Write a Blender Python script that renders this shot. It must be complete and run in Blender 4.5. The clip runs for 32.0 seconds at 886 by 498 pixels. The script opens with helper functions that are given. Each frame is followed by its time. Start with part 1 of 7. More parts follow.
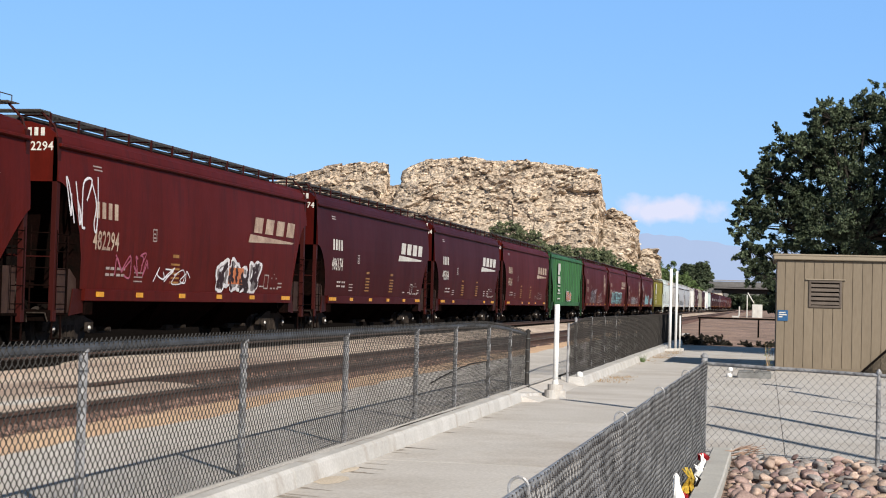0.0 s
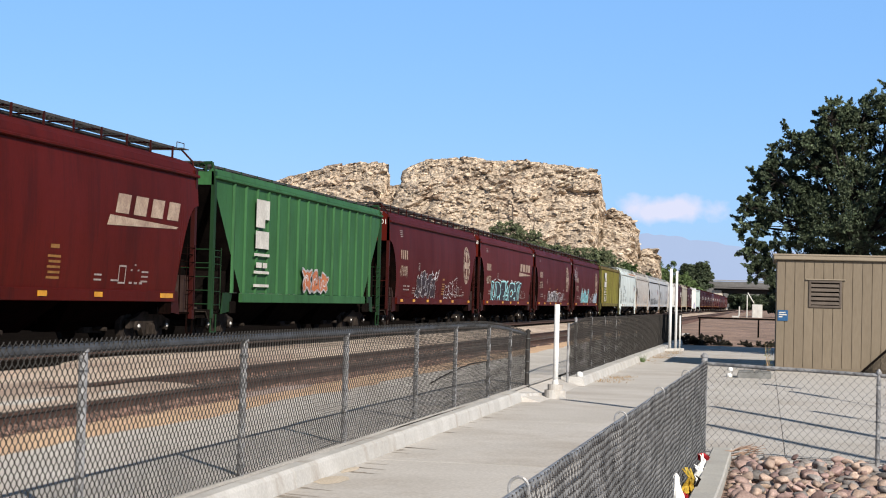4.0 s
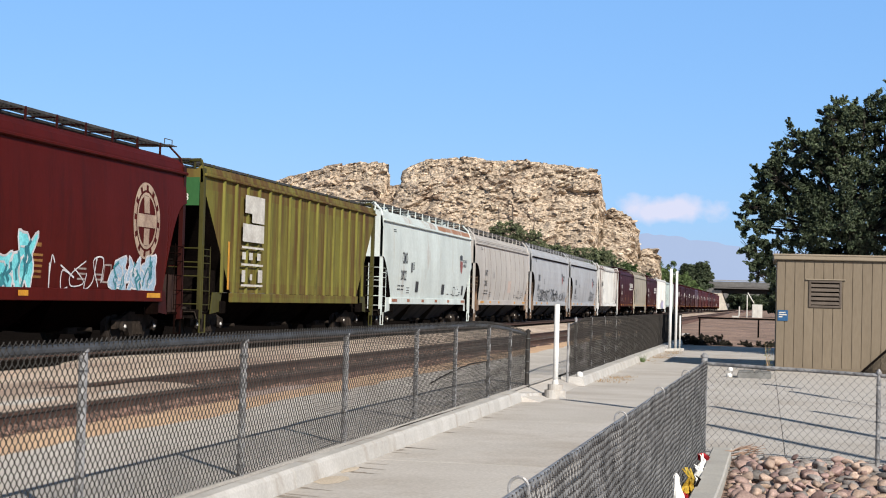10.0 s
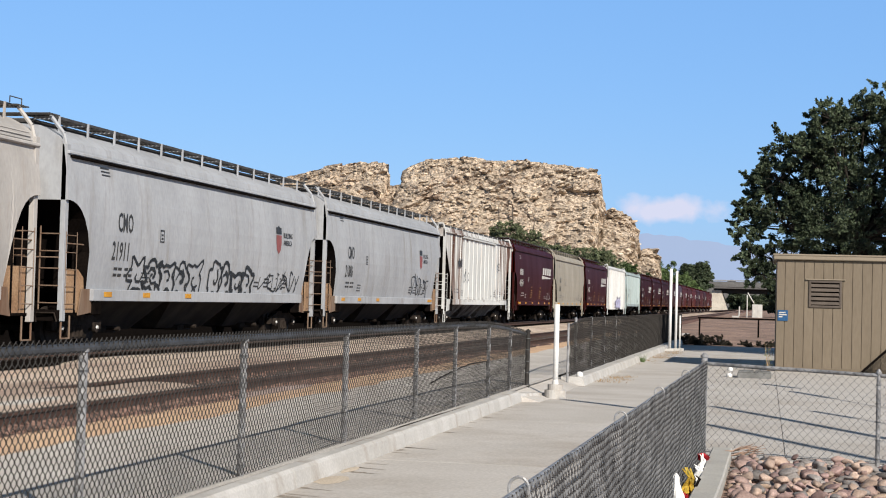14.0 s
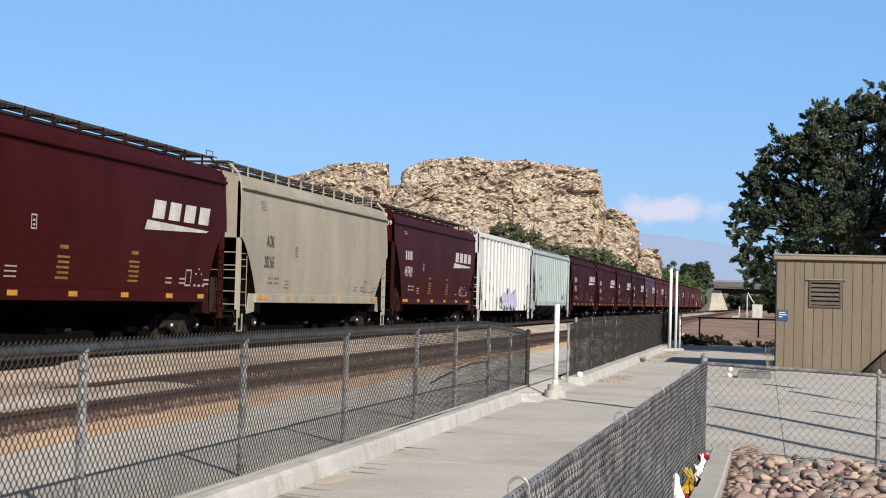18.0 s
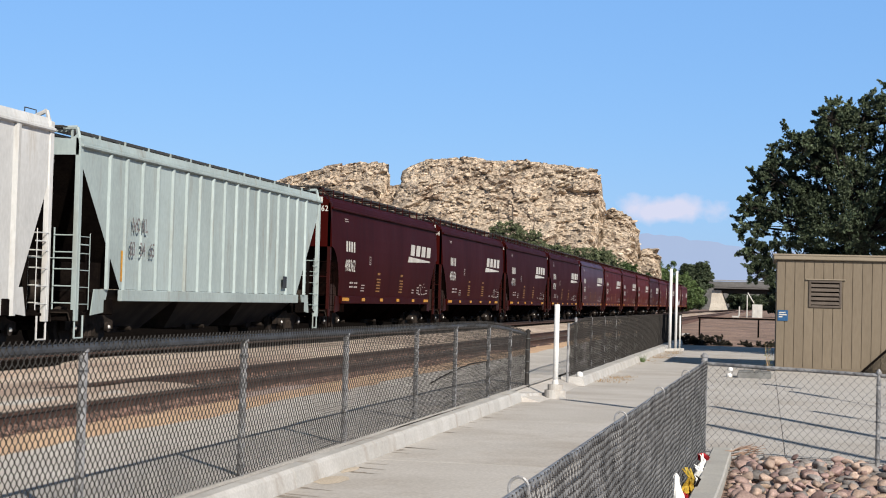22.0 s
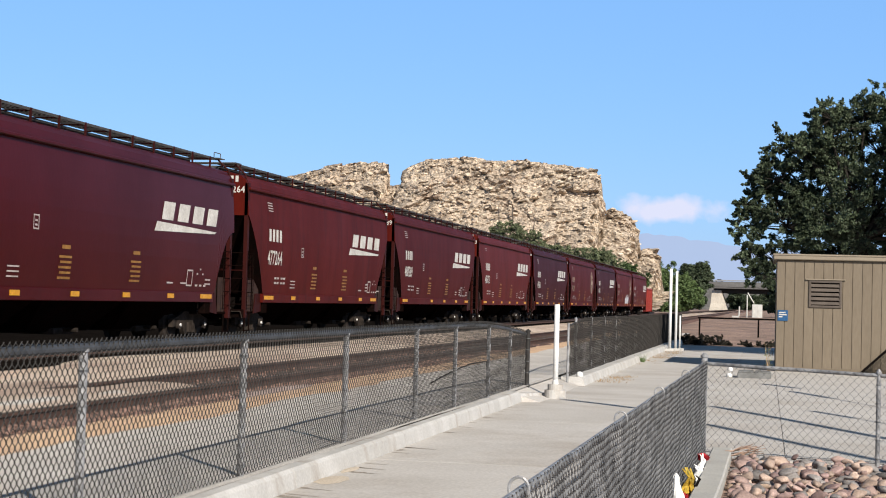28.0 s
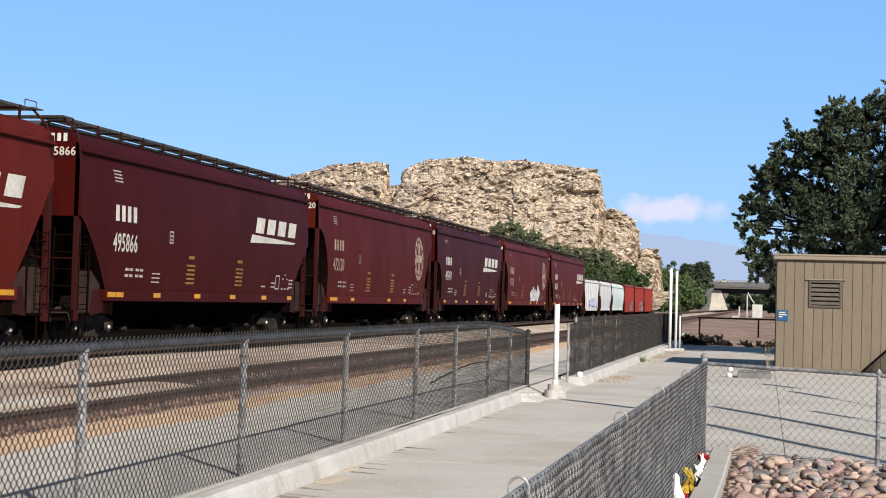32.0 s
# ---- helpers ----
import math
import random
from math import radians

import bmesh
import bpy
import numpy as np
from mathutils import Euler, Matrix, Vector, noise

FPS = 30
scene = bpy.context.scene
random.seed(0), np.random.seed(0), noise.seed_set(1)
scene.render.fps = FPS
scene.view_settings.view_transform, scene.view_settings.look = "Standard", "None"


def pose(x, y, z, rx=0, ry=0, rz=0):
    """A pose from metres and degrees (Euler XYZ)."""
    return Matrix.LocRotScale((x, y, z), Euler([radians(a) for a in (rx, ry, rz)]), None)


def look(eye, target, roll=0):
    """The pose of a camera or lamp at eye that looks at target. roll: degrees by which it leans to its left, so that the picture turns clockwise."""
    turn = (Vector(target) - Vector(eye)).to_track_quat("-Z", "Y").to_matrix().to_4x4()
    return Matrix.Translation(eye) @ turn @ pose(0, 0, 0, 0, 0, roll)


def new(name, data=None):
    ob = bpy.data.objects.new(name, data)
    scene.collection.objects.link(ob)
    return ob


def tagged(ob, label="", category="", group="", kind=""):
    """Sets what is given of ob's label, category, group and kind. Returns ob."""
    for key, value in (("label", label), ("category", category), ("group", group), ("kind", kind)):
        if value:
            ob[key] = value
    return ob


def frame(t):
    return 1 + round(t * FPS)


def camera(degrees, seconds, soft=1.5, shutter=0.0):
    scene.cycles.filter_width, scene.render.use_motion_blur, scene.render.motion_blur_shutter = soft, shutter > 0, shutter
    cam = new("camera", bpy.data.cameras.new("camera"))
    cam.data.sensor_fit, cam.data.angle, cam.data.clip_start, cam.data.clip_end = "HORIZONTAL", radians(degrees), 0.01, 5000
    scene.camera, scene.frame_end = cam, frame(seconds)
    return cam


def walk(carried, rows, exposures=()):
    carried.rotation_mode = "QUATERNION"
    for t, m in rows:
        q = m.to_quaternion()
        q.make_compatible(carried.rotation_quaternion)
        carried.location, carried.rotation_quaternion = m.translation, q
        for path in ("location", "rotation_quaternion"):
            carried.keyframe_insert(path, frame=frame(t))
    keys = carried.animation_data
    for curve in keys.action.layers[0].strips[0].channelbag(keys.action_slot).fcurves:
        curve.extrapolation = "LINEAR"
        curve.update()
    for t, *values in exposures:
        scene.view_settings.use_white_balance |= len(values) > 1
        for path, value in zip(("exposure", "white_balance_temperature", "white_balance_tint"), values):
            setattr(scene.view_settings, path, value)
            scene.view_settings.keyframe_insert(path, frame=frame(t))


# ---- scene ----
cam = camera(31.672, 32.0, soft=1.05)
EYE = (0.0, 0.0, 1.7)
YAW, PITCH, ROLL = 11.758, 1.833, 1.55
AIM = (-math.sin(radians(YAW)), math.cos(radians(YAW)), 1.7 + math.tan(radians(PITCH)))
VIEW = look(EYE, AIM, ROLL)
walk(cam, [(0, VIEW), (32, VIEW)], [(0, 0.51), (8, 0.50), (11, 0.43), (13, 0.38), (16.5, 0.40), (21, 0.33), (23.5, 0.47), (32, 0.51)])

# ---- light ----
SUN_EL = 31.0
SUN_H = (0.6, -0.8)
world = bpy.data.worlds.new("sky")
scene.world = world
world.use_nodes = True
wt = world.node_tree
wt.nodes.clear()
w_out = wt.nodes.new("ShaderNodeOutputWorld")
w_bg = wt.nodes.new("ShaderNodeBackground")
w_sky = wt.nodes.new("ShaderNodeTexSky")
w_sky.sky_type = "NISHITA"
w_sky.sun_disc = False
w_sky.sun_elevation = radians(SUN_EL)
w_sky.sun_rotation = math.atan2(SUN_H[0], SUN_H[1])
w_sky.air_density, w_sky.dust_density, w_sky.ozone_density = 1.0, 0.6, 2.0
w_bg.inputs["Strength"].default_value = 0.077
w_hue = wt.nodes.new("ShaderNodeHueSaturation")
w_hue.inputs["Saturation"].default_value = 1.15
w_tint = wt.nodes.new("ShaderNodeMix")
w_tint.data_type, w_tint.blend_type = "RGBA", "MULTIPLY"
w_tint.inputs[0].default_value = 1.0
w_tint.inputs[7].default_value = (0.92, 0.98, 1.10, 1)
# a low white cloud over the hills
w_tc = wt.nodes.new("ShaderNodeTexCoord")
w_map = wt.nodes.new("ShaderNodeMapping")
w_map.inputs["Location"].default_value = (0.0585 * 19, 0, -0.0605 * 75)
w_map.inputs["Scale"].default_value = (19, 0, 75)
w_len = wt.nodes.new("ShaderNodeVectorMath")
w_len.operation = "LENGTH"
w_cn = wt.nodes.new("ShaderNodeTexNoise")
w_cn.inputs["Scale"].default_value, w_cn.inputs["Detail"].default_value = 60.0, 6.0
w_sub = wt.nodes.new("ShaderNodeMath")
w_sub.operation = "MULTIPLY_ADD"
w_sub.inputs[1].default_value = 1.5
w_rng = wt.nodes.new("ShaderNodeMapRange")
w_rng.inputs["From Min"].default_value, w_rng.inputs["From Max"].default_value = 1.55, 1.05
w_cl = wt.nodes.new("ShaderNodeMix")
w_cl.data_type = "RGBA"
w_cl.inputs[7].default_value = (6.9, 7.2, 9.0, 1)
wt.links.new(w_tc.outputs["Generated"], w_map.inputs["Vector"])
wt.links.new(w_map.outputs[0], w_len.inputs[0])
wt.links.new(w_tc.outputs["Generated"], w_cn.inputs["Vector"])
wt.links.new(w_cn.outputs["Fac"], w_sub.inputs[0])
wt.links.new(w_len.outputs["Value"], w_sub.inputs[2])
wt.links.new(w_sub.outputs[0], w_rng.inputs["Value"])
wt.links.new(w_rng.outputs[0], w_cl.inputs[0])
wt.links.new(w_sky.outputs[0], w_hue.inputs["Color"])
wt.links.new(w_hue.outputs[0], w_tint.inputs[6])
w_even = wt.nodes.new("ShaderNodeMix")
w_even.data_type = "RGBA"
w_even.inputs[0].default_value = 0.6
w_even.inputs[7].default_value = (2.42, 5.28, 10.5, 1)
wt.links.new(w_tint.outputs[2], w_even.inputs[6])
# the sky deepens towards the zenith
w_xyz = wt.nodes.new("ShaderNodeSeparateXYZ")
w_zen = wt.nodes.new("ShaderNodeMapRange")
w_zen.inputs["From Min"].default_value, w_zen.inputs["From Max"].default_value = 0.19, 0.55
w_zen.inputs["To Min"].default_value, w_zen.inputs["To Max"].default_value = 0.0, 1.0
w_deep = wt.nodes.new("ShaderNodeMix")
w_deep.data_type, w_deep.blend_type = "RGBA", "MULTIPLY"
w_deep.inputs[7].default_value = (0.24, 0.20, 0.16, 1)
wt.links.new(w_tc.outputs["Generated"], w_xyz.inputs[0])
wt.links.new(w_xyz.outputs["Z"], w_zen.inputs["Value"])
wt.links.new(w_zen.outputs[0], w_deep.inputs[0])
wt.links.new(w_even.outputs[2], w_deep.inputs[6])
wt.links.new(w_deep.outputs[2], w_cl.inputs[6])
wt.links.new(w_cl.outputs[2], w_bg.inputs["Color"])
wt.links.new(w_bg.outputs[0], w_out.inputs["Surface"])
sun = new("sun", bpy.data.lights.new("sun", "SUN"))
sun.data.energy, sun.data.angle, sun.data.color = 5.0, radians(0.53), (1.0, 0.925, 0.82)
ce = math.cos(radians(SUN_EL))
sun.matrix_world = look((SUN_H[0] * ce * 50, SUN_H[1] * ce * 50, math.sin(radians(SUN_EL)) * 50), (0, 0, 0))

# ---- materials ----
def link_nodes(nt, *pairs):
    for a, b in pairs:
        nt.links.new(a, b)


def surface(name, col, col2=None, rough=0.7, metal=0.0, scale=2.0, grain=30.0, grain_amt=0.25, bump=0.15, bump_d=0.01,
            stretch=(1, 1, 1), dirt=None, dirt_amt=0.0, dirt_scale=1.0, dirt_stretch=(1, 1, 1), vary=0.0, rough2=None, coat=0.0, islands=False, spec=0.3):
    """A node material: two tones in large patches, a fine grain, optional dirt with its own stretch, and relief."""
    m = bpy.data.materials.new(name)
    m.use_nodes = True
    nt = m.node_tree
    N = nt.nodes
    bsdf = N["Principled BSDF"]
    tc = N.new("ShaderNodeTexCoord")
    info = N.new("ShaderNodeObjectInfo")
    addv = N.new("ShaderNodeVectorMath")
    addv.operation = "MULTIPLY_ADD"
    addv.inputs[1].default_value = (1, 1, 1)
    shift = N.new("ShaderNodeMath")
    shift.operation = "MULTIPLY"
    shift.inputs[1].default_value = 37.0
    link_nodes(nt, (info.outputs["Random"], shift.inputs[0]), (tc.outputs["Object"], addv.inputs[0]), (shift.outputs[0], addv.inputs[2]))
    mp = N.new("ShaderNodeMapping")
    mp.inputs["Scale"].default_value = stretch
    link_nodes(nt, (addv.outputs[0], mp.inputs["Vector"]))
    n1 = N.new("ShaderNodeTexNoise")
    n1.inputs["Scale"].default_value, n1.inputs["Detail"].default_value, n1.inputs["Roughness"].default_value = scale, 5.0, 0.6
    n2 = N.new("ShaderNodeTexNoise")
    n2.inputs["Scale"].default_value, n2.inputs["Detail"].default_value = grain, 4.0
    link_nodes(nt, (mp.outputs[0], n1.inputs["Vector"]), (mp.outputs[0], n2.inputs["Vector"]))
    ramp = N.new("ShaderNodeMapRange")
    ramp.inputs["From Min"].default_value, ramp.inputs["From Max"].default_value = 0.35, 0.65
    link_nodes(nt, (n1.outputs["Fac"], ramp.inputs["Value"]))
    mix = N.new("ShaderNodeMix")
    mix.data_type = "RGBA"
    mix.inputs[6].default_value = (*col, 1)
    mix.inputs[7].default_value = (*(col2 or [c * 0.8 for c in col]), 1)
    link_nodes(nt, (ramp.outputs[0], mix.inputs[0]))
    last = mix.outputs[2]
    if dirt:
        mp2 = N.new("ShaderNodeMapping")
        mp2.inputs["Scale"].default_value = dirt_stretch
        n3 = N.new("ShaderNodeTexNoise")
        n3.inputs["Scale"].default_value, n3.inputs["Detail"].default_value, n3.inputs["Roughness"].default_value = dirt_scale, 6.0, 0.65
        r3 = N.new("ShaderNodeMapRange")
        r3.inputs["From Min"].default_value, r3.inputs["From Max"].default_value = 0.62 - 0.3 * dirt_amt, 0.82 - 0.2 * dirt_amt
        mixd = N.new("ShaderNodeMix")
        mixd.data_type = "RGBA"
        mixd.inputs[7].default_value = (*dirt, 1)
        link_nodes(nt, (addv.outputs[0], mp2.inputs["Vector"]), (mp2.outputs[0], n3.inputs["Vector"]), (n3.outputs["Fac"], r3.inputs["Value"]),
                   (r3.outputs[0], mixd.inputs[0]), (last, mixd.inputs[6]))
        last = mixd.outputs[2]
    hsv = N.new("ShaderNodeHueSaturation")
    val = N.new("ShaderNodeMapRange")
    val.inputs["From Min"].default_value, val.inputs["From Max"].default_value = 0.3, 0.7
    val.inputs["To Min"].default_value, val.inputs["To Max"].default_value = 1 - grain_amt, 1 + grain_amt
    link_nodes(nt, (n2.outputs["Fac"], val.inputs["Value"]), (last, hsv.inputs["Color"]))
    vout = val.outputs[0]
    if vary:
        vr = N.new("ShaderNodeMapRange")
        vr.inputs["To Min"].default_value, vr.inputs["To Max"].default_value = 1 - vary, 1 + vary
        mul = N.new("ShaderNodeMath")
        mul.operation = "MULTIPLY"
        if islands:
            geo = N.new("ShaderNodeNewGeometry")
            link_nodes(nt, (geo.outputs["Random Per Island"], vr.inputs["Value"]))
        else:
            link_nodes(nt, (info.outputs["Random"], vr.inputs["Value"]))
        link_nodes(nt, (vr.outputs[0], mul.inputs[0]), (vout, mul.inputs[1]))
        vout = mul.outputs[0]
    link_nodes(nt, (vout, hsv.inputs["Value"]), (hsv.outputs[0], bsdf.inputs["Base Color"]))
    rr = N.new("ShaderNodeMapRange")
    rr.inputs["To Min"].default_value, rr.inputs["To Max"].default_value = rough, rough2 or min(1.0, rough + 0.15)
    link_nodes(nt, (n1.outputs["Fac"], rr.inputs["Value"]), (rr.outputs[0], bsdf.inputs["Roughness"]))
    bsdf.inputs["Metallic"].default_value = metal
    bsdf.inputs["Coat Weight"].default_value = coat
    bsdf.inputs["Specular IOR Level"].default_value = spec
    if bump:
        bp = N.new("ShaderNodeBump")
        bp.inputs["Strength"].default_value, bp.inputs["Distance"].default_value = bump, bump_d
        link_nodes(nt, (n2.outputs["Fac"], bp.inputs["Height"]), (bp.outputs[0], bsdf.inputs["Normal"]))
    return m


def car_paint(name, col, dirt, amt, rough=0.48, spec=0.07):
    c2 = [c * 0.78 for c in col]
    return surface(name, col, c2, rough, 0.0, 0.5, 14.0, 0.07, 0.05, 0.02, (1, 1, 0.5), dirt, amt, 1.6, (1, 1.6, 0.22), 0.06, spec=spec)


RED = car_paint("oxide_red_paint", (0.071, 0.0066, 0.0040), (0.036, 0.0048, 0.0033), 0.45)
RED_DARK = car_paint("dark_maroon_paint", (0.043, 0.0037, 0.0027), (0.023, 0.0031, 0.0025), 0.38, 0.44, 0.06)
RED_DEEP = car_paint("deep_maroon_paint", (0.032, 0.0026, 0.0020), (0.018, 0.0023, 0.0020), 0.38, 0.48, 0.04)
# darker copy of the car paint for posts and ladders
RED_POST = car_paint("dark_oxide_red_paint", (0.034, 0.0065, 0.0055), (0.016, 0.006, 0.005), 0.4)
RED_GLOSS = car_paint("glossy_maroon_paint", (0.050, 0.0032, 0.0032), (0.030, 0.003, 0.0032), 0.12, 0.32, 0.11)
RED_FADE = car_paint("faded_red_paint", (0.088, 0.0098, 0.0060), (0.049, 0.0075, 0.0052), 0.40)
GREEN = car_paint("leaf_green_paint", (0.036, 0.112, 0.042), (0.018, 0.045, 0.020), 0.32)
RUST_POST = car_paint("rusty_brown_grey_paint", (0.21, 0.15, 0.11), (0.12, 0.06, 0.035), 0.5, 0.6)
GREEN_D = car_paint("dark_green_paint", (0.014, 0.040, 0.017), (0.008, 0.016, 0.009), 0.4)
OLIVE_D = car_paint("dark_olive_paint", (0.06, 0.056, 0.018), (0.03, 0.026, 0.012), 0.4)
OLIVE = car_paint("weathered_olive_paint", (0.155, 0.145, 0.035), (0.055, 0.05, 0.018), 0.45, 0.6)
WHITE_C = car_paint("pale_mint_white_paint", (0.55, 0.61, 0.60), (0.40, 0.38, 0.33), 0.12)
BEIGE_C = car_paint("dusty_beige_paint", (0.44, 0.42, 0.40), (0.33, 0.28, 0.24), 0.22, 0.6)
SEAM_M = surface("dark_weld_seam", (0.10, 0.09, 0.08), (0.16, 0.14, 0.125), 0.7, 0.0, 2.0, 20.0, 0.2, 0.0)
BLUEGREY_C = car_paint("pale_blue_grey_paint", (0.385, 0.40, 0.425), (0.26, 0.25, 0.24), 0.32, 0.55)
RUSTY_C = car_paint("rust_streaked_white_paint", (0.62, 0.625, 0.60), (0.40, 0.28, 0.20), 0.22, 0.6)
TAN_C = car_paint("dusty_tan_paint", (0.335, 0.305, 0.25), (0.23, 0.195, 0.15), 0.2, 0.55)
CREAM_C = car_paint("off_white_paint", (0.55, 0.555, 0.55), (0.36, 0.32, 0.27), 0.2, 0.55)
MINT_C = car_paint("pale_grey_green_paint", (0.35, 0.415, 0.415), (0.25, 0.25, 0.22), 0.25, 0.5)
BRIGHT_RED = car_paint("bright_red_paint", (0.24, 0.032, 0.024), (0.2, 0.04, 0.03), 0.2, 0.4)
# grimy black for dark parts; under the cars it also holds painted shade
GRIME_SHADE = surface("grimy_shade_black_steel", (0.005, 0.004, 0.004), (0.009, 0.007, 0.006), 0.9, 0.0, 3.0, 25.0, 0.3, 0.2, spec=0.0)
TRUCK_M = surface("brown_dusty_cast_steel", (0.013, 0.010, 0.008), (0.036, 0.028, 0.023), 0.8, 0.0, 4.0, 30.0, 0.3, 0.2, spec=0.1)
WHEEL_M = surface("worn_wheel_steel", (0.020, 0.016, 0.014), (0.04, 0.032, 0.027), 0.7, 0.0, 4.0, 20.0, 0.2, 0.1, spec=0.1)
BEARING = surface("polished_bearing_cap", (0.62, 0.60, 0.56), (0.5, 0.48, 0.45), 0.4, 0.3, 4.0, 20.0, 0.1, 0.0)
GRATE_D = surface("dark_grating_steel", (0.045, 0.043, 0.042), (0.08, 0.075, 0.07), 0.6, 0.3, 5.0, 30.0, 0.2, 0.0)
GALV = surface("galvanised_steel", (0.36, 0.36, 0.365), (0.16, 0.16, 0.165), 0.45, 0.35, 6.0, 60.0, 0.2, 0.1, 0.004)
WIRE_L = surface("weathered_fence_wire", (0.042, 0.040, 0.039), (0.022, 0.021, 0.020), 0.6, 0.1, 6.0, 60.0, 0.2, 0.0)
WIRE = surface("galvanised_fence_wire", (0.19, 0.193, 0.20), (0.06, 0.062, 0.067), 0.40, 0.5, 6.0, 60.0, 0.2, 0.0)
WIRE_D = surface("dark_fence_wire", (0.038, 0.034, 0.032), (0.022, 0.020, 0.018), 0.6, 0.2, 6.0, 60.0, 0.2, 0.0)
STENCIL_Y = surface("dim_yellow_stencil", (0.26, 0.13, 0.03), (0.18, 0.08, 0.02), 0.5, 0.0, 3.0, 20.0, 0.2, 0.0)
DECAL_M = surface("soft_white_lettering", (0.42, 0.38, 0.36), (0.28, 0.22, 0.21), 0.55, 0.0, 2.0, 20.0, 0.2, 0.0)
DECAL_S = surface("dim_small_lettering", (0.30, 0.26, 0.24), (0.20, 0.15, 0.14), 0.6, 0.0, 2.0, 20.0, 0.2, 0.0)
# grimy dark red with the shade under red cars put into its colour
RED_GRIME_SHADE = surface("grimy_shade_red_steel", (0.008, 0.0035, 0.003), (0.004, 0.003, 0.0025), 0.9, 0.0, 3.0, 25.0, 0.3, 0.1, spec=0.0)
# dusty chute paint, darkened to hold the shade below the car body
CHUTE = surface("dusty_shade_dark_chute_paint", (0.036, 0.029, 0.024), (0.010, 0.008, 0.007), 0.75, 0.0, 1.5, 20.0, 0.2, 0.1, 0.01, (1, 1, 0.4))
DECAL_W = surface("white_lettering", (0.54, 0.53, 0.49), (0.40, 0.38, 0.35), 0.55, 0.0, 2.0, 20.0, 0.15, 0.0)
DECAL_T = surface("faded_tan_lettering", (0.36, 0.28, 0.21), (0.22, 0.15, 0.115), 0.6, 0.0, 2.0, 20.0, 0.2, 0.0)
DECAL_K = surface("black_lettering", (0.02, 0.022, 0.025), (0.045, 0.045, 0.045), 0.5, 0.0, 2.0, 20.0, 0.15, 0.0)
DECAL_R = surface("brown_orange_reflector", (0.30, 0.12, 0.06), (0.22, 0.09, 0.05), 0.5, 0.0, 3.0, 20.0, 0.15, 0.0)
DECAL_Y = surface("yellow_reflector", (0.55, 0.27, 0.02), (0.42, 0.19, 0.02), 0.4, 0.0, 3.0, 20.0, 0.15, 0.0)
SPRAY_CYAN = surface("cyan_spray_paint", (0.10, 0.47, 0.53), (0.22, 0.62, 0.66), 0.5, 0.0, 2.5, 20.0, 0.15, 0.0)
DUSTY_RED = surface("dusty_brown_red_plate", (0.022, 0.0095, 0.0075), (0.038, 0.021, 0.016), 0.75, 0.0, 3.0, 25.0, 0.25, 0.1, spec=0.2)
DUSTY_TAN = surface("dusty_orange_tan_plate", (0.34, 0.22, 0.13), (0.24, 0.14, 0.08), 0.75, 0.0, 2.0, 25.0, 0.25, 0.1, spec=0.2)
SPRAY_TEAL = surface("pale_teal_spray_paint", (0.26, 0.56, 0.60), (0.34, 0.66, 0.68), 0.5, 0.0, 2.5, 20.0, 0.15, 0.0)
SPRAY_W = surface("white_spray_paint", (0.60, 0.60, 0.62), (0.42, 0.40, 0.42), 0.55, 0.0, 2.5, 20.0, 0.2, 0.0)
SPRAY_G = surface("grey_spray_paint", (0.10, 0.09, 0.09), (0.20, 0.18, 0.18), 0.55, 0.0, 2.5, 20.0, 0.2, 0.0)
SPRAY_K = surface("black_spray_paint", (0.012, 0.014, 0.018), (0.025, 0.03, 0.035), 0.5, 0.0, 2.5, 20.0, 0.2, 0.0)
SPRAY_KR = surface("thin_black_spray_paint", (0.022, 0.006, 0.006), (0.014, 0.005, 0.006), 0.5, 0.0, 2.5, 20.0, 0.2, 0.0)
SPRAY_DT = surface("dark_teal_spray_paint", (0.02, 0.13, 0.17), (0.04, 0.22, 0.26), 0.5, 0.0, 2.5, 20.0, 0.2, 0.0)
SPRAY_P = surface("lilac_spray_paint", (0.50, 0.50, 0.72), (0.58, 0.56, 0.72), 0.55, 0.0, 2.5, 20.0, 0.2, 0.0)
SPRAY_PK = surface("faded_pink_spray_paint", (0.30, 0.08, 0.13), (0.22, 0.05, 0.08), 0.55, 0.0, 2.5, 20.0, 0.2, 0.0)
SPRAY_O = surface("orange_spray_paint", (0.42, 0.14, 0.05), (0.33, 0.10, 0.04), 0.55, 0.0, 2.5, 20.0, 0.2, 0.0)
SPRAY_B = surface("pale_blue_spray_paint", (0.24, 0.36, 0.48), (0.32, 0.44, 0.55), 0.5, 0.0, 2.5, 20.0, 0.2, 0.0)
RUST_BAND = surface("brown_rust", (0.22, 0.09, 0.05), (0.30, 0.15, 0.09), 0.8, 0.0, 3.0, 20.0, 0.25, 0.1)
SHIELD_R = surface("dull_red_decal", (0.26, 0.075, 0.07), (0.20, 0.07, 0.065), 0.5, 0.0, 2.0, 20.0, 0.1, 0.0)

CONCRETE = surface("pale_concrete", (0.50, 0.472, 0.442), (0.435, 0.408, 0.378), 0.85, 0.0, 0.7, 28.0, 0.12, 0.2, 0.006, (1, 1, 1), (0.37, 0.33, 0.29), 0.42, 0.5)
KERB_M = surface("kerb_concrete", (0.49, 0.478, 0.46), (0.40, 0.388, 0.37), 0.85, 0.0, 1.6, 40.0, 0.10, 0.3, 0.006, (1, 1, 1), (0.30, 0.26, 0.22), 0.28, 1.6, (1, 1.6, 0.5))
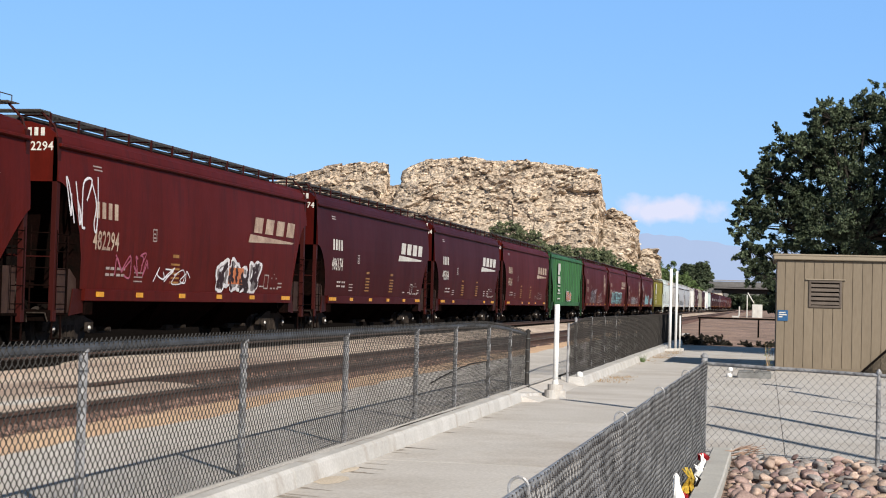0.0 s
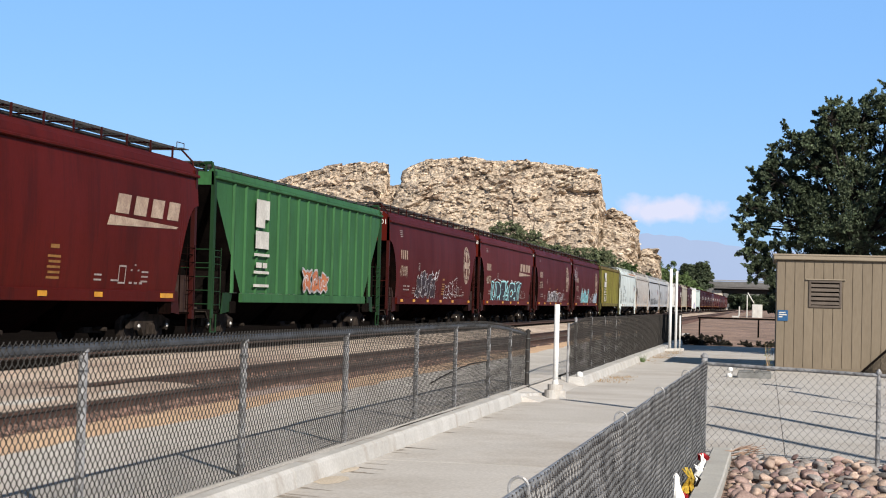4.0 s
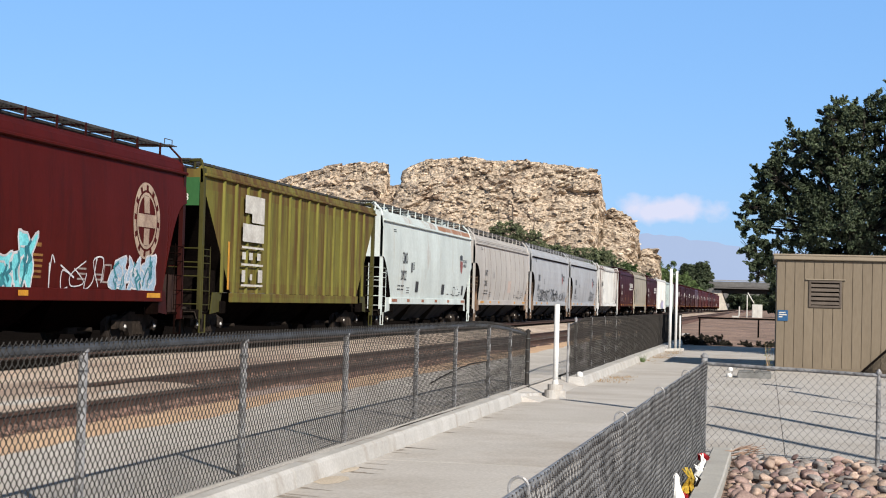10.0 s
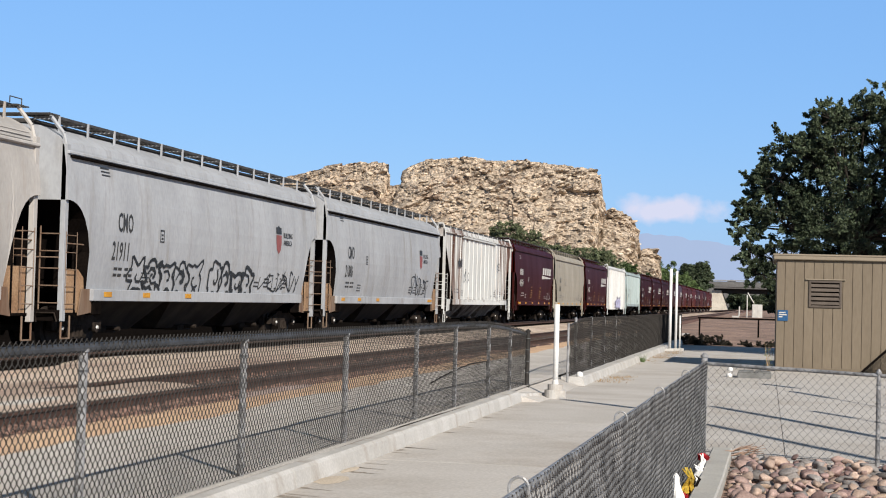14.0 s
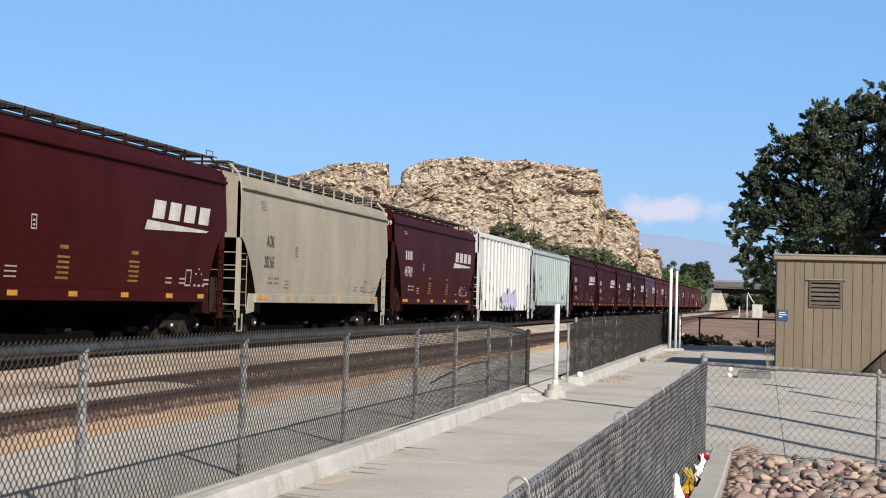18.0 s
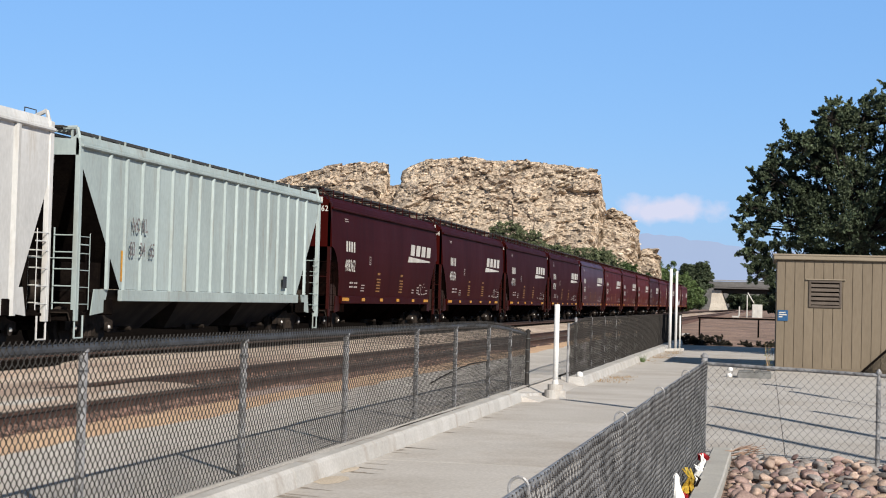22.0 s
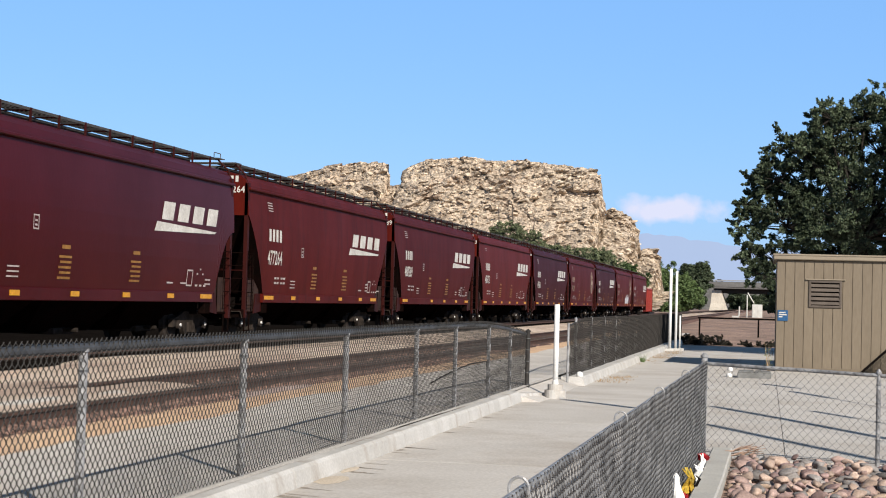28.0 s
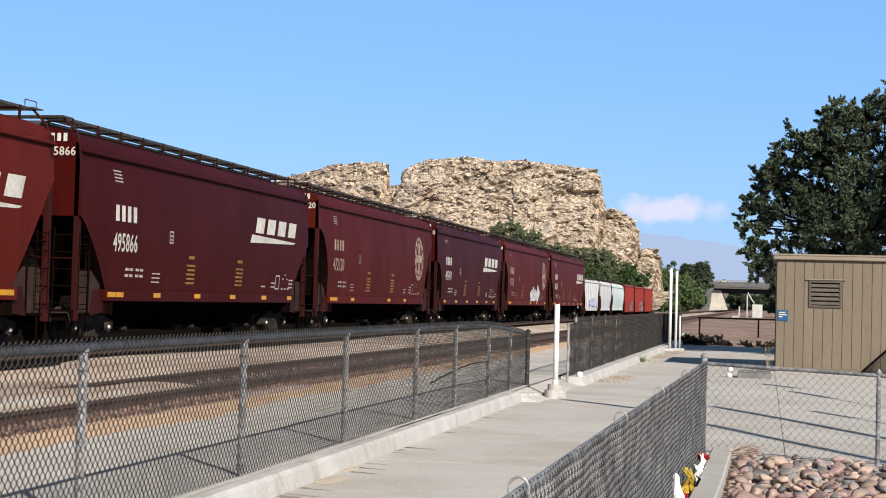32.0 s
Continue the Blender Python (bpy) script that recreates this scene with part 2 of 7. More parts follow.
BORDER_M = surface("grey_border_concrete", (0.42, 0.41, 0.38), (0.36, 0.35, 0.33), 0.8, 0.0, 2.0, 50.0, 0.12, 0.2, 0.004)
ASPHALT_M = surface("pale_gravelly_asphalt", (0.51, 0.48, 0.445), (0.42, 0.39, 0.36), 0.9, 0.0, 0.8, 45.0, 0.25, 0.4, 0.01)
DIRT_O = surface("orange_sandy_dirt", (0.56, 0.385, 0.245), (0.44, 0.29, 0.19), 0.95, 0.0, 1.4, 30.0, 0.2, 0.4, 0.02)
DIRT_B = surface("beige_sandy_dirt", (0.52, 0.425, 0.345), (0.41, 0.325, 0.26), 0.95, 0.0, 0.35, 18.0, 0.25, 0.5, 0.03, (1, 0.5, 1), (0.20, 0.13, 0.10), 0.55, 0.6, (1, 0.25, 1))
DIRT_R = surface("reddish_dirt", (0.30, 0.215, 0.175), (0.21, 0.145, 0.118), 0.95, 0.0, 0.3, 12.0, 0.3, 0.5, 0.04)
DIRT_G = surface("red_brown_gravel", (0.33, 0.225, 0.175), (0.20, 0.135, 0.105), 0.95, 0.0, 0.35, 9.0, 0.4, 0.5, 0.04, (1, 0.6, 1), (0.10, 0.075, 0.06), 0.4, 0.5, (1, 0.3, 1))
BALLAST_M = surface("dark_brown_ballast", (0.165, 0.094, 0.076), (0.088, 0.050, 0.041), 0.95, 0.0, 1.2, 30.0, 0.45, 0.8, 0.04)
# near-black ballast: the shade under the train is put into its colour
SHADE_BALLAST_M = surface("shade_dark_ballast", (0.010, 0.008, 0.007), (0.006, 0.005, 0.0045), 0.95, 0.0, 1.2, 30.0, 0.45, 0.8, 0.04, spec=0.0)
RAIL_M = surface("rusty_rail_steel", (0.075, 0.040, 0.030), (0.04, 0.024, 0.02), 0.8, 0.0, 4.0, 30.0, 0.25, 0.1)
RAIL_TOP = surface("worn_rail_head", (0.11, 0.085, 0.07), (0.07, 0.055, 0.045), 0.6, 0.2, 4.0, 30.0, 0.1, 0.0)
TIE_M = surface("creosoted_timber", (0.07, 0.05, 0.04), (0.045, 0.033, 0.028), 0.9, 0.0, 4.0, 30.0, 0.3, 0.3, 0.01, (6, 1, 1), vary=0.25)
WHITE_PAINT = surface("white_post_paint", (0.72, 0.72, 0.71), (0.60, 0.60, 0.585), 0.45, 0.0, 2.0, 30.0, 0.06, 0.05)
HUT_M = surface("khaki_board_siding", (0.168, 0.136, 0.098), (0.142, 0.114, 0.082), 0.7, 0.0, 0.6, 22.0, 0.08, 0.1, 0.004, (1, 1, 0.2), vary=0.04)
HUT_TRIM = surface("khaki_roof_trim", (0.245, 0.205, 0.152), (0.205, 0.170, 0.126), 0.65, 0.0, 1.0, 22.0, 0.08, 0.1)
LOUVRE_M = surface("dark_brown_louvre", (0.10, 0.08, 0.065), (0.07, 0.056, 0.046), 0.6, 0.0, 3.0, 30.0, 0.1, 0.1)
SIGN_B = surface("blue_sign_panel", (0.015, 0.085, 0.20), (0.015, 0.07, 0.17), 0.4, 0.0, 2.0, 20.0, 0.05, 0.0)
BARK = surface("grey_bark", (0.13, 0.105, 0.085), (0.08, 0.063, 0.052), 0.9, 0.0, 5.0, 20.0, 0.3, 0.6, 0.02, (1, 1, 0.3))


def leaf_mat(name, c1, c2):
    m = surface(name, c1, c2, 0.55, 0.0, 0.6, 8.0, 0.2, 0.0, vary=0.35, islands=True)
    b = m.node_tree.nodes["Principled BSDF"]
    b.inputs["Subsurface Weight"].default_value = 0.0
    return m




def stain_paint(name, base, dirt, amt, stain, patches, rough=0.6, freq=4.5):
    """Car paint with rust running down in streaks over some stretches; patches are (y0, y1, z0, z1, weight)."""
    m = car_paint(name, base, dirt, amt, rough)
    nt = m.node_tree
    N = nt.nodes
    bsdf = N["Principled BSDF"]
    src = bsdf.inputs["Base Color"].links[0].from_socket
    tc = N.new("ShaderNodeTexCoord")
    sep = N.new("ShaderNodeSeparateXYZ")
    link_nodes(nt, (tc.outputs["Object"], sep.inputs[0]))
    total = None
    for y0, y1, z0, z1, wgt in patches:
        out = None
        for axis, a, b, soft in (("Y", y0, y1, 0.7), ("Z", z0, z1, 0.10)):
            for p, q in ((a - soft, a), (b + soft, b)):
                r = N.new("ShaderNodeMapRange")
                r.inputs["From Min"].default_value, r.inputs["From Max"].default_value = p, q
                link_nodes(nt, (sep.outputs[axis], r.inputs["Value"]))
                if out is None:
                    out = r.outputs[0]
                else:
                    mu = N.new("ShaderNodeMath")
                    mu.operation = "MULTIPLY"
                    link_nodes(nt, (out, mu.inputs[0]), (r.outputs[0], mu.inputs[1]))
                    out = mu.outputs[0]
        sc = N.new("ShaderNodeMath")
        sc.operation = "MULTIPLY"
        sc.inputs[1].default_value = wgt
        link_nodes(nt, (out, sc.inputs[0]))
        if total is None:
            total = sc.outputs[0]
        else:
            mx = N.new("ShaderNodeMath")
            mx.operation = "MAXIMUM"
            link_nodes(nt, (total, mx.inputs[0]), (sc.outputs[0], mx.inputs[1]))
            total = mx.outputs[0]
    mp = N.new("ShaderNodeMapping")
    mp.inputs["Scale"].default_value = (1, freq, 0.28)
    no = N.new("ShaderNodeTexNoise")
    no.inputs["Scale"].default_value, no.inputs["Detail"].default_value, no.inputs["Roughness"].default_value = 1.0, 6.0, 0.62
    ad = N.new("ShaderNodeMath")
    ad.operation = "ADD"
    rr = N.new("ShaderNodeMapRange")
    rr.inputs["From Min"].default_value, rr.inputs["From Max"].default_value = 0.88, 1.12
    mix = N.new("ShaderNodeMix")
    mix.data_type = "RGBA"
    two = N.new("ShaderNodeMix")
    two.data_type = "RGBA"
    two.inputs[6].default_value = (*stain[0], 1)
    two.inputs[7].default_value = (*stain[1], 1)
    link_nodes(nt, (tc.outputs["Object"], mp.inputs["Vector"]), (mp.outputs[0], no.inputs["Vector"]), (no.outputs["Fac"], ad.inputs[0]), (total, ad.inputs[1]),
               (ad.outputs[0], rr.inputs["Value"]), (rr.outputs[0], mix.inputs[0]), (src, mix.inputs[6]), (no.outputs["Fac"], two.inputs[0]), (two.outputs[2], mix.inputs[7]), (mix.outputs[2], bsdf.inputs["Base Color"]))
    return m


RUST_TONES = ((0.20, 0.085, 0.045), (0.035, 0.014, 0.010))
LEAF_ELM = leaf_mat("grey_green_elm_leaves", (0.082, 0.108, 0.060), (0.017, 0.026, 0.012))
LEAF_BUSH = leaf_mat("green_bush_leaves", (0.050, 0.085, 0.024), (0.032, 0.058, 0.017))
LEAF_LIGHT = leaf_mat("bright_green_leaves", (0.105, 0.150, 0.055), (0.060, 0.095, 0.032))
LEAF_DRY = leaf_mat("dry_straw_grass", (0.30, 0.21, 0.12), (0.20, 0.14, 0.08))
LEAF_HAZE = leaf_mat("pale_desert_shrub_leaves", (0.125, 0.142, 0.075), (0.088, 0.108, 0.055))
# shrub leaves coloured near-black to stand for the tree's shadow band
LEAF_SHADE = leaf_mat("shade_dark_shrub_leaves", (0.022, 0.019, 0.012), (0.014, 0.013, 0.009))
BARK_DK = surface("dark_elm_bark", (0.035, 0.029, 0.024), (0.02, 0.017, 0.014), 0.9, 0.0, 5.0, 20.0, 0.3, 0.6, 0.02, (1, 1, 0.3))
ROCK = surface("tan_granite_rock", (0.54, 0.445, 0.345), (0.42, 0.338, 0.26), 0.95, 0.0, 0.10, 1.3, 0.30, 1.0, 0.7, (1, 1, 1.8), (0.22, 0.14, 0.095), 0.30, 0.12, (1, 1, 2.2))
ROCK_B = surface("tan_granite_boulder", (0.54, 0.45, 0.345), (0.43, 0.345, 0.26), 0.95, 0.0, 0.2, 0.9, 0.25, 0.7, 0.5, (1, 1, 1), (0.24, 0.155, 0.105), 0.3, 0.25, vary=0.30, islands=True)



def jointed(m, size, flat_, tone=0.35, crack=0.55):
    """Splits a rock into blocks: each has a tone of its own, with dark joints between them."""
    nt = m.node_tree
    N = nt.nodes
    bsdf = N["Principled BSDF"]
    src = bsdf.inputs["Base Color"].links[0].from_socket
    tc = N.new("ShaderNodeTexCoord")
    wob = N.new("ShaderNodeTexNoise")
    wob.inputs["Scale"].default_value, wob.inputs["Detail"].default_value = 0.5 / size, 3.0
    ad = N.new("ShaderNodeVectorMath")
    ad.operation = "MULTIPLY_ADD"
    ad.inputs[1].default_value = (size * 1.6, size * 1.6, size * 1.6)
    mp = N.new("ShaderNodeMapping")
    mp.inputs["Rotation"].default_value = (0, radians(9), 0)
    mp.inputs["Scale"].default_value = (1 / size, 0.6 / size, 1 / (size * flat_))
    link_nodes(nt, (tc.outputs["Object"], wob.inputs["Vector"]), (wob.outputs["Color"], ad.inputs[0]), (tc.outputs["Object"], ad.inputs[2]), (ad.outputs[0], mp.inputs["Vector"]))
    cell = N.new("ShaderNodeTexVoronoi")
    cell.inputs["Scale"].default_value = 1.0
    edge = N.new("ShaderNodeTexVoronoi")
    edge.feature = "DISTANCE_TO_EDGE"
    edge.inputs["Scale"].default_value = 1.0
    sep = N.new("ShaderNodeSeparateColor")
    rg = N.new("ShaderNodeMapRange")
    rg.inputs["To Min"].default_value, rg.inputs["To Max"].default_value = 1 - tone, 1 + tone
    er = N.new("ShaderNodeMapRange")
    er.inputs["From Max"].default_value, er.inputs["To Min"].default_value = 0.10, 1 - crack
    mu = N.new("ShaderNodeMath")
    mu.operation = "MULTIPLY"
    hv = N.new("ShaderNodeHueSaturation")
    link_nodes(nt, (mp.outputs[0], cell.inputs["Vector"]), (mp.outputs[0], edge.inputs["Vector"]), (cell.outputs["Color"], sep.inputs[0]), (sep.outputs[0], rg.inputs["Value"]),
               (edge.outputs["Distance"], er.inputs["Value"]), (rg.outputs[0], mu.inputs[0]), (er.outputs[0], mu.inputs[1]), (mu.outputs[0], hv.inputs["Value"]), (src, hv.inputs["Color"]), (hv.outputs[0], bsdf.inputs["Base Color"]))
    return m


jointed(ROCK, 1.6, 0.62, 0.28, 0.40)

# ---- mesh tools ----
class Geo:
    """Collects vertices and faces of one mesh."""
    def __init__(self):
        self.v, self.f = [], []

    def add(self, vs, fs):
        o = len(self.v)
        self.v.extend(vs)
        self.f.extend([tuple(i + o for i in f) for f in fs])
        return self

    def box(self, x0, x1, y0, y1, z0, z1, c=0.0):
        if not c:
            return self.add([(x0, y0, z0), (x1, y0, z0), (x1, y1, z0), (x0, y1, z0), (x0, y0, z1), (x1, y0, z1), (x1, y1, z1), (x0, y1, z1)],
                            [(0, 3, 2, 1), (4, 5, 6, 7), (0, 1, 5, 4), (1, 2, 6, 5), (2, 3, 7, 6), (3, 0, 4, 7)])
        rings = []
        for z, i in ((z0, c), (z0 + c, 0), (z1 - c, 0), (z1, c)):
            a, b, d, e = x0 + i, x1 - i, y0 + i, y1 - i
            k = c * 0.6
            rings.append([(a + k, d, z), (b - k, d, z), (b, d + k, z), (b, e - k, z), (b - k, e, z), (a + k, e, z), (a, e - k, z), (a, d + k, z)])
        return self.loft(rings)

    def loft(self, rings, closed=True, caps=True):
        n = len(rings[0])
        vs = [p for r in rings for p in r]
        fs = []
        for i in range(len(rings) - 1):
            for j in range(n if closed else n - 1):
                k = (j + 1) % n
                fs.append((i * n + j, i * n + k, (i + 1) * n + k, (i + 1) * n + j))
        if caps and closed:
            fs.append(tuple(range(n - 1, -1, -1)))
            fs.append(tuple(range((len(rings) - 1) * n, len(rings) * n)))
        return self.add(vs, fs)

    def tube(self, p, q, r, n=8, r2=None):
        p, q = Vector(p), Vector(q)
        d = (q - p).normalized()
        a = d.orthogonal().normalized()
        b = d.cross(a)
        ring = lambda c, s: [tuple(c + (a * math.cos(t) + b * math.sin(t)) * s) for t in [2 * math.pi * i / n for i in range(n)]]
        return self.loft([ring(p, r), ring(q, r if r2 is None else r2)])

    def path(self, pts, r, n=6):
        for a, b in zip(pts[:-1], pts[1:]):
            self.tube(a, b, r, n)
        return self

    def disc(self, c, axis, r, w, n=20):
        a = Vector(axis).normalized()
        c = Vector(c)
        return self.tube(c - a * w / 2, c + a * w / 2, r, n)

    def ribbon(self, pts, w, place):
        """A flat band of width w along pts (u, v), set on a surface by place(u, v)."""
        n = len(pts)
        for i in range(n - 1):
            (u0, v0), (u1, v1) = pts[i], pts[i + 1]
            du, dv = u1 - u0, v1 - v0
            l = math.hypot(du, dv) or 1.0
            a, b = -dv / l * w / 2, du / l * w / 2
            ex, ez = du / l * w * 0.3, dv / l * w * 0.3
            self.add([place(u0 + a - ex, v0 + b - ez), place(u0 - a - ex, v0 - b - ez), place(u1 - a + ex, v1 - b + ez), place(u1 + a + ex, v1 + b + ez)], [(0, 1, 2, 3)])
        return self

    def flat(self, pts, place):
        return self.add([place(u, v) for u, v in pts], [tuple(range(len(pts)))])

    def mesh(self, name, mat, smooth=False):
        me = bpy.data.meshes.new(name)
        me.from_pydata([tuple(p) for p in self.v], [], self.f)
        me.materials.append(mat)
        if smooth:
            me.polygons.foreach_set("use_smooth", [True] * len(me.polygons))
        me.update()
        return me


def part(name, geo, mat, parent=None, label="", smooth=False):
    """Links geo (or a ready mesh) as one mesh object under a thing or a part."""
    ob = new(name, geo if mat is None else geo.mesh(name, mat, smooth))
    if parent is not None:
        ob.parent = parent
    if label:
        ob["label"] = label
    return ob


def shared(ob, name, mesh, m, label=""):
    """A further piece on a mesh that exists already."""
    o = new(name, mesh)
    o.parent = ob
    o.matrix_basis = m
    if label:
        o["label"] = label
    return o


def setting(name, geo, mat, label="", category=""):
    return tagged(part(name, geo, mat), label, category, "", "structure")


def thing(name, label, category, group="", at=(0, 0, 0)):
    ob = new(name)
    ob.location = at
    ob.empty_display_size = 0.2
    return tagged(ob, label, category, group)


def text_flat(body, size, stretch, place, u, v, gap=1.0):
    """Flat letters with the built-in font, lower left at (u, v), set on a surface by place(u, v)."""
    cu = bpy.data.curves.new("letters", "FONT")
    cu.body, cu.size, cu.space_character, cu.resolution_u, cu.offset = body, size, gap, 2, size * 0.016
    ob = bpy.data.objects.new("letters", cu)
    scene.collection.objects.link(ob)
    me = bpy.data.meshes.new_from_object(ob.evaluated_get(bpy.context.evaluated_depsgraph_get()))
    bpy.data.objects.remove(ob)
    g = Geo()
    g.add([place(u + p.co.x * stretch, v + p.co.y) for p in me.vertices], [tuple(p.vertices) for p in me.polygons])
    bpy.data.meshes.remove(me)
    return g


# ---- ground and tracks ----
RAIL = 0.40
NEAR_X, TRAIN_X, FAR_X = -8.45, -15.8, -21.6

def yard_z(x, y):
    """Height of the railway yard's earth."""
    if x > -6.2:
        z = 0.17
    elif x > -7.1:
        z = 0.17 + 0.06 * (-6.2 - x) / 0.9
    elif x > -9.9:
        z = 0.22
    elif x > -13.4:
        k = (x + 9.9) / -3.5
        xc = -11.3 if y < 22 else max(-13.6, -11.3 - 0.21 * (y - 22))
        drop = 0.55 * min(1.0, max(0.0, (xc - x) / 0.7))
        z = -drop + 0.22 + (0.20 if y > 26 else 0.20 * max(0.0, (y - 16) / 10)) * math.sin(math.pi * min(1, k)) ** 0.8
    else:
        z = 0.16
    return z + 0.035 * noise.noise((x * 0.35, y * 0.16, 0)) + 0.015 * noise.noise((x * 1.3, y * 0.9, 4))


def sheet(xs, ys, zf):
    g = Geo()
    g.v = [(x, y, zf(x, y)) for y in ys for x in xs]
    n = len(xs)
    g.f = [(j * n + i, j * n + i + 1, (j + 1) * n + i + 1, (j + 1) * n + i) for j in range(len(ys) - 1) for i in range(n - 1)]
    return g


def spread(a, b, n):
    return [a + (b - a) * i / n for i in range(n + 1)]


DROP = 0.65
ground_x = [-2500, -900, -300, -120, -60, -30, -18.6, -17.9, -8, 0, 10, 30, 60, 150, 400, 1200, 2500]
ground_y = [-2500, -900, -300, -100, -30, 0, 30, 60, 75, 90, 130, 200, 300, 420, 700, 1300, 2600, 4500]
setting("ground", sheet(ground_x, ground_y, lambda x, y: (-0.06 if x > -18 else -0.06 - DROP) if y < 900 else -0.06 + (y - 900) * 0.004), DIRT_R, "reddish bare desert earth reaching the distant hills", "ground")
yys = spread(-40, 12, 26) + spread(12, 60, 96)[1:] + spread(60, 340, 70)[1:]
near_ys = [y for y in yys if y < 92]
MAUVE_M = surface("mauve_grey_gravel", (0.36, 0.28, 0.25), (0.25, 0.185, 0.165), 0.95, 0.0, 1.0, 26.0, 0.4, 0.6, 0.03)


def low_heap(name, cx, cy, rx, ry, z0, h, mat, label, cat, seed):
    """A shallow uneven heap of loose earth on the ground."""
    g = Geo()
    rim = [(rx * (1 + 0.35 * noise.noise((a * 1.3, seed, 1))) * math.cos(a), ry * (1 + 0.35 * noise.noise((a * 1.3, seed, 2))) * math.sin(a)) for a in spread(0, 2 * math.pi, 40)[:-1]]
    g.loft([[(cx + x * k, cy + y * k, z0 + h * (1 - k * k) + 0.02 * h * noise.noise((x * 9 * k, y * 9 * k, seed))) for x, y in rim] for k in (1.0, 0.85, 0.65, 0.4, 0.15)])
    return tagged(part(name, g, mat, None, "", True), label, cat, "", "structure")


low_heap("gravel_patch", -7.36, 23.0, 0.30, 3.9, 0.16, 0.11, MAUVE_M, "mauve-grey gravel against the rail", "gravel", 3)
low_heap("dark_spill", -7.05, 27.6, 0.45, 1.7, 0.15, 0.06, BALLAST_M, "dark brown ballast spilled beside the track", "gravel", 5)
low_heap("orange_spread", -6.78, 26.6, 0.42, 5.0, 0.14, 0.07, DIRT_O, "orange sand spread over the service road", "sand", 8)
low_heap("pale_rubble", -8.38, 16.6, 0.20, 1.5, 0.36, 0.05, CONCRETE, "pale broken rubble beside the rail", "rubble", 11)
low_heap("pale_rubble", -8.32, 19.1, 0.16, 0.6, 0.33, 0.06, CONCRETE, "pale broken rubble beside the rail", "rubble", 12)
setting("yard_road", sheet(spread(-6.75, -4.19, 8), near_ys, yard_z), ASPHALT_M, "pale grey gravelly service road beside the tracks", "road")
setting("sand_strip", sheet(spread(-7.62, -6.4, 18), near_ys, lambda x, y: yard_z(x, y) + 0.014 - 0.10 * max(0, x + 6.82 - 0.18 * noise.noise((0, y * 0.3, 5)) - 0.06 * noise.noise((0, y * 1.3, 5)))), DIRT_O, "orange sandy strip along the track", "dirt")
setting("yard_dirt", sheet(spread(-13.6, -9.7, 20), yys, yard_z), DIRT_B, "beige sandy mound between the railway tracks", "dirt")
drift = lambda x, y: 0.41 - 0.045 * max(0.0, x + 9.0) - 0.28 * min(1.0, max(0.0, (y - 19.5 + 2.5 * noise.noise((x * 1.7, y * 0.35, 8))) / 4.5)) - 0.16 * max(0.0, x + 7.95) + 0.03 * noise.noise((x * 1.2, y * 0.6, 6))
setting("sand_drift", sheet(spread(-10.1, -7.8, 20), [y for y in yys if y < 32], drift), DIRT_B, "beige sand drifted over the buried end of a rail", "dirt")
# the ground past the rails is coloured dark for the train's shade
setting("yard_far_dirt", sheet([-70, -40, -24.4, -23.6], yys, lambda x, y: 0.10 - DROP + max(0, -x - 24) * 0.02 + 0.1 * noise.noise((x * 0.2, y * 0.1, 2))), SHADE_BALLAST_M, "ground behind the railway tracks, darkened for the train's shade", "dirt")


def track(name, cx, half, mat, label, y0=-650, y1=800, shoulder=0.35):
    """One railway track: ballast bed, two rails and its sleepers."""
    ys = spread(y0, 0, 30) + spread(0, 90, 260)[1:] + spread(90, y1, 50)[1:]
    crest = half - shoulder
    prof = [(-half, 0.05), (-crest - 0.06, 0.19), (-crest, 0.238), (0, 0.230), (crest, 0.238), (crest + 0.06, 0.19), (half, 0.05)]
    g = Geo()
    for j, y in enumerate(ys):
        for i, (x, z) in enumerate(prof):
            g.v.append((cx + x + (0.13 * noise.noise((i, y * 0.22, cx)) + 0.05 * noise.noise((i, y * 0.9, cx))), y, z + (0.03 * noise.noise((x * 2, y * 0.7, 1)) if 0 < i < 6 else 0)))
    n = len(prof)
    g.f = [(j * n + i, j * n + i + 1, (j + 1) * n + i + 1, (j + 1) * n + i) for j in range(len(ys) - 1) for i in range(n - 1)]
    t = tagged(new(name), label, "railway track", "", "structure")
    part("ballast", g, mat, t, "", True)
    for s in (-0.7525, 0.7525):
        r = Geo()
        sec = [(-0.07, 0.225), (0.07, 0.225), (0.07, 0.240), (0.012, 0.265), (0.012, 0.350), (0.036, 0.362), (0.036, 0.392), (-0.036, 0.392), (-0.036, 0.362), (-0.012, 0.350), (-0.012, 0.265), (-0.07, 0.240)]
        r.loft([[(cx + s + x, y, z) for x, z in sec] for y in (y0, y1)])
        rail = part("rail", r, RAIL_M, t)
        part("rail_head", Geo().box(cx + s - 0.030, cx + s + 0.030, y0, y1, 0.392, RAIL), RAIL_TOP, rail, "polished running surface")
    return t


near_track = track("track_near", NEAR_X, 1.24, BALLAST_M, "empty track with rusty rails on dark brown ballast", shoulder=0.12)
train_track = track("track_middle", TRAIN_X, 1.9, SHADE_BALLAST_M, "track with steel rails on ballast darkened for the train's shade")
far_track = track("track_far", FAR_X, 2.2, SHADE_BALLAST_M, "siding track with rails on shade-dark ballast")
far_track.location = (0, 0, -DROP)
# sleeper timber darkened to stand for the shade under the cars
TIE_SHADE = surface("shade_dark_timber", (0.012, 0.009, 0.008), (0.02, 0.016, 0.013), 0.9, 0.0, 4.0, 30.0, 0.3, 0.2, 0.01, spec=0.0)
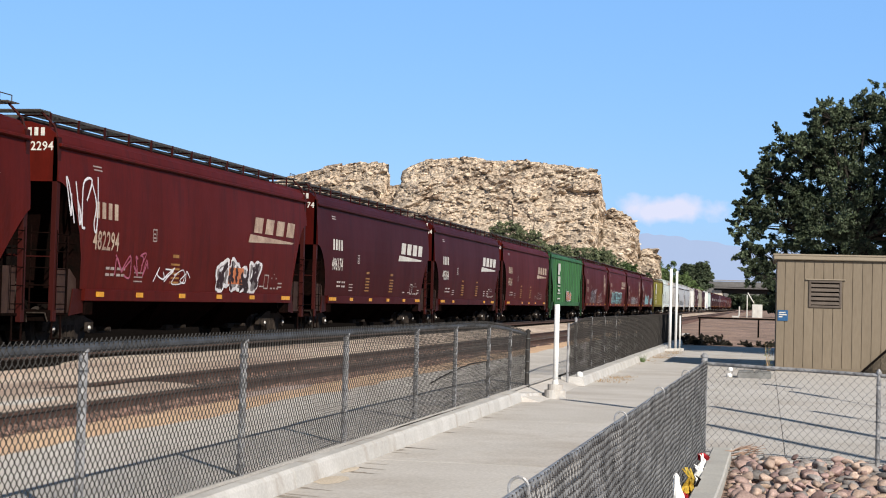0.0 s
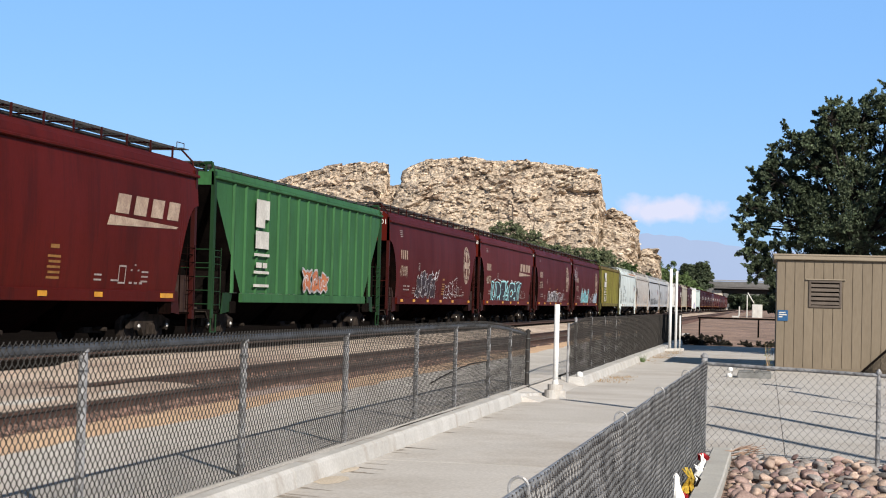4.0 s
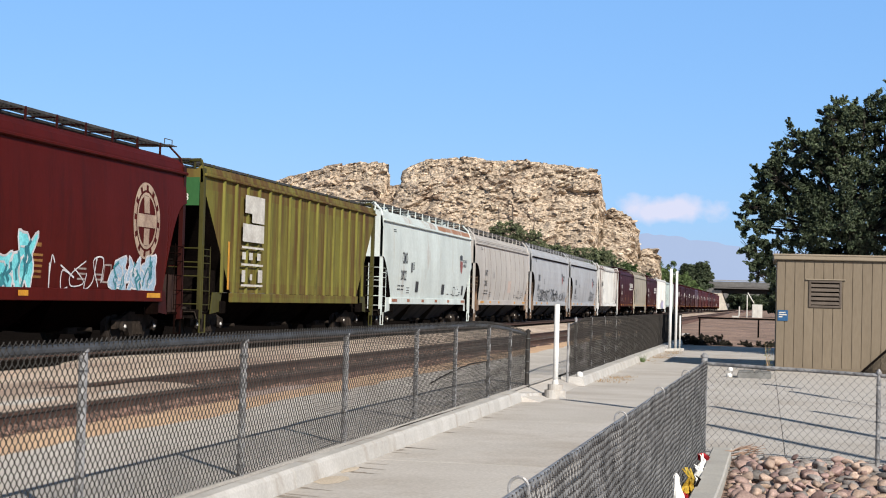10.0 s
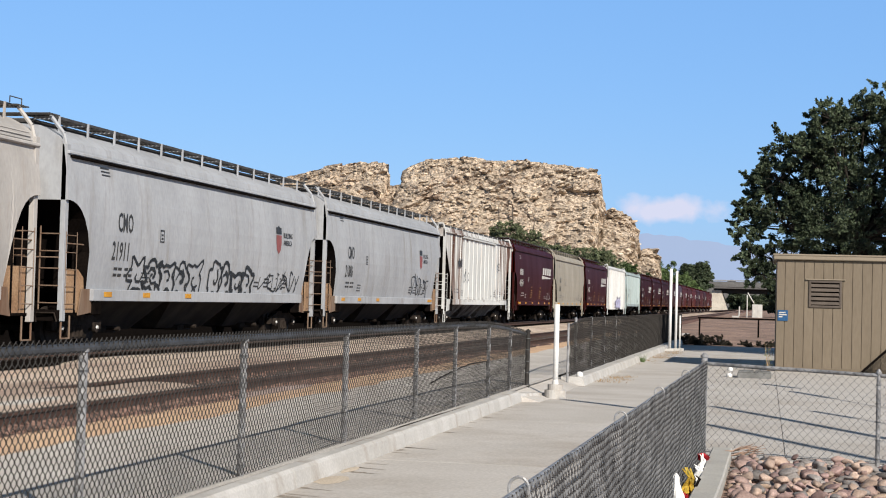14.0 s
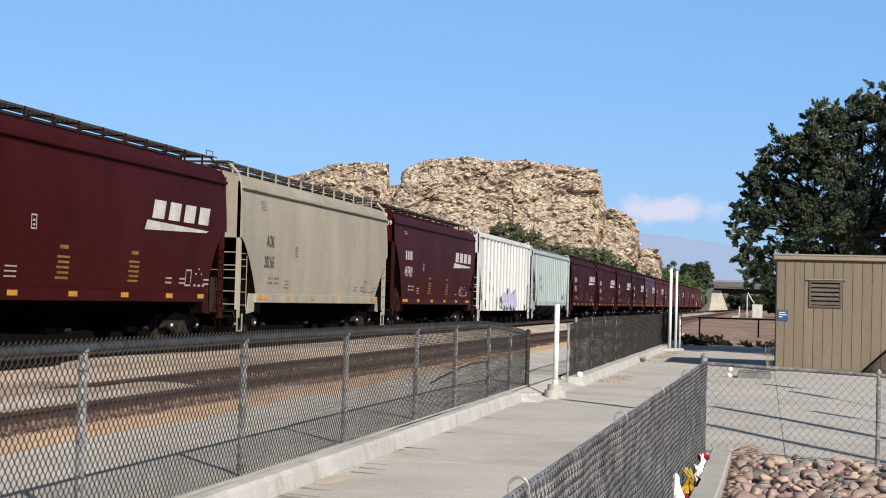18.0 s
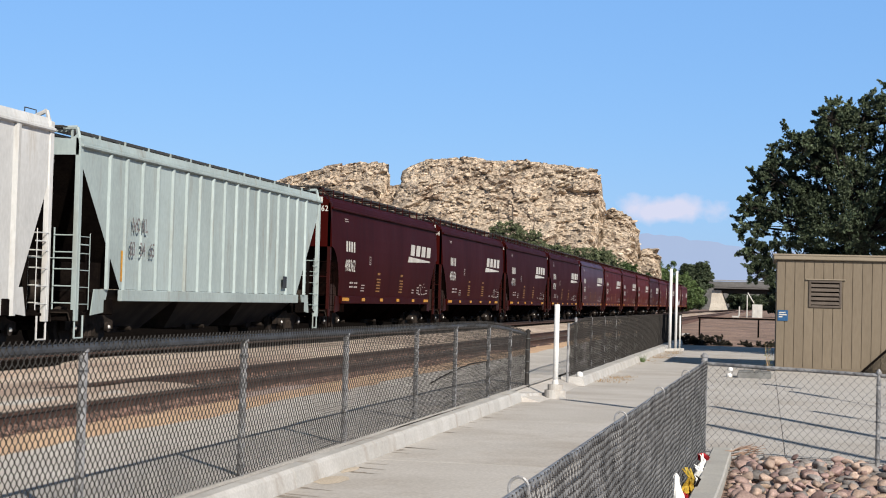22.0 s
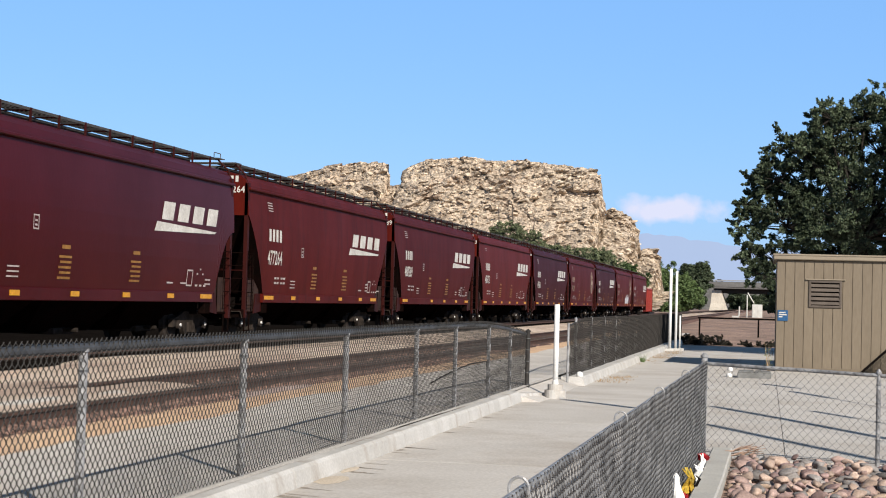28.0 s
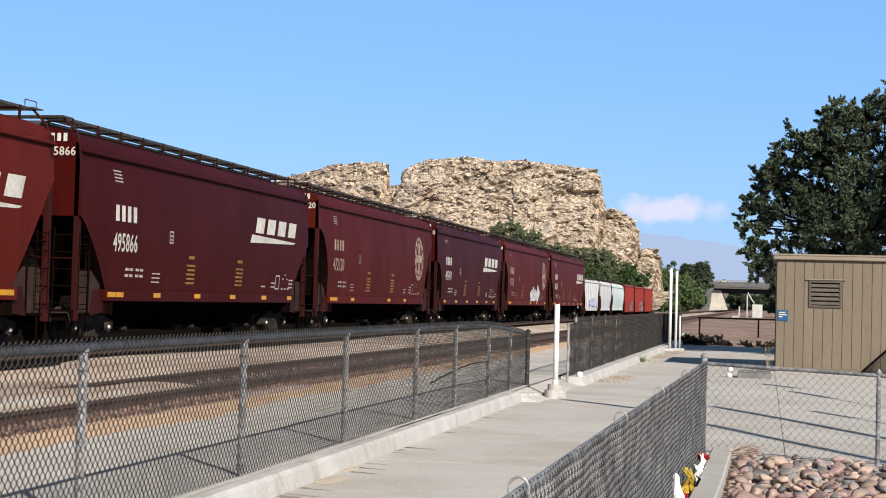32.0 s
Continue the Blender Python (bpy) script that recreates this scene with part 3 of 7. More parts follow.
tie_mesh = Geo().box(-1.13, 1.13, -0.115, 0.115, 0.10, 0.240, 0.012).mesh("sleeper", TIE_M)
for i in range(150):
    shared(near_track, "sleeper", tie_mesh, pose(NEAR_X, 8 + i * 0.53, 0.004 * (i % 3), 0, 0, random.uniform(-1.2, 1.2)))
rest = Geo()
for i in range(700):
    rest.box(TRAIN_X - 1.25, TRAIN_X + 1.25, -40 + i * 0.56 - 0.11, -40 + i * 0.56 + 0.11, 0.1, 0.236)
tagged(part("sleeper_rest", rest, TIE_SHADE, train_track, "dark timber sleepers"), kind="stuff")

# ---- hopper cars ----
SPEED = 16.42


def side_fn(shape):
    """x of a car's side over the height z, from its bottom edge to its eave."""
    bulge, zb, ze, half = shape["bulge"], shape["bottom"], shape["eave"], shape["half"]
    return lambda z: half - bulge + bulge * math.sin(math.pi * min(1, max(0, 0.12 + 0.76 * (z - zb) / (ze - zb))))


SHAPES = {
    "smooth": dict(bulge=0.13, bottom=1.30, eave=4.22, half=1.55, open_top=2.85, open_len=1.55, power=1.25, ribs=0, hoppers=3, crown=4.76, board=4.96),
    "slant": dict(bulge=0.13, bottom=1.30, eave=4.22, half=1.55, open_top=3.50, open_len=1.60, power=1.15, ribs=0, hoppers=3, crown=4.76, board=4.96),
    "curved": dict(bulge=0.13, bottom=1.30, eave=4.22, half=1.55, open_top=3.50, open_len=1.30, power=2.1, ribs=0, hoppers=3, crown=4.76, board=4.96),
    "waist": dict(bulge=0.13, bottom=1.30, eave=4.22, half=1.55, open_top=2.95, open_len=1.20, power=2.0, ribs=0, hoppers=3, crown=4.76, board=4.96),
    "round": dict(bulge=0.20, bottom=1.30, eave=4.12, half=1.57, open_top=3.15, open_len=1.25, power=2.6, ribs=0, hoppers=3, crown=4.74, board=4.94),
    "ribbed": dict(bulge=0.0, bottom=1.32, eave=4.32, half=1.46, open_top=4.15, open_len=2.35, power=1.0, ribs=15, hoppers=3, crown=4.55, board=4.75),
    "deep": dict(bulge=0.0, bottom=0.76, eave=4.50, half=1.46, open_top=3.7, open_len=1.55, power=1.0, ribs=14, hoppers=3, crown=4.66, board=4.80),
}


def ribbed_places(L, n):
    return [1.6 + (L - 3.2) * i / (n - 1) for i in range(n)]


bearing_mesh = Geo().tube((0, 0, 0), (0.03, 0, 0), 0.05, 10, 0.035).mesh("bearing_cap", BEARING)


def truck_parts(car, y, L):
    """A two-axle truck: bolster with two side frames and two wheelsets under it."""
    tr = part("truck", Geo().box(-0.95, 0.95, y - 0.22, y + 0.22, 0.42, 0.70, 0.03), TRUCK_M, car, "dusty cast steel truck")
    for s in (-1, 1):
        prof = [(-1.25, 0.40), (-1.25, 0.60), (-0.95, 0.66), (-0.45, 0.80), (0.45, 0.80), (0.95, 0.66), (1.25, 0.60), (1.25, 0.40), (0.98, 0.44), (0.62, 0.46), (0.42, 0.22), (-0.42, 0.22), (-0.62, 0.46), (-0.98, 0.44)]
        g = Geo().loft([[(s * 0.98 + d, y + a, b) for a, b in prof] for d in ((-0.06, 0.06) if s > 0 else (-0.06, 0.06))])
        sf = part("side_frame", g, TRUCK_M, tr)
        part("spring_nest", Geo().tube((s * 1.0, y - 0.2, 0.26), (s * 1.0, y - 0.2, 0.52), 0.08, 8).tube((s * 1.0, y, 0.26), (s * 1.0, y, 0.52), 0.08, 8).tube((s * 1.0, y + 0.2, 0.26), (s * 1.0, y + 0.2, 0.52), 0.08, 8), TRUCK_M, sf)
    for k in (-0.89, 0.89):
        g = Geo().tube((-0.95, y + k, 0.457), (0.95, y + k, 0.457), 0.08, 10)
        for s in (-1, 1):
            g.disc((s * 0.755, y + k, 0.457), (1, 0, 0), 0.457, 0.13, 24)
            g.disc((s * 1.06, y + k, 0.457), (1, 0, 0), 0.12, 0.08, 12)
            g.disc((s * 0.83, y + k, 0.457), (1, 0, 0), 0.30, 0.03, 20)
        ws = part("wheelset", g, WHEEL_M, tr)
        shared(ws, "bearing_cap", bearing_mesh, pose(1.105, y + k, 0.457))


def end_parts(car, y, d, mat, shape, post_mat, grime_shade):
    """One end of a car at y; d is -1 at the leading end and 1 at the trailing one."""
    P = lambda k: y + d * k
    lo = lambda a, b: (min(P(a), P(b)), max(P(a), P(b)))
    a, b = lo(-1.6, 0.62)
    part("centre_sill", Geo().box(-0.22, 0.22, a, b, 0.72, 1.02, 0.02), GRIME_SHADE, car)
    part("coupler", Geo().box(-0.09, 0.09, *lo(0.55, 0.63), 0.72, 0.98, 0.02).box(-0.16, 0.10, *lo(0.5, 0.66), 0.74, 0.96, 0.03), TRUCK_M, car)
    part("end_platform", Geo().box(-1.42, 1.42, *lo(-0.75, 0.12), 0.74, 0.80, 0.01).box(-1.48, 1.48, *lo(0.06, 0.12), 0.62, 0.86, 0.01), grime_shade, car)
    part("bolster_web", Geo().box(-1.20, 1.20, *lo(-1.9, -1.75), 0.74, 1.9).box(-0.06, 0.06, *lo(-1.7, -0.3), 0.80, 2.2), GRIME_SHADE, car)
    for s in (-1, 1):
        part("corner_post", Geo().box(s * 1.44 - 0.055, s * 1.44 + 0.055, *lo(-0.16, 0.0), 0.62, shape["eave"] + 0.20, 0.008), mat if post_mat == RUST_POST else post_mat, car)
        part("inner_post", Geo().box(s * 1.36 - 0.035, s * 1.36 + 0.035, *lo(-0.86, -0.76), 0.78, min(2.4, shape["open_top"] - 0.5), 0.006), grime_shade, car)
        part("end_gusset", Geo().loft([[(s * 1.43 + e, P(-0.9), 0.74), (s * 1.43 + e, P(-1.55), 0.80), (s * 1.43 + e, P(-1.75), 1.31), (s * 1.43 + e, P(-1.05), 1.31)] for e in (-0.015, 0.015)]), post_mat, car)
        plate = DUSTY_RED if grime_shade == RED_GRIME_SHADE else (DUSTY_TAN if shape["power"] > 2.3 else grime_shade)
        if shape["power"] > 1.1:
            part("end_plate", Geo().loft([[(s * 1.38 + e, P(-0.22), 0.80), (s * 1.38 + e, P(-1.5), 0.80), (s * 1.38 + e, P(-1.42), 1.42), (s * 1.38 + e, P(-0.95), 1.72), (s * 1.38 + e, P(-0.22), 1.72)] for e in (-0.012, 0.012)]), plate, car)
        la = Geo()
        for z in [0.98 + 0.36 * i for i in range(5)]:
            la.tube((s * 1.50, P(-0.10), z), (s * 1.50, P(-0.62), z), 0.011, 6)
        for k in (-0.10, -0.62):
            la.tube((s * 1.50, P(k), 0.86), (s * 1.50, P(k), 2.5), 0.010, 6)
        part("side_ladder", la, grime_shade if grime_shade == RED_GRIME_SHADE else post_mat, car)
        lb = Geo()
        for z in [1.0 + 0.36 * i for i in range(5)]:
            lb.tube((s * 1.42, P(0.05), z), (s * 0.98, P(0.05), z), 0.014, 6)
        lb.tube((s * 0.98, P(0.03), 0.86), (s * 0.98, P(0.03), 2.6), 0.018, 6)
        part("end_ladder", lb, grime_shade if grime_shade == RED_GRIME_SHADE else post_mat, car)
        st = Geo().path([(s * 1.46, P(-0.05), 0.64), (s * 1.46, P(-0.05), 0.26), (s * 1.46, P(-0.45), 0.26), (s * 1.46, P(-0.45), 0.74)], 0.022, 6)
        part("step_stirrup", st, grime_shade if grime_shade == RED_GRIME_SHADE else post_mat, car)
        hz = min(2.25, shape["open_top"] - 0.35)
        part("side_hand_rail", Geo().path([(s * 1.47, P(-0.04), hz), (s * 1.47, P(-1.0 if shape["power"] > 1.5 else -0.62), hz)], 0.016, 6), grime_shade if grime_shade == RED_GRIME_SHADE else post_mat, car)
        part("jacking_pad", Geo().box(s * 1.40 - 0.09, s * 1.40 + 0.09, *lo(-1.95, -1.55), 0.74, 1.08, 0.02), grime_shade, car)
    part("uncoupling_lever", Geo().path([(1.46, P(0.16), 0.62), (1.42, P(0.20), 0.80), (0.25, P(0.30), 0.78)], 0.016, 6), TRUCK_M, car)
    part("brake_hose", Geo().path([(0.22, P(0.45), 0.72), (0.26, P(0.55), 0.45), (0.20, P(0.64), 0.32), (0.10, P(0.68), 0.42)], 0.022, 6), GRIME_SHADE, car)
    part("grab_rail", Geo().path([(-1.42, P(0.07), 1.95), (1.42, P(0.07), 1.95)], 0.014, 6), post_mat, car)
    if d < 0:
        part("brake_reservoir", Geo().tube((-0.75, P(-0.62), 1.25), (0.35, P(-0.62), 1.25), 0.24, 14), TRUCK_M, car, "dusty air reservoir", True)
        bw = Geo()
        c = Vector((-0.62, P(0.02), 2.35))
        ring = [c + Vector((0.28 * math.cos(t), 0, 0.28 * math.sin(t))) for t in [2 * math.pi * i / 16 for i in range(17)]]
        bw.path(ring, 0.016, 5)
        for i in range(0, 16, 4):
            bw.tube(c, ring[i], 0.012, 5)
        part("brake_wheel", bw, grime_shade, car)
        part("brake_box", Geo().box(-0.80, -0.44, *lo(-0.18, -0.02), 2.18, 2.52, 0.02), grime_shade, car)


def hopper_car(kind, L, mat, post_mat=None, board_mat=None, hop_mat=None, ribs=None, sill_mat=None, rib_alt=None, rib_mat=None, rib_depth=None):
    """A covered hopper: body, hoppers, roof boards, trucks and ends; y runs from the leading corner (0) to L, z from the rail."""
    S = SHAPES[kind]
    grime_shade = RED_GRIME_SHADE if post_mat is None else GRIME_SHADE
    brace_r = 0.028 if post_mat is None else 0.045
    post_mat, board_mat, hop_mat = post_mat or RED_POST, board_mat or GRATE_D, hop_mat or RED_GRIME_SHADE
    car = new("hopper_car")
    side = side_fn(S)
    ze, zb, crown = S["eave"], S["bottom"], S["crown"]

    def low(y):
        k = min(y, L - y) / S["open_len"]
        return zb if k >= 1 else zb + (S["open_top"] - zb) * max(0.0, 1 - k ** S["power"]) ** (1 / max(1.0, S["power"] * 0.75))
    e = S["open_len"]
    ends = [e * k for k in (0, 0.06, 0.14, 0.25, 0.38, 0.52, 0.66, 0.8, 0.92, 1.0)]
    ys = ends + spread(e, L - e, 10)[1:-1] + [L - k for k in reversed(ends)]
    rings = []
    for y in ys:
        z0 = low(y)
        up = [(side(z0 + (ze - z0) * k / 7), z0 + (ze - z0) * k / 7) for k in range(8)]
        h = side(ze)
        up += [(h - 0.01, ze + 0.13), (h - 0.055, ze + 0.27), (h - 0.19, ze + 0.38 if crown - ze > 0.42 else crown - 0.06), (h - 0.60, crown - 0.03), (0.42, crown)]
        rings.append([(x, y, z) for x, z in up] + [(-x, y, z) for x, z in reversed(up)])
    gb = Geo().loft(rings)
    me = gb.mesh("body", mat)
    # underside and end recess faces get the shade-dark material
    me.materials.append(grime_shade)
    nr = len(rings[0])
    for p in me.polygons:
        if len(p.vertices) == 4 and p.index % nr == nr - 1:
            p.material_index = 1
    body = part("body", me, None, car)
    # shaded drip rail where side and roof meet
    h = side(ze)
    for s in (-1, 1):
        part("eave_rail", Geo().box(s * (h + 0.03) - 0.06, s * (h + 0.03) + 0.06, 0.02, L - 0.02, ze - 0.01, ze + 0.07, 0.02), mat, car)
        a = 1.45 if kind != "ribbed" else S["open_len"]
        if kind != "deep":
            part("side_sill", Geo().box(s * 1.47 - 0.05, s * 1.47 + 0.06, a, L - a, 1.05, 1.31, 0.012), sill_mat or mat, car)
    part("main_beam", Geo().box(-0.2, 0.2, 1.5, L - 1.5, 0.55, 1.02), RED_GRIME_SHADE, car)
    n = S["hoppers"]
    span = (L - 3.4) / n
    for i in range(n):
        y0 = 1.7 + span * i
        m = y0 + span / 2
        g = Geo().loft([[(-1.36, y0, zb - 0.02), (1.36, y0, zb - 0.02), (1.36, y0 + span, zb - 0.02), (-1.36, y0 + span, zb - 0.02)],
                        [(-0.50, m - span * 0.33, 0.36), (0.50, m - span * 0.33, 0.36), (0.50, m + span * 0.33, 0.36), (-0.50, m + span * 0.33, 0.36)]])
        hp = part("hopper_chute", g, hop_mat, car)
        part("outlet_gate", Geo().box(-0.66, 0.66, m - 0.5, m + 0.5, 0.30, 0.44, 0.02).tube((0.64, m, 0.40), (0.98, m, 0.40), 0.05, 8), TRUCK_M, hp, "dusty steel outlet gate")
    count = S["ribs"] if ribs is None else ribs
    if count:
        rz0 = zb - 0.01
        rg = Geo()
        w, dp = (0.075, 0.060) if kind == "ribbed" else (0.085, 0.10)
        dp = rib_depth or dp
        rg.loft([[(x0, -w, z), (x0 + dp, -w * 0.55, z), (x0 + dp, w * 0.55, z), (x0, w, z)] for x0, z in ((0, 0), (0, ze - rz0 - 0.02))])
        rm = rg.mesh("rib", rib_mat or mat)
        rm2 = rg.mesh("rib", rib_alt) if rib_alt else rm
        for y in ribbed_places(L, count):
            shared(body, "rib", rm2 if y < 4.2 or y > L - 2.9 else rm, pose(S["half"] - 0.004, y, rz0))
            shared(body, "rib", rm, pose(-S["half"] + 0.004, y, rz0, 0, 0, 180))
    # roof: hatch, boards, brackets
    zb_ = S["board"]
    part("roof_hatch", Geo().box(-0.42, 0.42, 0.5, L - 0.5, crown - 0.03, zb_ - 0.03, 0.04), GRATE_D, car, "long dark trough hatch")
    for s in (-1, 1):
        g = Geo()
        for k in range(6):
            x = s * (0.44 + 0.105 * k)
            g.box(x - 0.026, x + 0.026, 0.1, L - 0.1, zb_ - 0.012, zb_ + 0.012)
        for k in range(int(L / 0.6)):
            g.box(min(s * 0.42, s * 1.0), max(s * 0.42, s * 1.0), 0.2 + k * 0.6, 0.23 + k * 0.6, zb_ - 0.02, zb_ + 0.006)
        g.box(s * 0.99 - 0.012, s * 0.99 + 0.012, 0.05, L - 0.05, zb_ - 0.04, zb_ + 0.02)
        part("running_board", g, board_mat, car, "steel grating roof walkway")
    bm_ = Geo()
    bm_.box(-1.03, -0.99, -0.025, 0.025, crown - 0.16 - zb_, 0.02).box(0.99, 1.03, -0.025, 0.025, crown - 0.16 - zb_, 0.02).box(-0.99, 0.99, -0.018, 0.018, -0.05, -0.02)
    bme = bm_.mesh("board_bracket", mat if post_mat == RUST_POST else post_mat)
    for k in range(13):
        shared(car, "board_bracket", bme, pose(0, 0.6 + (L - 1.2) * k / 12, zb_))
    for d, y in ((-1, 0.0), (1, L)):
        g = Geo()
        for k in range(5):
            yy = y - d * (0.30 - 0.11 * k) 
            g.box(-1.15, 1.15, yy - 0.03, yy + 0.03, zb_ - 0.012, zb_ + 0.012)
        part("end_walkway", g, board_mat, car)
        hr = Geo().path([(1.12, y - d * 0.1, zb_), (1.12, y - d * 0.1, zb_ + 0.13), (1.12, y - d * 0.6, zb_ + 0.13), (1.12, y - d * 0.6, zb_)], 0.012, 5)
        if d > 0:
            part("roof_handhold", hr, GRATE_D, car)
        for s in (-1, 1):
            part("roof_brace", Geo().path([(s * 1.44, y - d * 0.1, ze + 0.1), (s * 1.36, y - d * 0.1, ze + 0.42), (s * 1.05, y - d * 0.1, zb_ - 0.02)], brace_r, 6), mat if post_mat == RUST_POST else post_mat, car)
        end_parts(car, y, d, mat, S, post_mat, grime_shade)
    truck_parts(car, 1.75, L)
    truck_parts(car, L - 1.75, L)
    return car


def placer(kind, lift=0.010):
    S = SHAPES[kind]
    side = side_fn(S)
    return lambda u, v: (side(v) + lift, u, v)


def bars(car, name, mat, rects, place, label=""):
    g = Geo()
    for u0, u1, v0, v1 in rects:
        g.flat([(u0, v0), (u1, v0), (u1, v1), (u0, v1)], place)
    return part(name, g, mat, car, label)


def small_print(car, L, mat, place, rng, yellow=True, bottom=1.45):
    """The blocks of small unreadable stencilling along the lower side."""
    r = []
    for u in (2.5, 3.1):
        for v in (0.30, 0.16):
            r += [(u + 0.0, u + 0.2, bottom + v, bottom + v + 0.06), (u + 0.25, u + 0.45, bottom + v, bottom + v + 0.06)]
    for k in range(3):
        r.append((4.1, 4.6, bottom + 0.05 + 0.10 * k, bottom + 0.08 + 0.10 * k))
    r += [(5.05, 5.08, bottom + 1.02, bottom + 1.32), (5.27, 5.30, bottom + 1.02, bottom + 1.32), (5.05, 5.30, bottom + 1.02, bottom + 1.05), (5.05, 5.30, bottom + 1.29, bottom + 1.32), (5.12, 5.23, bottom + 1.09, bottom + 1.13), (5.12, 5.23, bottom + 1.18, bottom + 1.22)]
    for k in range(rng.choice((2, 3, 4))):
        r.append((1.70 + 0.03 * k, 2.15 + 0.03 * k, bottom + 2.50 - 0.075 * k, bottom + 2.53 - 0.075 * k))
    for u in (12.3, 13.2, 14.9):
        for k in range(rng.randint(1, 3)):
            r.append((u, u + 0.4, bottom + 0.05 + 0.11 * k, bottom + 0.09 + 0.11 * k))
    u = min(13.6, L - 2.8)
    r += [(u, u + 0.04, bottom, bottom + 0.42), (u + 0.36, u + 0.4, bottom, bottom + 0.42), (u, u + 0.4, bottom, bottom + 0.04), (u, u + 0.4, bottom + 0.38, bottom + 0.42)]
    for k in range(3):
        r += [(u + 0.62 + 0.30 * k, u + 0.80 + 0.30 * k, bottom, bottom + 0.05), (u + 0.66 + 0.2 * k, u + 0.76 + 0.2 * k, bottom + 0.30 + 0.12 * (k % 2), bottom + 0.34 + 0.12 * (k % 2))]
    r = [q for q in r if q[1] < L - 0.9]
    tagged(bars(car, "stencilled_data", mat, r, place, "small stencilled data blocks"), kind="stuff")
    if yellow:
        for u in (6.3, 10.0):
            y = [(u + 0.06 * (k % 2), u + 0.6, bottom + 0.05 + 0.11 * k, bottom + 0.10 + 0.11 * k) for k in range(5)]
            y.append((u + 0.1, u + 0.5, bottom + 0.68, bottom + 0.76))
            tagged(bars(car, "yellow_stencil", STENCIL_Y, y, place, "yellow stencilled notice"), kind="stuff")


def reflectors(car, L, kind, rng, worn=0.0, mat=None):
    g = Geo().box(0, 0.012, -0.2, 0.2, -0.055, 0.055)
    me = g.mesh("reflector", mat or DECAL_Y)
    x = 1.532 if kind != "deep" else 1.47
    z = 1.2 if kind != "deep" else 0.9
    us = [1.75, 2.2] + [4.4 + 2.7 * i for i in range(int((L - 5.4) / 2.7))] + [L - 2.2, L - 1.8]
    for u in us:
        if rng.random() >= worn:
            shared(car, "reflector", me, pose(x, u, z))


def slant_mark(car, u, v, w, h, place, mat):
    """The railway's mark as four plain slanted blocks over a wedge."""
    g = Geo()
    sl = 0.26 * h
    H, z0 = h * 0.60, v + h * 0.40
    q = lambda x, k: (x + sl * k, z0 + H * k)
    for i in range(4):
        a, b = u + w * (i + 0.12) / 4, u + w * (i + 0.84) / 4
        g.flat([q(a, 0), q(b, 0), q(b, 1), q(a, 1)], place)
    part("railway_mark", g, mat, car, "plain slanted blocks")
    part("railway_wedge", Geo().flat([(u - 0.08 * w, v), (u + w * 0.93, v + h * 0.13), (u + w * 0.97, v + h * 0.20), (u - 0.04 * w, v + h * 0.32)], place), mat, car, "plain wedge")


def name_blocks(car, u, v, w, h, place, mat, n=4, name="owner_mark"):
    """Owner's initials as plain blocks of their size."""
    g = Geo()
    for i in range(n):
        a, b = u + w * (i + 0.18) / n, u + w * (i + 0.78) / n
        g.flat([(a, v), (b, v), (b, v + h), (a, v + h)], place)
    tagged(part(name, g, mat, car, "owner's mark in plain blocks"))


def shield(car, u, v, w, h, place):
    """A plain shield: dark top band over a dull red field."""
    q = lambda pts: [(u + w * a, v + h * b) for a, b in pts]
    part("shield_mark", Geo().flat(q(((0.5, 0), (0.85, 0.14), (1, 0.4), (1, 0.66), (0, 0.66), (0, 0.4), (0.15, 0.14))), place), SHIELD_R, car, "plain dull red shield")
    part("shield_top", Geo().flat(q(((0, 0.70), (1, 0.70), (1.02, 0.93), (0.75, 0.93), (0.5, 1.0), (0.25, 0.93), (-0.02, 0.93))), place), DECAL_K, car, "dark shield top")


def cross_emblem(car, u, v, rw, rh, place, mat):
    """Round emblem: a ring round a cross in a circle, plain shapes."""
    g = Geo()
    n = 36
    for k in range(n):
        t0, t1 = 2 * math.pi * k / n, 2 * math.pi * (k + 1) / n
        for a, b in ((0.80, 1.0), (0.0, 0.0)):
            if b:
                if k % 3 == 2 and a == 0.80:
                    a2, b2 = 0.94, 1.0
                else:
                    a2, b2 = a, b
                g.flat([(u + rw * a2 * math.cos(t0), v + rh * a2 * math.sin(t0)), (u + rw * b2 * math.cos(t0), v + rh * b2 * math.sin(t0)),
                        (u + rw * b2 * math.cos(t1), v + rh * b2 * math.sin(t1)), (u + rw * a2 * math.cos(t1), v + rh * a2 * math.sin(t1))], place)
        g.flat([(u + rw * 0.66 * math.cos(t0), v + rh * 0.66 * math.sin(t0)), (u + rw * 0.74 * math.cos(t0), v + rh * 0.74 * math.sin(t0)),
                (u + rw * 0.74 * math.cos(t1), v + rh * 0.74 * math.sin(t1)), (u + rw * 0.66 * math.cos(t1), v + rh * 0.66 * math.sin(t1))], place)
    for r in ((-0.2, 0.2, -0.64, -0.2), (-0.2, 0.2, 0.2, 0.64), (-0.66, 0.66, -0.17, 0.17)):
        g.flat([(u + rw * r[0], v + rh * r[2]), (u + rw * r[1], v + rh * r[2]), (u + rw * r[1], v + rh * r[3]), (u + rw * r[0], v + rh * r[3])], place)
    part("round_emblem", g, mat, car, "round cross emblem in plain shapes")


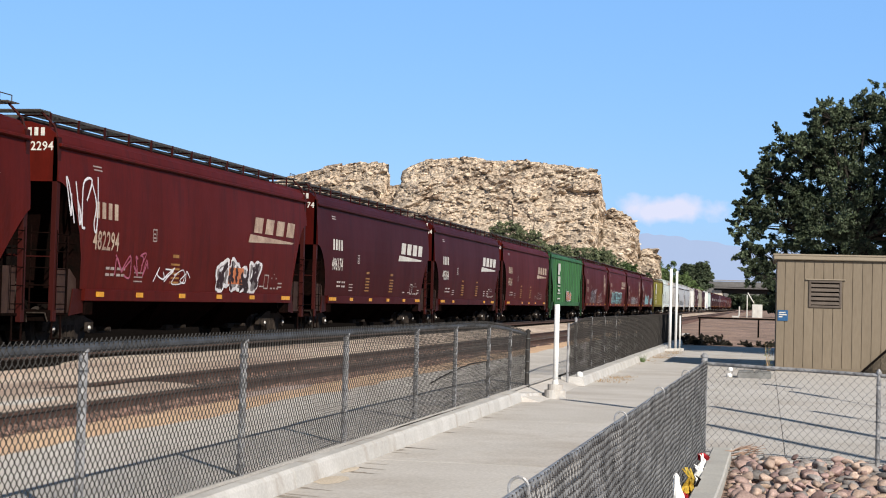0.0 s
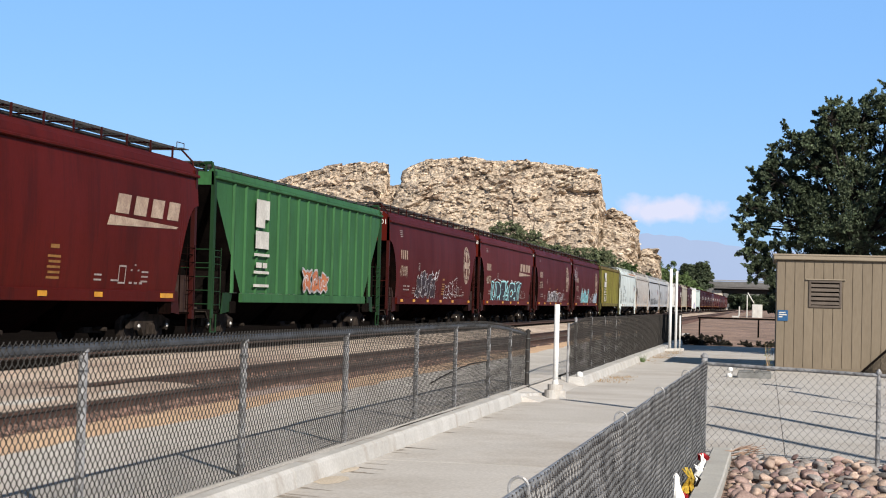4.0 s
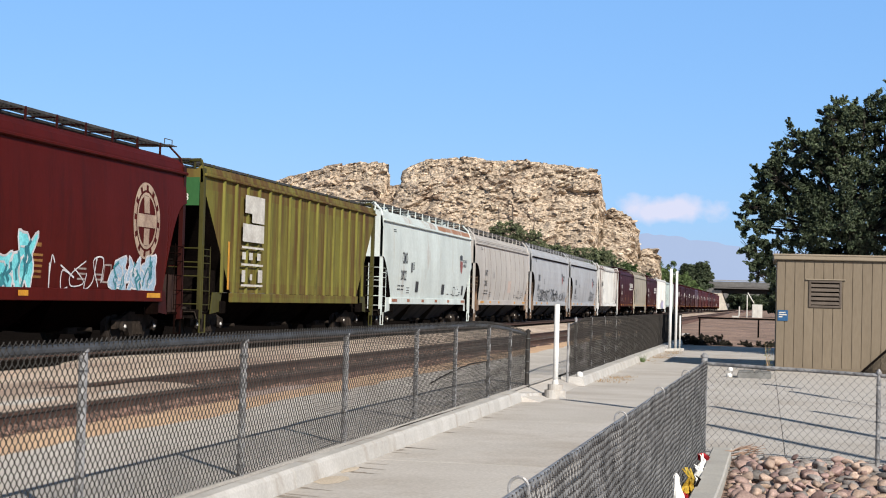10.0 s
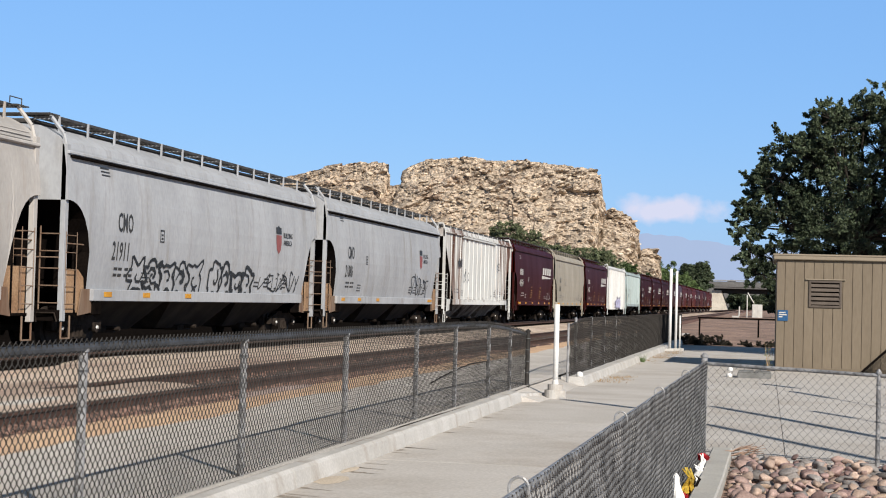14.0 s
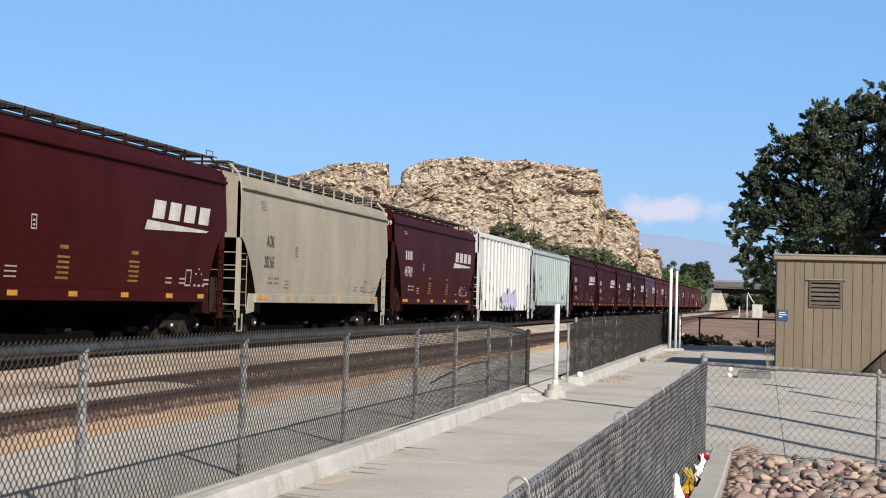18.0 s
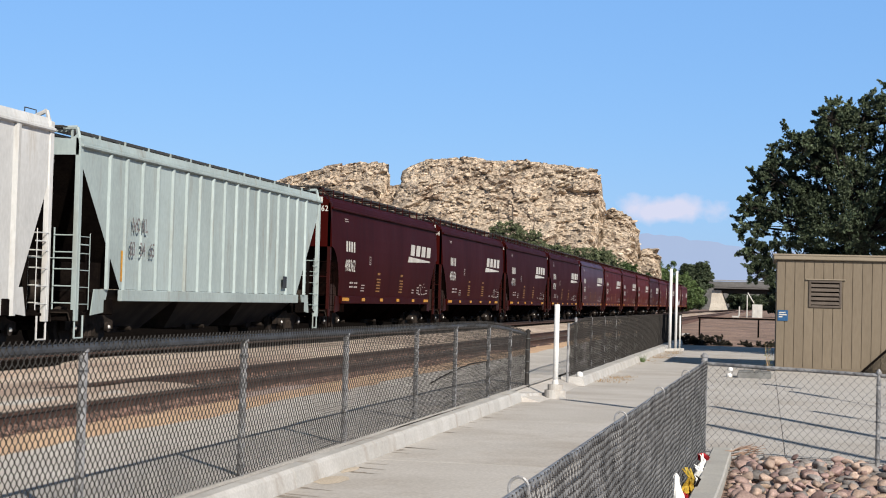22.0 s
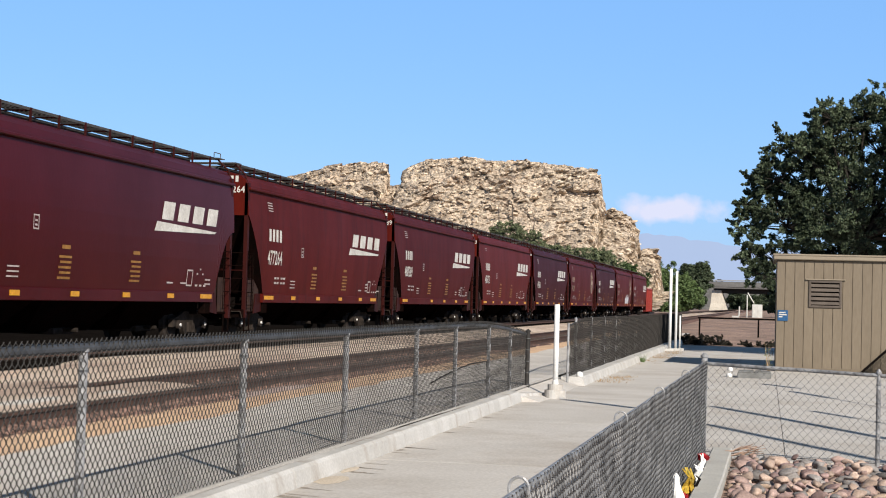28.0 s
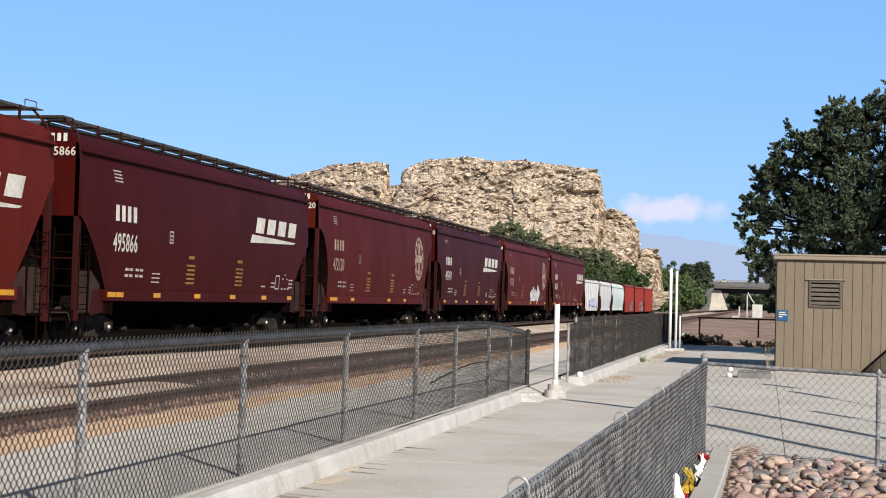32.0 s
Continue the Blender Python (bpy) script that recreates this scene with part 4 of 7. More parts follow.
def graffiti(car, u0, u1, v0, v1, letters, fill, line, place, seed, width=0.055, wild=0.25, label="sprayed graffiti", shade=None):
    """Sprayed bubble shapes: each one a filled blob under a looping outline with inner strokes."""
    rng = random.Random(seed)
    w = (u1 - u0) / letters
    for i in range(letters):
        lift = 0.004 + 0.0015 * (i % 2)
        far = lambda u, v: tuple(Vector(place(u, v)) + Vector((lift, 0, 0)))
        lin = lambda u, v: tuple(Vector(place(u, v)) + Vector((lift + 0.005, 0, 0)))
        c = u0 + w * (i + 0.5)
        top = v0 + (v1 - v0) * (1 - wild * rng.random())
        bot = v0 + (v1 - v0) * 0.12 * rng.random()
        lean = rng.uniform(-0.15, 0.25)
        m, ph, lob = 40, rng.uniform(0, 6), rng.choice((3, 4, 5, 6))
        amp = rng.uniform(0.12, 0.26)
        pts = []
        for k in range(m):
            t = 2 * math.pi * k / m
            ct, st = math.cos(t), math.sin(t)
            r = 1 + amp * math.sin(lob * t + ph) + 0.6 * amp * math.sin((lob + 3) * t + 2 * ph) + 0.03 * rng.uniform(-1, 1)
            x = abs(ct) ** 0.7 * math.copysign(1, ct) * w * 0.52 * r
            y = abs(st) ** 0.7 * math.copysign(1, st) * (top - bot) * 0.47 * r
            pts.append((c + x + lean * y, max(v0 - 0.05, (bot + top) / 2 + y)))
        cen = (c, (bot + top) / 2)
        if fill is not None:
            gf = Geo()
            gf.add([far(*cen)] + [far(*p) for p in pts], [(0, 1 + k, 1 + (k + 1) % m) for k in range(m)])
            part("graffiti_letter", gf, fill, car, label)
        gl = Geo()
        gl.ribbon(pts + pts[:1], width * rng.uniform(0.8, 1.2), lin)
        for _ in range(rng.randint(1, 3)):
            a0 = rng.uniform(0, 6.283)
            ins = [(cen[0] + (0.06 + 0.07 * k) * w * math.cos(a0 + 0.9 * k), cen[1] + (0.05 + 0.07 * k) * (top - bot) * math.sin(a0 + 0.9 * k)) for k in range(5)]
            gl.ribbon(ins, width * 0.8, lin)
        tagged(part("graffiti_outline", gl, line, car, label), kind="stuff")
        if shade is not None:
            gs = Geo()
            for _ in range(5):
                x, y = cen[0] + rng.uniform(-0.36, 0.36) * w, cen[1] + rng.uniform(-0.30, 0.28) * (top - bot)
                gs.ribbon([(x + rng.uniform(-0.16, 0.16) * w + lean * k * 0.1, y + (k - 1.5) * 0.14 * (top - bot)) for k in range(4)], width * rng.uniform(0.9, 1.8), lambda u, v: tuple(Vector(place(u, v)) + Vector((lift + 0.008, 0, 0))))
            tagged(part("graffiti_shade", gs, shade, car, label), kind="stuff")


def spray_word(car, word, u0, u1, v0, v1, fill, line, place, label):
    """Fat sprayed letters, each one dark with a pale rim and a lean of its own."""
    rng = random.Random(len(word))
    w = (u1 - u0) / len(word)
    for i, ch in enumerate(word):
        lean, lift = rng.uniform(-0.05, 0.12), rng.uniform(-0.05, 0.05)
        for k, (mat, fat, off) in enumerate(((line, 0.135, 0.004), (fill, 0.085, 0.009), (line, -0.018, 0.012))):
            if k == 2 and i % 3:
                continue
            cu = bpy.data.curves.new("letters", "FONT")
            cu.body, cu.size, cu.resolution_u, cu.offset = ch, 1.0, 3, fat
            ob = bpy.data.objects.new("letters", cu)
            scene.collection.objects.link(ob)
            me = bpy.data.meshes.new_from_object(ob.evaluated_get(bpy.context.evaluated_depsgraph_get()))
            bpy.data.objects.remove(ob)
            xs, ys = [p.co.x for p in me.vertices], [p.co.y for p in me.vertices]
            bx, by = (min(xs) + max(xs)) / 2, (min(ys) + max(ys)) / 2
            if k == 0:
                kx, ky = w * 1.30 / (max(xs) - min(xs)), (v1 - v0) / (max(ys) - min(ys))
            cu_, cv = u0 + w * (i + 0.5), (v0 + v1) / 2 + lift
            wob = lambda x, y: (0.16 * noise.noise((x * 2.3, y * 2.3, i)) + 0.05 * noise.noise((x * 7, y * 7, i)), 0.10 * noise.noise((x * 2.6, y * 2.6, i + 20)) - 0.10 * (abs(y) < 0.42) * noise.noise((x * 5, i, 3)))

            def at(p):
                x, y = p.co.x - bx, p.co.y - by
                dx, dy = wob(x, y)
                return tuple(Vector(place(cu_ + (x + dx) * kx + lean * y, cv + (y + dy) * ky)) + Vector((off + 0.001 * (i % 2), 0, 0)))
            g = Geo().add([at(p) for p in me.vertices], [tuple(p.vertices) for p in me.polygons])
            bpy.data.meshes.remove(me)
            part("graffiti_letter" if k else "letter_rim", g, mat, car, label)


def scribble(car, u0, u1, v0, v1, mat, place, seed, width=0.03, loops=6):
    """A quick tag: one bent stroke after another, each in a cell of its own, with a tail under it."""
    rng = random.Random(seed)
    g = Geo()
    lift = lambda u, v: tuple(Vector(place(u, v)) + Vector((0.006, 0, 0)))
    w, h = (u1 - u0) / loops, v1 - v0
    for i in range(loops):
        c, top = u0 + w * (i + 0.5), rng.uniform(0.65, 1.0)
        knots = [(c + w * rng.uniform(-0.75, 0.75), v0 + h * top * k) for k in rng.sample((0.0, 0.25, 0.5, 0.8, 1.0, 0.1, 0.9), 5)]
        pts = []
        for k in range(len(knots) - 1):
            p0, p1, p2, p3 = knots[max(0, k - 1)], knots[k], knots[k + 1], knots[min(len(knots) - 1, k + 2)]
            for j in range(5):
                t = j / 5
                pts.append(tuple(0.5 * (2 * p1[d] + (p2[d] - p0[d]) * t + (2 * p0[d] - 5 * p1[d] + 4 * p2[d] - p3[d]) * t * t + (3 * p1[d] - p0[d] - 3 * p2[d] + p3[d]) * t ** 3) for d in (0, 1)))
        g.ribbon(pts, width * rng.uniform(0.7, 1.1), lift)
    tagged(part("graffiti_tag", g, mat, car, "thin sprayed tag"), kind="stuff")


def number(car, body, u, v, size, stretch, place, mat, gap=1.05):
    tagged(part("car_number", text_flat(body, size, stretch, place, u, v, gap), mat, car, "stencilled car number"), kind="stuff")


def end_number(car, body, mat, kind):
    S = SHAPES[kind]
    pl = lambda u, v: (u, -0.008, v)
    number(car, body, 0.62, S["eave"] - 0.08, 0.26, 0.95, pl, mat)
    name_blocks(car, 0.64, S["eave"] + 0.22, 0.58, 0.17, pl, mat, 4)


def red_car(L, paint, digits, mark="slant", mark_mat=None, seed=0, letter=None, kind="smooth"):
    rng = random.Random(seed)
    car = hopper_car(kind, L, paint)
    pl = placer(kind)
    lm = letter or DECAL_W
    name_blocks(car, 1.75, 2.85, 1.32, 0.36, pl, lm)
    number(car, digits, 1.72, 2.18, 0.58, 0.76, pl, lm)
    end_number(car, digits, DECAL_W, kind)
    if mark == "slant":
        slant_mark(car, L - 5.35, 2.74, 4.05, 0.74, pl, mark_mat or DECAL_W)
    elif mark == "cross":
        cross_emblem(car, L - 2.6, 2.94, 0.80, 0.90, pl, mark_mat or DECAL_T)
    small_print(car, L, DECAL_S if letter else DECAL_M, pl, rng)
    reflectors(car, L, kind, rng, 0.12)
    return car, pl

# leading corner of every car along the line at the clip's start, and the end of the last one
STATIONS = (11.2, 29.7, 48.6, 66.8, 85.0, 104.7, 124.2, 143.7, 163.1, 182.7, 202.4, 221.7, 240.9, 260.0, 279.6, 299.1, 319.0, 336.7,
            354.9, 373.4, 392.0, 411.5, 429.7, 447.4, 465.1, 483.3, 501.5, 519.1, 537.4, 556.2, 574.2, 592.9, 611.0, 630.2, 651.0)
GAP = 1.25
SPAN = [b - a - GAP for a, b in zip(STATIONS[:-1], STATIONS[1:])]
train = []


def couple(car, i, label):
    car.location = (TRAIN_X, STATIONS[i], RAIL)
    tagged(car, label, "freight car", "cars of the freight train")
    train.append((car, STATIONS[i]))


def plain_red(i, paint, digits, label, **k):
    car, pl = red_car(SPAN[i], paint, digits, seed=i, **k)
    couple(car, i, label)
    return car, pl


RED_LABEL = "oxide-red covered hopper car with white slanted mark, on the rails"
plain_red(0, RED, "481102", RED_LABEL)
c, pl = plain_red(1, RED, "482294", "oxide-red covered hopper car with white and pink graffiti", mark_mat=DECAL_T, letter=DECAL_T, kind="curved")
graffiti(c, 9.6, 13.1, 1.3, 2.35, 4, SPRAY_G, SPRAY_W, pl, 11, 0.11, 0.4, "white sprayed bubble graffiti", SPRAY_KR)
bars(c, "graffiti_patch", SPRAY_O, [(10.5, 11.7, 1.55, 2.0)], lambda u, v: tuple(Vector(pl(u, v)) + Vector((0.012, 0, 0))), "orange sprayed patch")
scribble(c, 5.4, 7.6, 1.5, 1.95, SPRAY_W, pl, 12, 0.035, 4)
scribble(c, 3.0, 5.0, 1.6, 2.25, SPRAY_PK, pl, 13, 0.05, 5)
scribble(c, 0.4, 1.9, 2.6, 4.0, SPRAY_W, pl, 14, 0.05, 4)
plain_red(2, RED_DARK, "496174", RED_LABEL, kind="waist")
plain_red(3, RED_DARK, "495364", RED_LABEL, kind="waist")
plain_red(4, RED, "483240", "oxide-red covered hopper car with faded tan lettering", letter=DECAL_T, mark_mat=DECAL_T, kind="curved")

c = hopper_car("ribbed", SPAN[5], GREEN, GREEN_D, GRATE_D, GRIME_SHADE, 16)
pl = placer("ribbed", 0.094)
rng = random.Random(5)
bars(c, "white_panel_mark", DECAL_W, [(3.3, 4.5, 3.45, 4.0), (3.3, 4.1, 3.2, 3.45), (3.3, 4.5, 2.6, 3.1), (3.2, 4.6, 2.38, 2.46), (3.2, 4.6, 1.88, 1.96), (3.2, 4.6, 1.50, 1.58), (3.4, 3.9, 2.05, 2.2), (4.0, 4.4, 2.05, 2.2)], pl, "white stacked plain mark")
graffiti(c, 8.0, 10.8, 1.35, 2.2, 3, SPRAY_O, SPRAY_W, pl, 51, 0.06, 0.3, "faded orange graffiti")
couple(c, 5, "leaf-green ribbed covered hopper car with white stacked mark")

c, pl = plain_red(6, RED, "476901", "oxide-red covered hopper car with tan round cross emblem and line graffiti", mark="cross", letter=DECAL_T, kind="curved")
graffiti(c, 4.8, 8.6, 1.2, 2.5, 4, SPRAY_KR, SPRAY_W, pl, 61, 0.024, 0.3, "thin white outline graffiti")
graffiti(c, 10.6, 13.4, 1.3, 2.25, 3, None, SPRAY_W, pl, 62, 0.022, 0.4, "thin pale outline graffiti")
scribble(c, 7.8, 9.2, 2.1, 2.6, SPRAY_W, pl, 63, 0.04, 4)
c, pl = plain_red(7, RED_FADE, "480578", "red covered hopper car with large cyan and black graffiti", letter=DECAL_T, mark_mat=DECAL_T, kind="curved")
spray_word(c, "UPEACHY", 3.5, 13.3, 1.10, 2.36, SPRAY_K, SPRAY_TEAL, pl, "black graffiti letters with a pale cyan rim")
for k in range(7):
    scribble(c, 4.0 + 1.35 * k, 4.7 + 1.35 * k, 2.36, 2.46, SPRAY_W, pl, 720 + k, 0.045, 1)
c, pl = plain_red(8, RED, "472756", "oxide-red covered hopper car with round emblem and grey graffiti", mark="cross", letter=DECAL_T, kind="curved")
graffiti(c, 5.7, 10.8, 1.2, 2.05, 5, SPRAY_G, SPRAY_W, pl, 81, 0.06, 0.2, "grey and white bubble graffiti", SPRAY_KR)
scribble(c, 11.0, 13.6, 1.35, 2.2, SPRAY_W, pl, 82, 0.035, 5)
c, pl = plain_red(9, RED, "475812", "oxide-red covered hopper car with cyan graffiti beside the emblem", mark="cross", letter=DECAL_T, kind="curved")
graffiti(c, 5.2, 10.2, 1.15, 2.45, 6, SPRAY_CYAN, SPRAY_W, pl, 91, 0.05, 0.5, "bright cyan bubble graffiti", SPRAY_DT)
graffiti(c, 14.0, 16.6, 1.15, 2.25, 3, SPRAY_B, SPRAY_W, pl, 92, 0.04, 0.5, "pale blue graffiti", SPRAY_DT)
scribble(c, 11.0, 13.6, 1.3, 2.0, SPRAY_W, pl, 93, 0.04, 5)
scribble(c, 0.7, 2.2, 2.9, 4.1, SPRAY_W, pl, 94, 0.05, 4)

OLIVE_S = stain_paint("brown_streaked_olive_paint", (0.155, 0.145, 0.035), (0.055, 0.05, 0.018), 0.45, ((0.15, 0.085, 0.03), (0.05, 0.028, 0.014)), ((-1, 20, 1.0, 4.7, 0.46), (-1, 20, 4.0, 4.7, 0.54), (-1, 20, 1.2, 1.6, 0.52)), 0.6, 3.0)
c = hopper_car("ribbed", SPAN[10], OLIVE_S, OLIVE_D, GRATE_D, GRIME_SHADE, 16, None, None, OLIVE)
pl = placer("ribbed", 0.094)
bars(c, "white_panel_mark", DECAL_W, [(3.15, 4.85, 3.55, 4.05), (3.75, 4.85, 3.30, 3.55), (3.0, 4.85, 2.75, 3.25), (2.95, 4.85, 2.56, 2.62), (2.95, 4.85, 2.08, 2.14), (2.95, 4.85, 1.50, 1.56), (3.0, 3.3, 2.25, 2.45), (3.6, 3.9, 2.25, 2.45), (4.3, 4.6, 2.25, 2.45),
                                       (3.0, 3.3, 1.62, 1.95), (3.7, 3.9, 1.68, 1.85), (4.4, 4.8, 1.62, 1.98)], pl, "white stacked plain mark")
bars(c, "yellow_stripe", DECAL_Y, [(2.05, 2.2, 1.4, 2.7)], placer("ribbed", 0.012), "orange vertical stripe")
pe = lambda u, v: (u, -0.008, v)
bars(c, "end_panel", GREEN, [(-1.3, 1.38, 3.55, 4.28)], lambda u, v: (u, -0.004, v), "fresh green end panel")
number(c, "7558", 0.55, 3.68, 0.26, 1.0, pe, DECAL_W)
couple(c, 10, "weathered olive ribbed covered hopper car with white stacked mark")

STAINED_MINT = stain_paint("rust_stained_mint_paint", (0.55, 0.61, 0.60), (0.40, 0.38, 0.33), 0.12, ((0.42, 0.25, 0.15), (0.20, 0.08, 0.045)), ((SPAN[11] - 7.5, SPAN[11] + 1, 4.36, 4.52, 0.62), (-1, SPAN[11], 4.34, 4.7, 0.36), (2, 3.5, 1.3, 4.3, 0.30), (7.5, 8.5, 1.3, 4.3, 0.28)), 0.48, 0.9)
c = hopper_car("smooth", SPAN[11], STAINED_MINT, WHITE_C, GRATE_D, CHUTE)
pl = placer("smooth")
part("owner_letters", text_flat("CMO", 0.66, 0.62, pl, 3.1, 2.68), DECAL_K, c, "black initials")
number(c, "20922", 2.95, 2.02, 0.56, 0.66, pl, DECAL_K)
rr = SPAN[11]
shield(c, rr - 2.9, 2.5, 0.6, 0.92, pl)
part("slogan", text_flat("BUILDING\nAMERICA", 0.21, 0.9, pl, rr - 2.15, 3.05), DECAL_K, c)
bars(c, "data_panel", DECAL_K, [(5.7, 6.25, 1.55, 2.0), (11.0, 11.6, 1.5, 1.95), (rr - 2.3, rr - 1.9, 1.5, 1.95), (4.7, 4.95, 2.35, 2.75)], pl, "black data panels")
small_print(c, rr, DECAL_K, pl, random.Random(2), False)
reflectors(c, rr, "smooth", random.Random(3), 0.0, DECAL_R)
for y in (2.5, 6.5, 10.5, 14.0):
    part("hatch_prop", Geo().add([(0.9, y, 4.6), (0.9, y + 0.9, 4.6), (0.9, y + 0.45, 4.9), (0.6, y, 4.62), (0.6, y + 0.9, 4.62), (0.6, y + 0.45, 4.92)], [(0, 1, 2), (3, 5, 4), (0, 3, 4, 1), (1, 4, 5, 2), (2, 5, 3, 0)]), WHITE_C, c)
couple(c, 11, "pale mint-white covered hopper car with black initials and rust stains")

c = hopper_car("round", SPAN[12], BEIGE_C, RUST_POST, GRATE_D, CHUTE)
pl = placer("round")
part("owner_letters", text_flat("CHTT", 0.40, 0.72, pl, 2.5, 2.57), DECAL_K, c, "black initials")
number(c, "720235", 2.4, 2.04, 0.40, 0.66, pl, DECAL_K)
sd = side_fn(SHAPES["round"])
for y in spread(2.6, SPAN[12] - 2.2, 8):
    g = Geo().loft([[(sd(z) + e, y - 0.02, z) for e in (-0.01,)] + [(sd(z) + 0.012, y, z), (sd(z) - 0.01, y + 0.02, z)] for z in spread(1.31, 4.1, 8)], True, False)
    part("weld_seam", g, SEAM_M, c)
for z in (4.2, 4.28, 4.36):
    part("roof_bead", Geo().tube((1.47 - (z - 4.2) * 0.5, 0.3, z + 0.02), (1.47 - (z - 4.2) * 0.5, SPAN[12] - 0.3, z + 0.02), 0.022, 6), BEIGE_C, c)
bars(c, "faded_patch", surface("faded_rose_patch", (0.42, 0.33, 0.29), (0.45, 0.37, 0.33), 0.7, 0, 3, 20, 0.1, 0), [(9.9, 11.0, 1.75, 2.4)], pl, "faded rose patch")
small_print(c, SPAN[12], DECAL_K, pl, random.Random(4), False)
reflectors(c, SPAN[12], "round", random.Random(4), 0.1)
couple(c, 12, "dusty beige round-sided covered hopper car with black number")

for i, digits, tagseed in ((13, "21911", 131), (14, "21886", 0)):
    c = hopper_car("round", SPAN[i], BLUEGREY_C, RUST_POST, GRATE_D, CHUTE)
    rr = SPAN[i]
    part("owner_letters", text_flat("CMO", 0.60, 0.62, pl, 2.55, 2.62), DECAL_K, c, "black initials")
    number(c, digits, 2.3, 1.98, 0.58, 0.66, pl, DECAL_K)
    shield(c, rr - 4.3, 2.5, 0.5, 0.85, pl)
    part("slogan", text_flat("BUILDING\nAMERICA", 0.22, 0.9, pl, rr - 3.6, 3.0), DECAL_K, c)
    small_print(c, rr, DECAL_K, pl, random.Random(i), False)
    reflectors(c, rr, "round", random.Random(i), 0.35)
    part("drip_line", Geo().box(1.40, sd(4.12) + 0.094, 0.25, rr - 0.25, 4.055, 4.108), GRIME_SHADE, c, "dark drip line under the roof")
    if tagseed:
        graffiti(c, 3.4, 8.0, 1.2, 2.15, 5, None, SPRAY_K, pl, 131, 0.07, 0.4, "black outline graffiti")
        graffiti(c, 8.6, 12.1, 1.15, 2.3, 4, None, SPRAY_K, pl, 132, 0.09, 0.4, "black outline graffiti")
        scribble(c, 12.9, 17.0, 1.4, 2.0, SPRAY_K, pl, 133, 0.05, 6)
    else:
        scribble(c, 12.5, 16.0, 1.4, 2.3, SPRAY_K, pl, 134, 0.05, 6)
    couple(c, i, "pale blue-grey round-sided hopper car" + (" with black graffiti" if tagseed else ""))

STREAKED = stain_paint("rust_streaked_old_paint", (0.64, 0.645, 0.625), (0.52, 0.46, 0.40), 0.08, RUST_TONES, ((-1, 4.1, 1.0, 4.6, 0.52), (14.6, 19, 1.6, 4.6, 0.54), (4.1, 15.5, 4.1, 4.6, 0.38), (4.1, 15.5, 1.2, 1.42, 0.40), (4.1, 15.5, 1.0, 4.6, 0.16)), 0.6, 1.9)
RIB_RUST = stain_paint("rusty_rib_paint", (0.62, 0.625, 0.60), (0.42, 0.34, 0.27), 0.2, RUST_TONES, ((-2, 2, -1, 5, 0.44),))
# chute stain: rust together with black bands of shade painted in
c = hopper_car("ribbed", SPAN[15], STREAKED, CREAM_C, GRATE_D, stain_paint("rusty_shade_banded_chute_paint", (0.34, 0.33, 0.31), (0.07, 0.045, 0.03), 0.5, ((0.03, 0.015, 0.01), (0.012, 0.007, 0.005)), ((-1, 19, 0, 2, 0.5),), 0.7, 0.8), 15, None, RIB_RUST, RUSTY_C, 0.028)
pl = placer("ribbed", 0.094)
name_blocks(c, 2.95, 2.85, 1.0, 0.38, pl, DECAL_K, 2)
number(c, "2", 4.6, 2.22, 0.6, 0.7, pl, DECAL_K)
number(c, "2", 5.45, 2.22, 0.6, 0.7, pl, DECAL_K)
bars(c, "data_panel", DECAL_K, [(14.0, 14.35, 3.2, 3.3), (14.0, 14.35, 3.05, 3.12), (14.0, 14.35, 2.9, 2.97)], pl, "small dark stencil")
small_print(c, SPAN[15], SPRAY_G, placer("ribbed", 0.012), random.Random(15), False)
part("roof_edge", Geo().box(1.47, 1.55, 4.1, 13.2, 4.24, 4.36, 0.01), CREAM_C, c)
couple(c, 15, "white ribbed covered hopper car with brown rust streaks")

plain_red(16, RED_DARK, "495954", RED_LABEL, kind="waist")
c = hopper_car("smooth", SPAN[17], TAN_C, TAN_C, GRATE_D, GRIME_SHADE)
pl = placer("smooth")
part("owner_letters", text_flat("AOK", 0.50, 0.66, pl, 2.2, 2.68), DECAL_K, c, "black initials")
number(c, "202163", 2.05, 2.08, 0.48, 0.62, pl, DECAL_K)
small_print(c, SPAN[17], SPRAY_G, pl, random.Random(17), False)
reflectors(c, SPAN[17], "smooth", random.Random(17))
couple(c, 17, "dusty tan covered hopper car with black number")
plain_red(18, RED_DARK, "497409", RED_LABEL, kind="slant")

c = hopper_car("deep", SPAN[19], CREAM_C, CREAM_C, GRATE_D, GRIME_SHADE, 14)
pl = placer("deep", 0.012)
for u, two in ((3.0, "NO"), (4.06, "KL")):
    part("owner_letters", text_flat(two, 0.52, 0.62, pl, u, 2.45), DECAL_K, c, "black initials")
number(c, "825", 2.97, 1.75, 0.52, 0.62, pl, DECAL_K)
number(c, "766", 4.05, 1.75, 0.52, 0.62, pl, DECAL_K)
graffiti(c, 6.8, 11.8, 0.8, 2.0, 5, SPRAY_P, SPRAY_P, placer("deep", 0.112), 191, 0.06, 0.3, "faded lilac graffiti")
graffiti(c, 5.6, 6.6, 0.85, 1.5, 2, None, SPRAY_O, pl, 192, 0.05, 0.3, "orange graffiti letters")
graffiti(c, 12.0, 12.8, 0.85, 1.5, 2, None, SPRAY_O, pl, 193, 0.05, 0.3, "orange graffiti letters")
bars(c, "data_panel", DECAL_K, [(15.0, 15.3, 1.1, 1.4), (2.15, 2.4, 0.95, 1.3)], pl, "small dark panels")
number(c, "766", 0.75, 3.95, 0.28, 0.95, pe, DECAL_K)
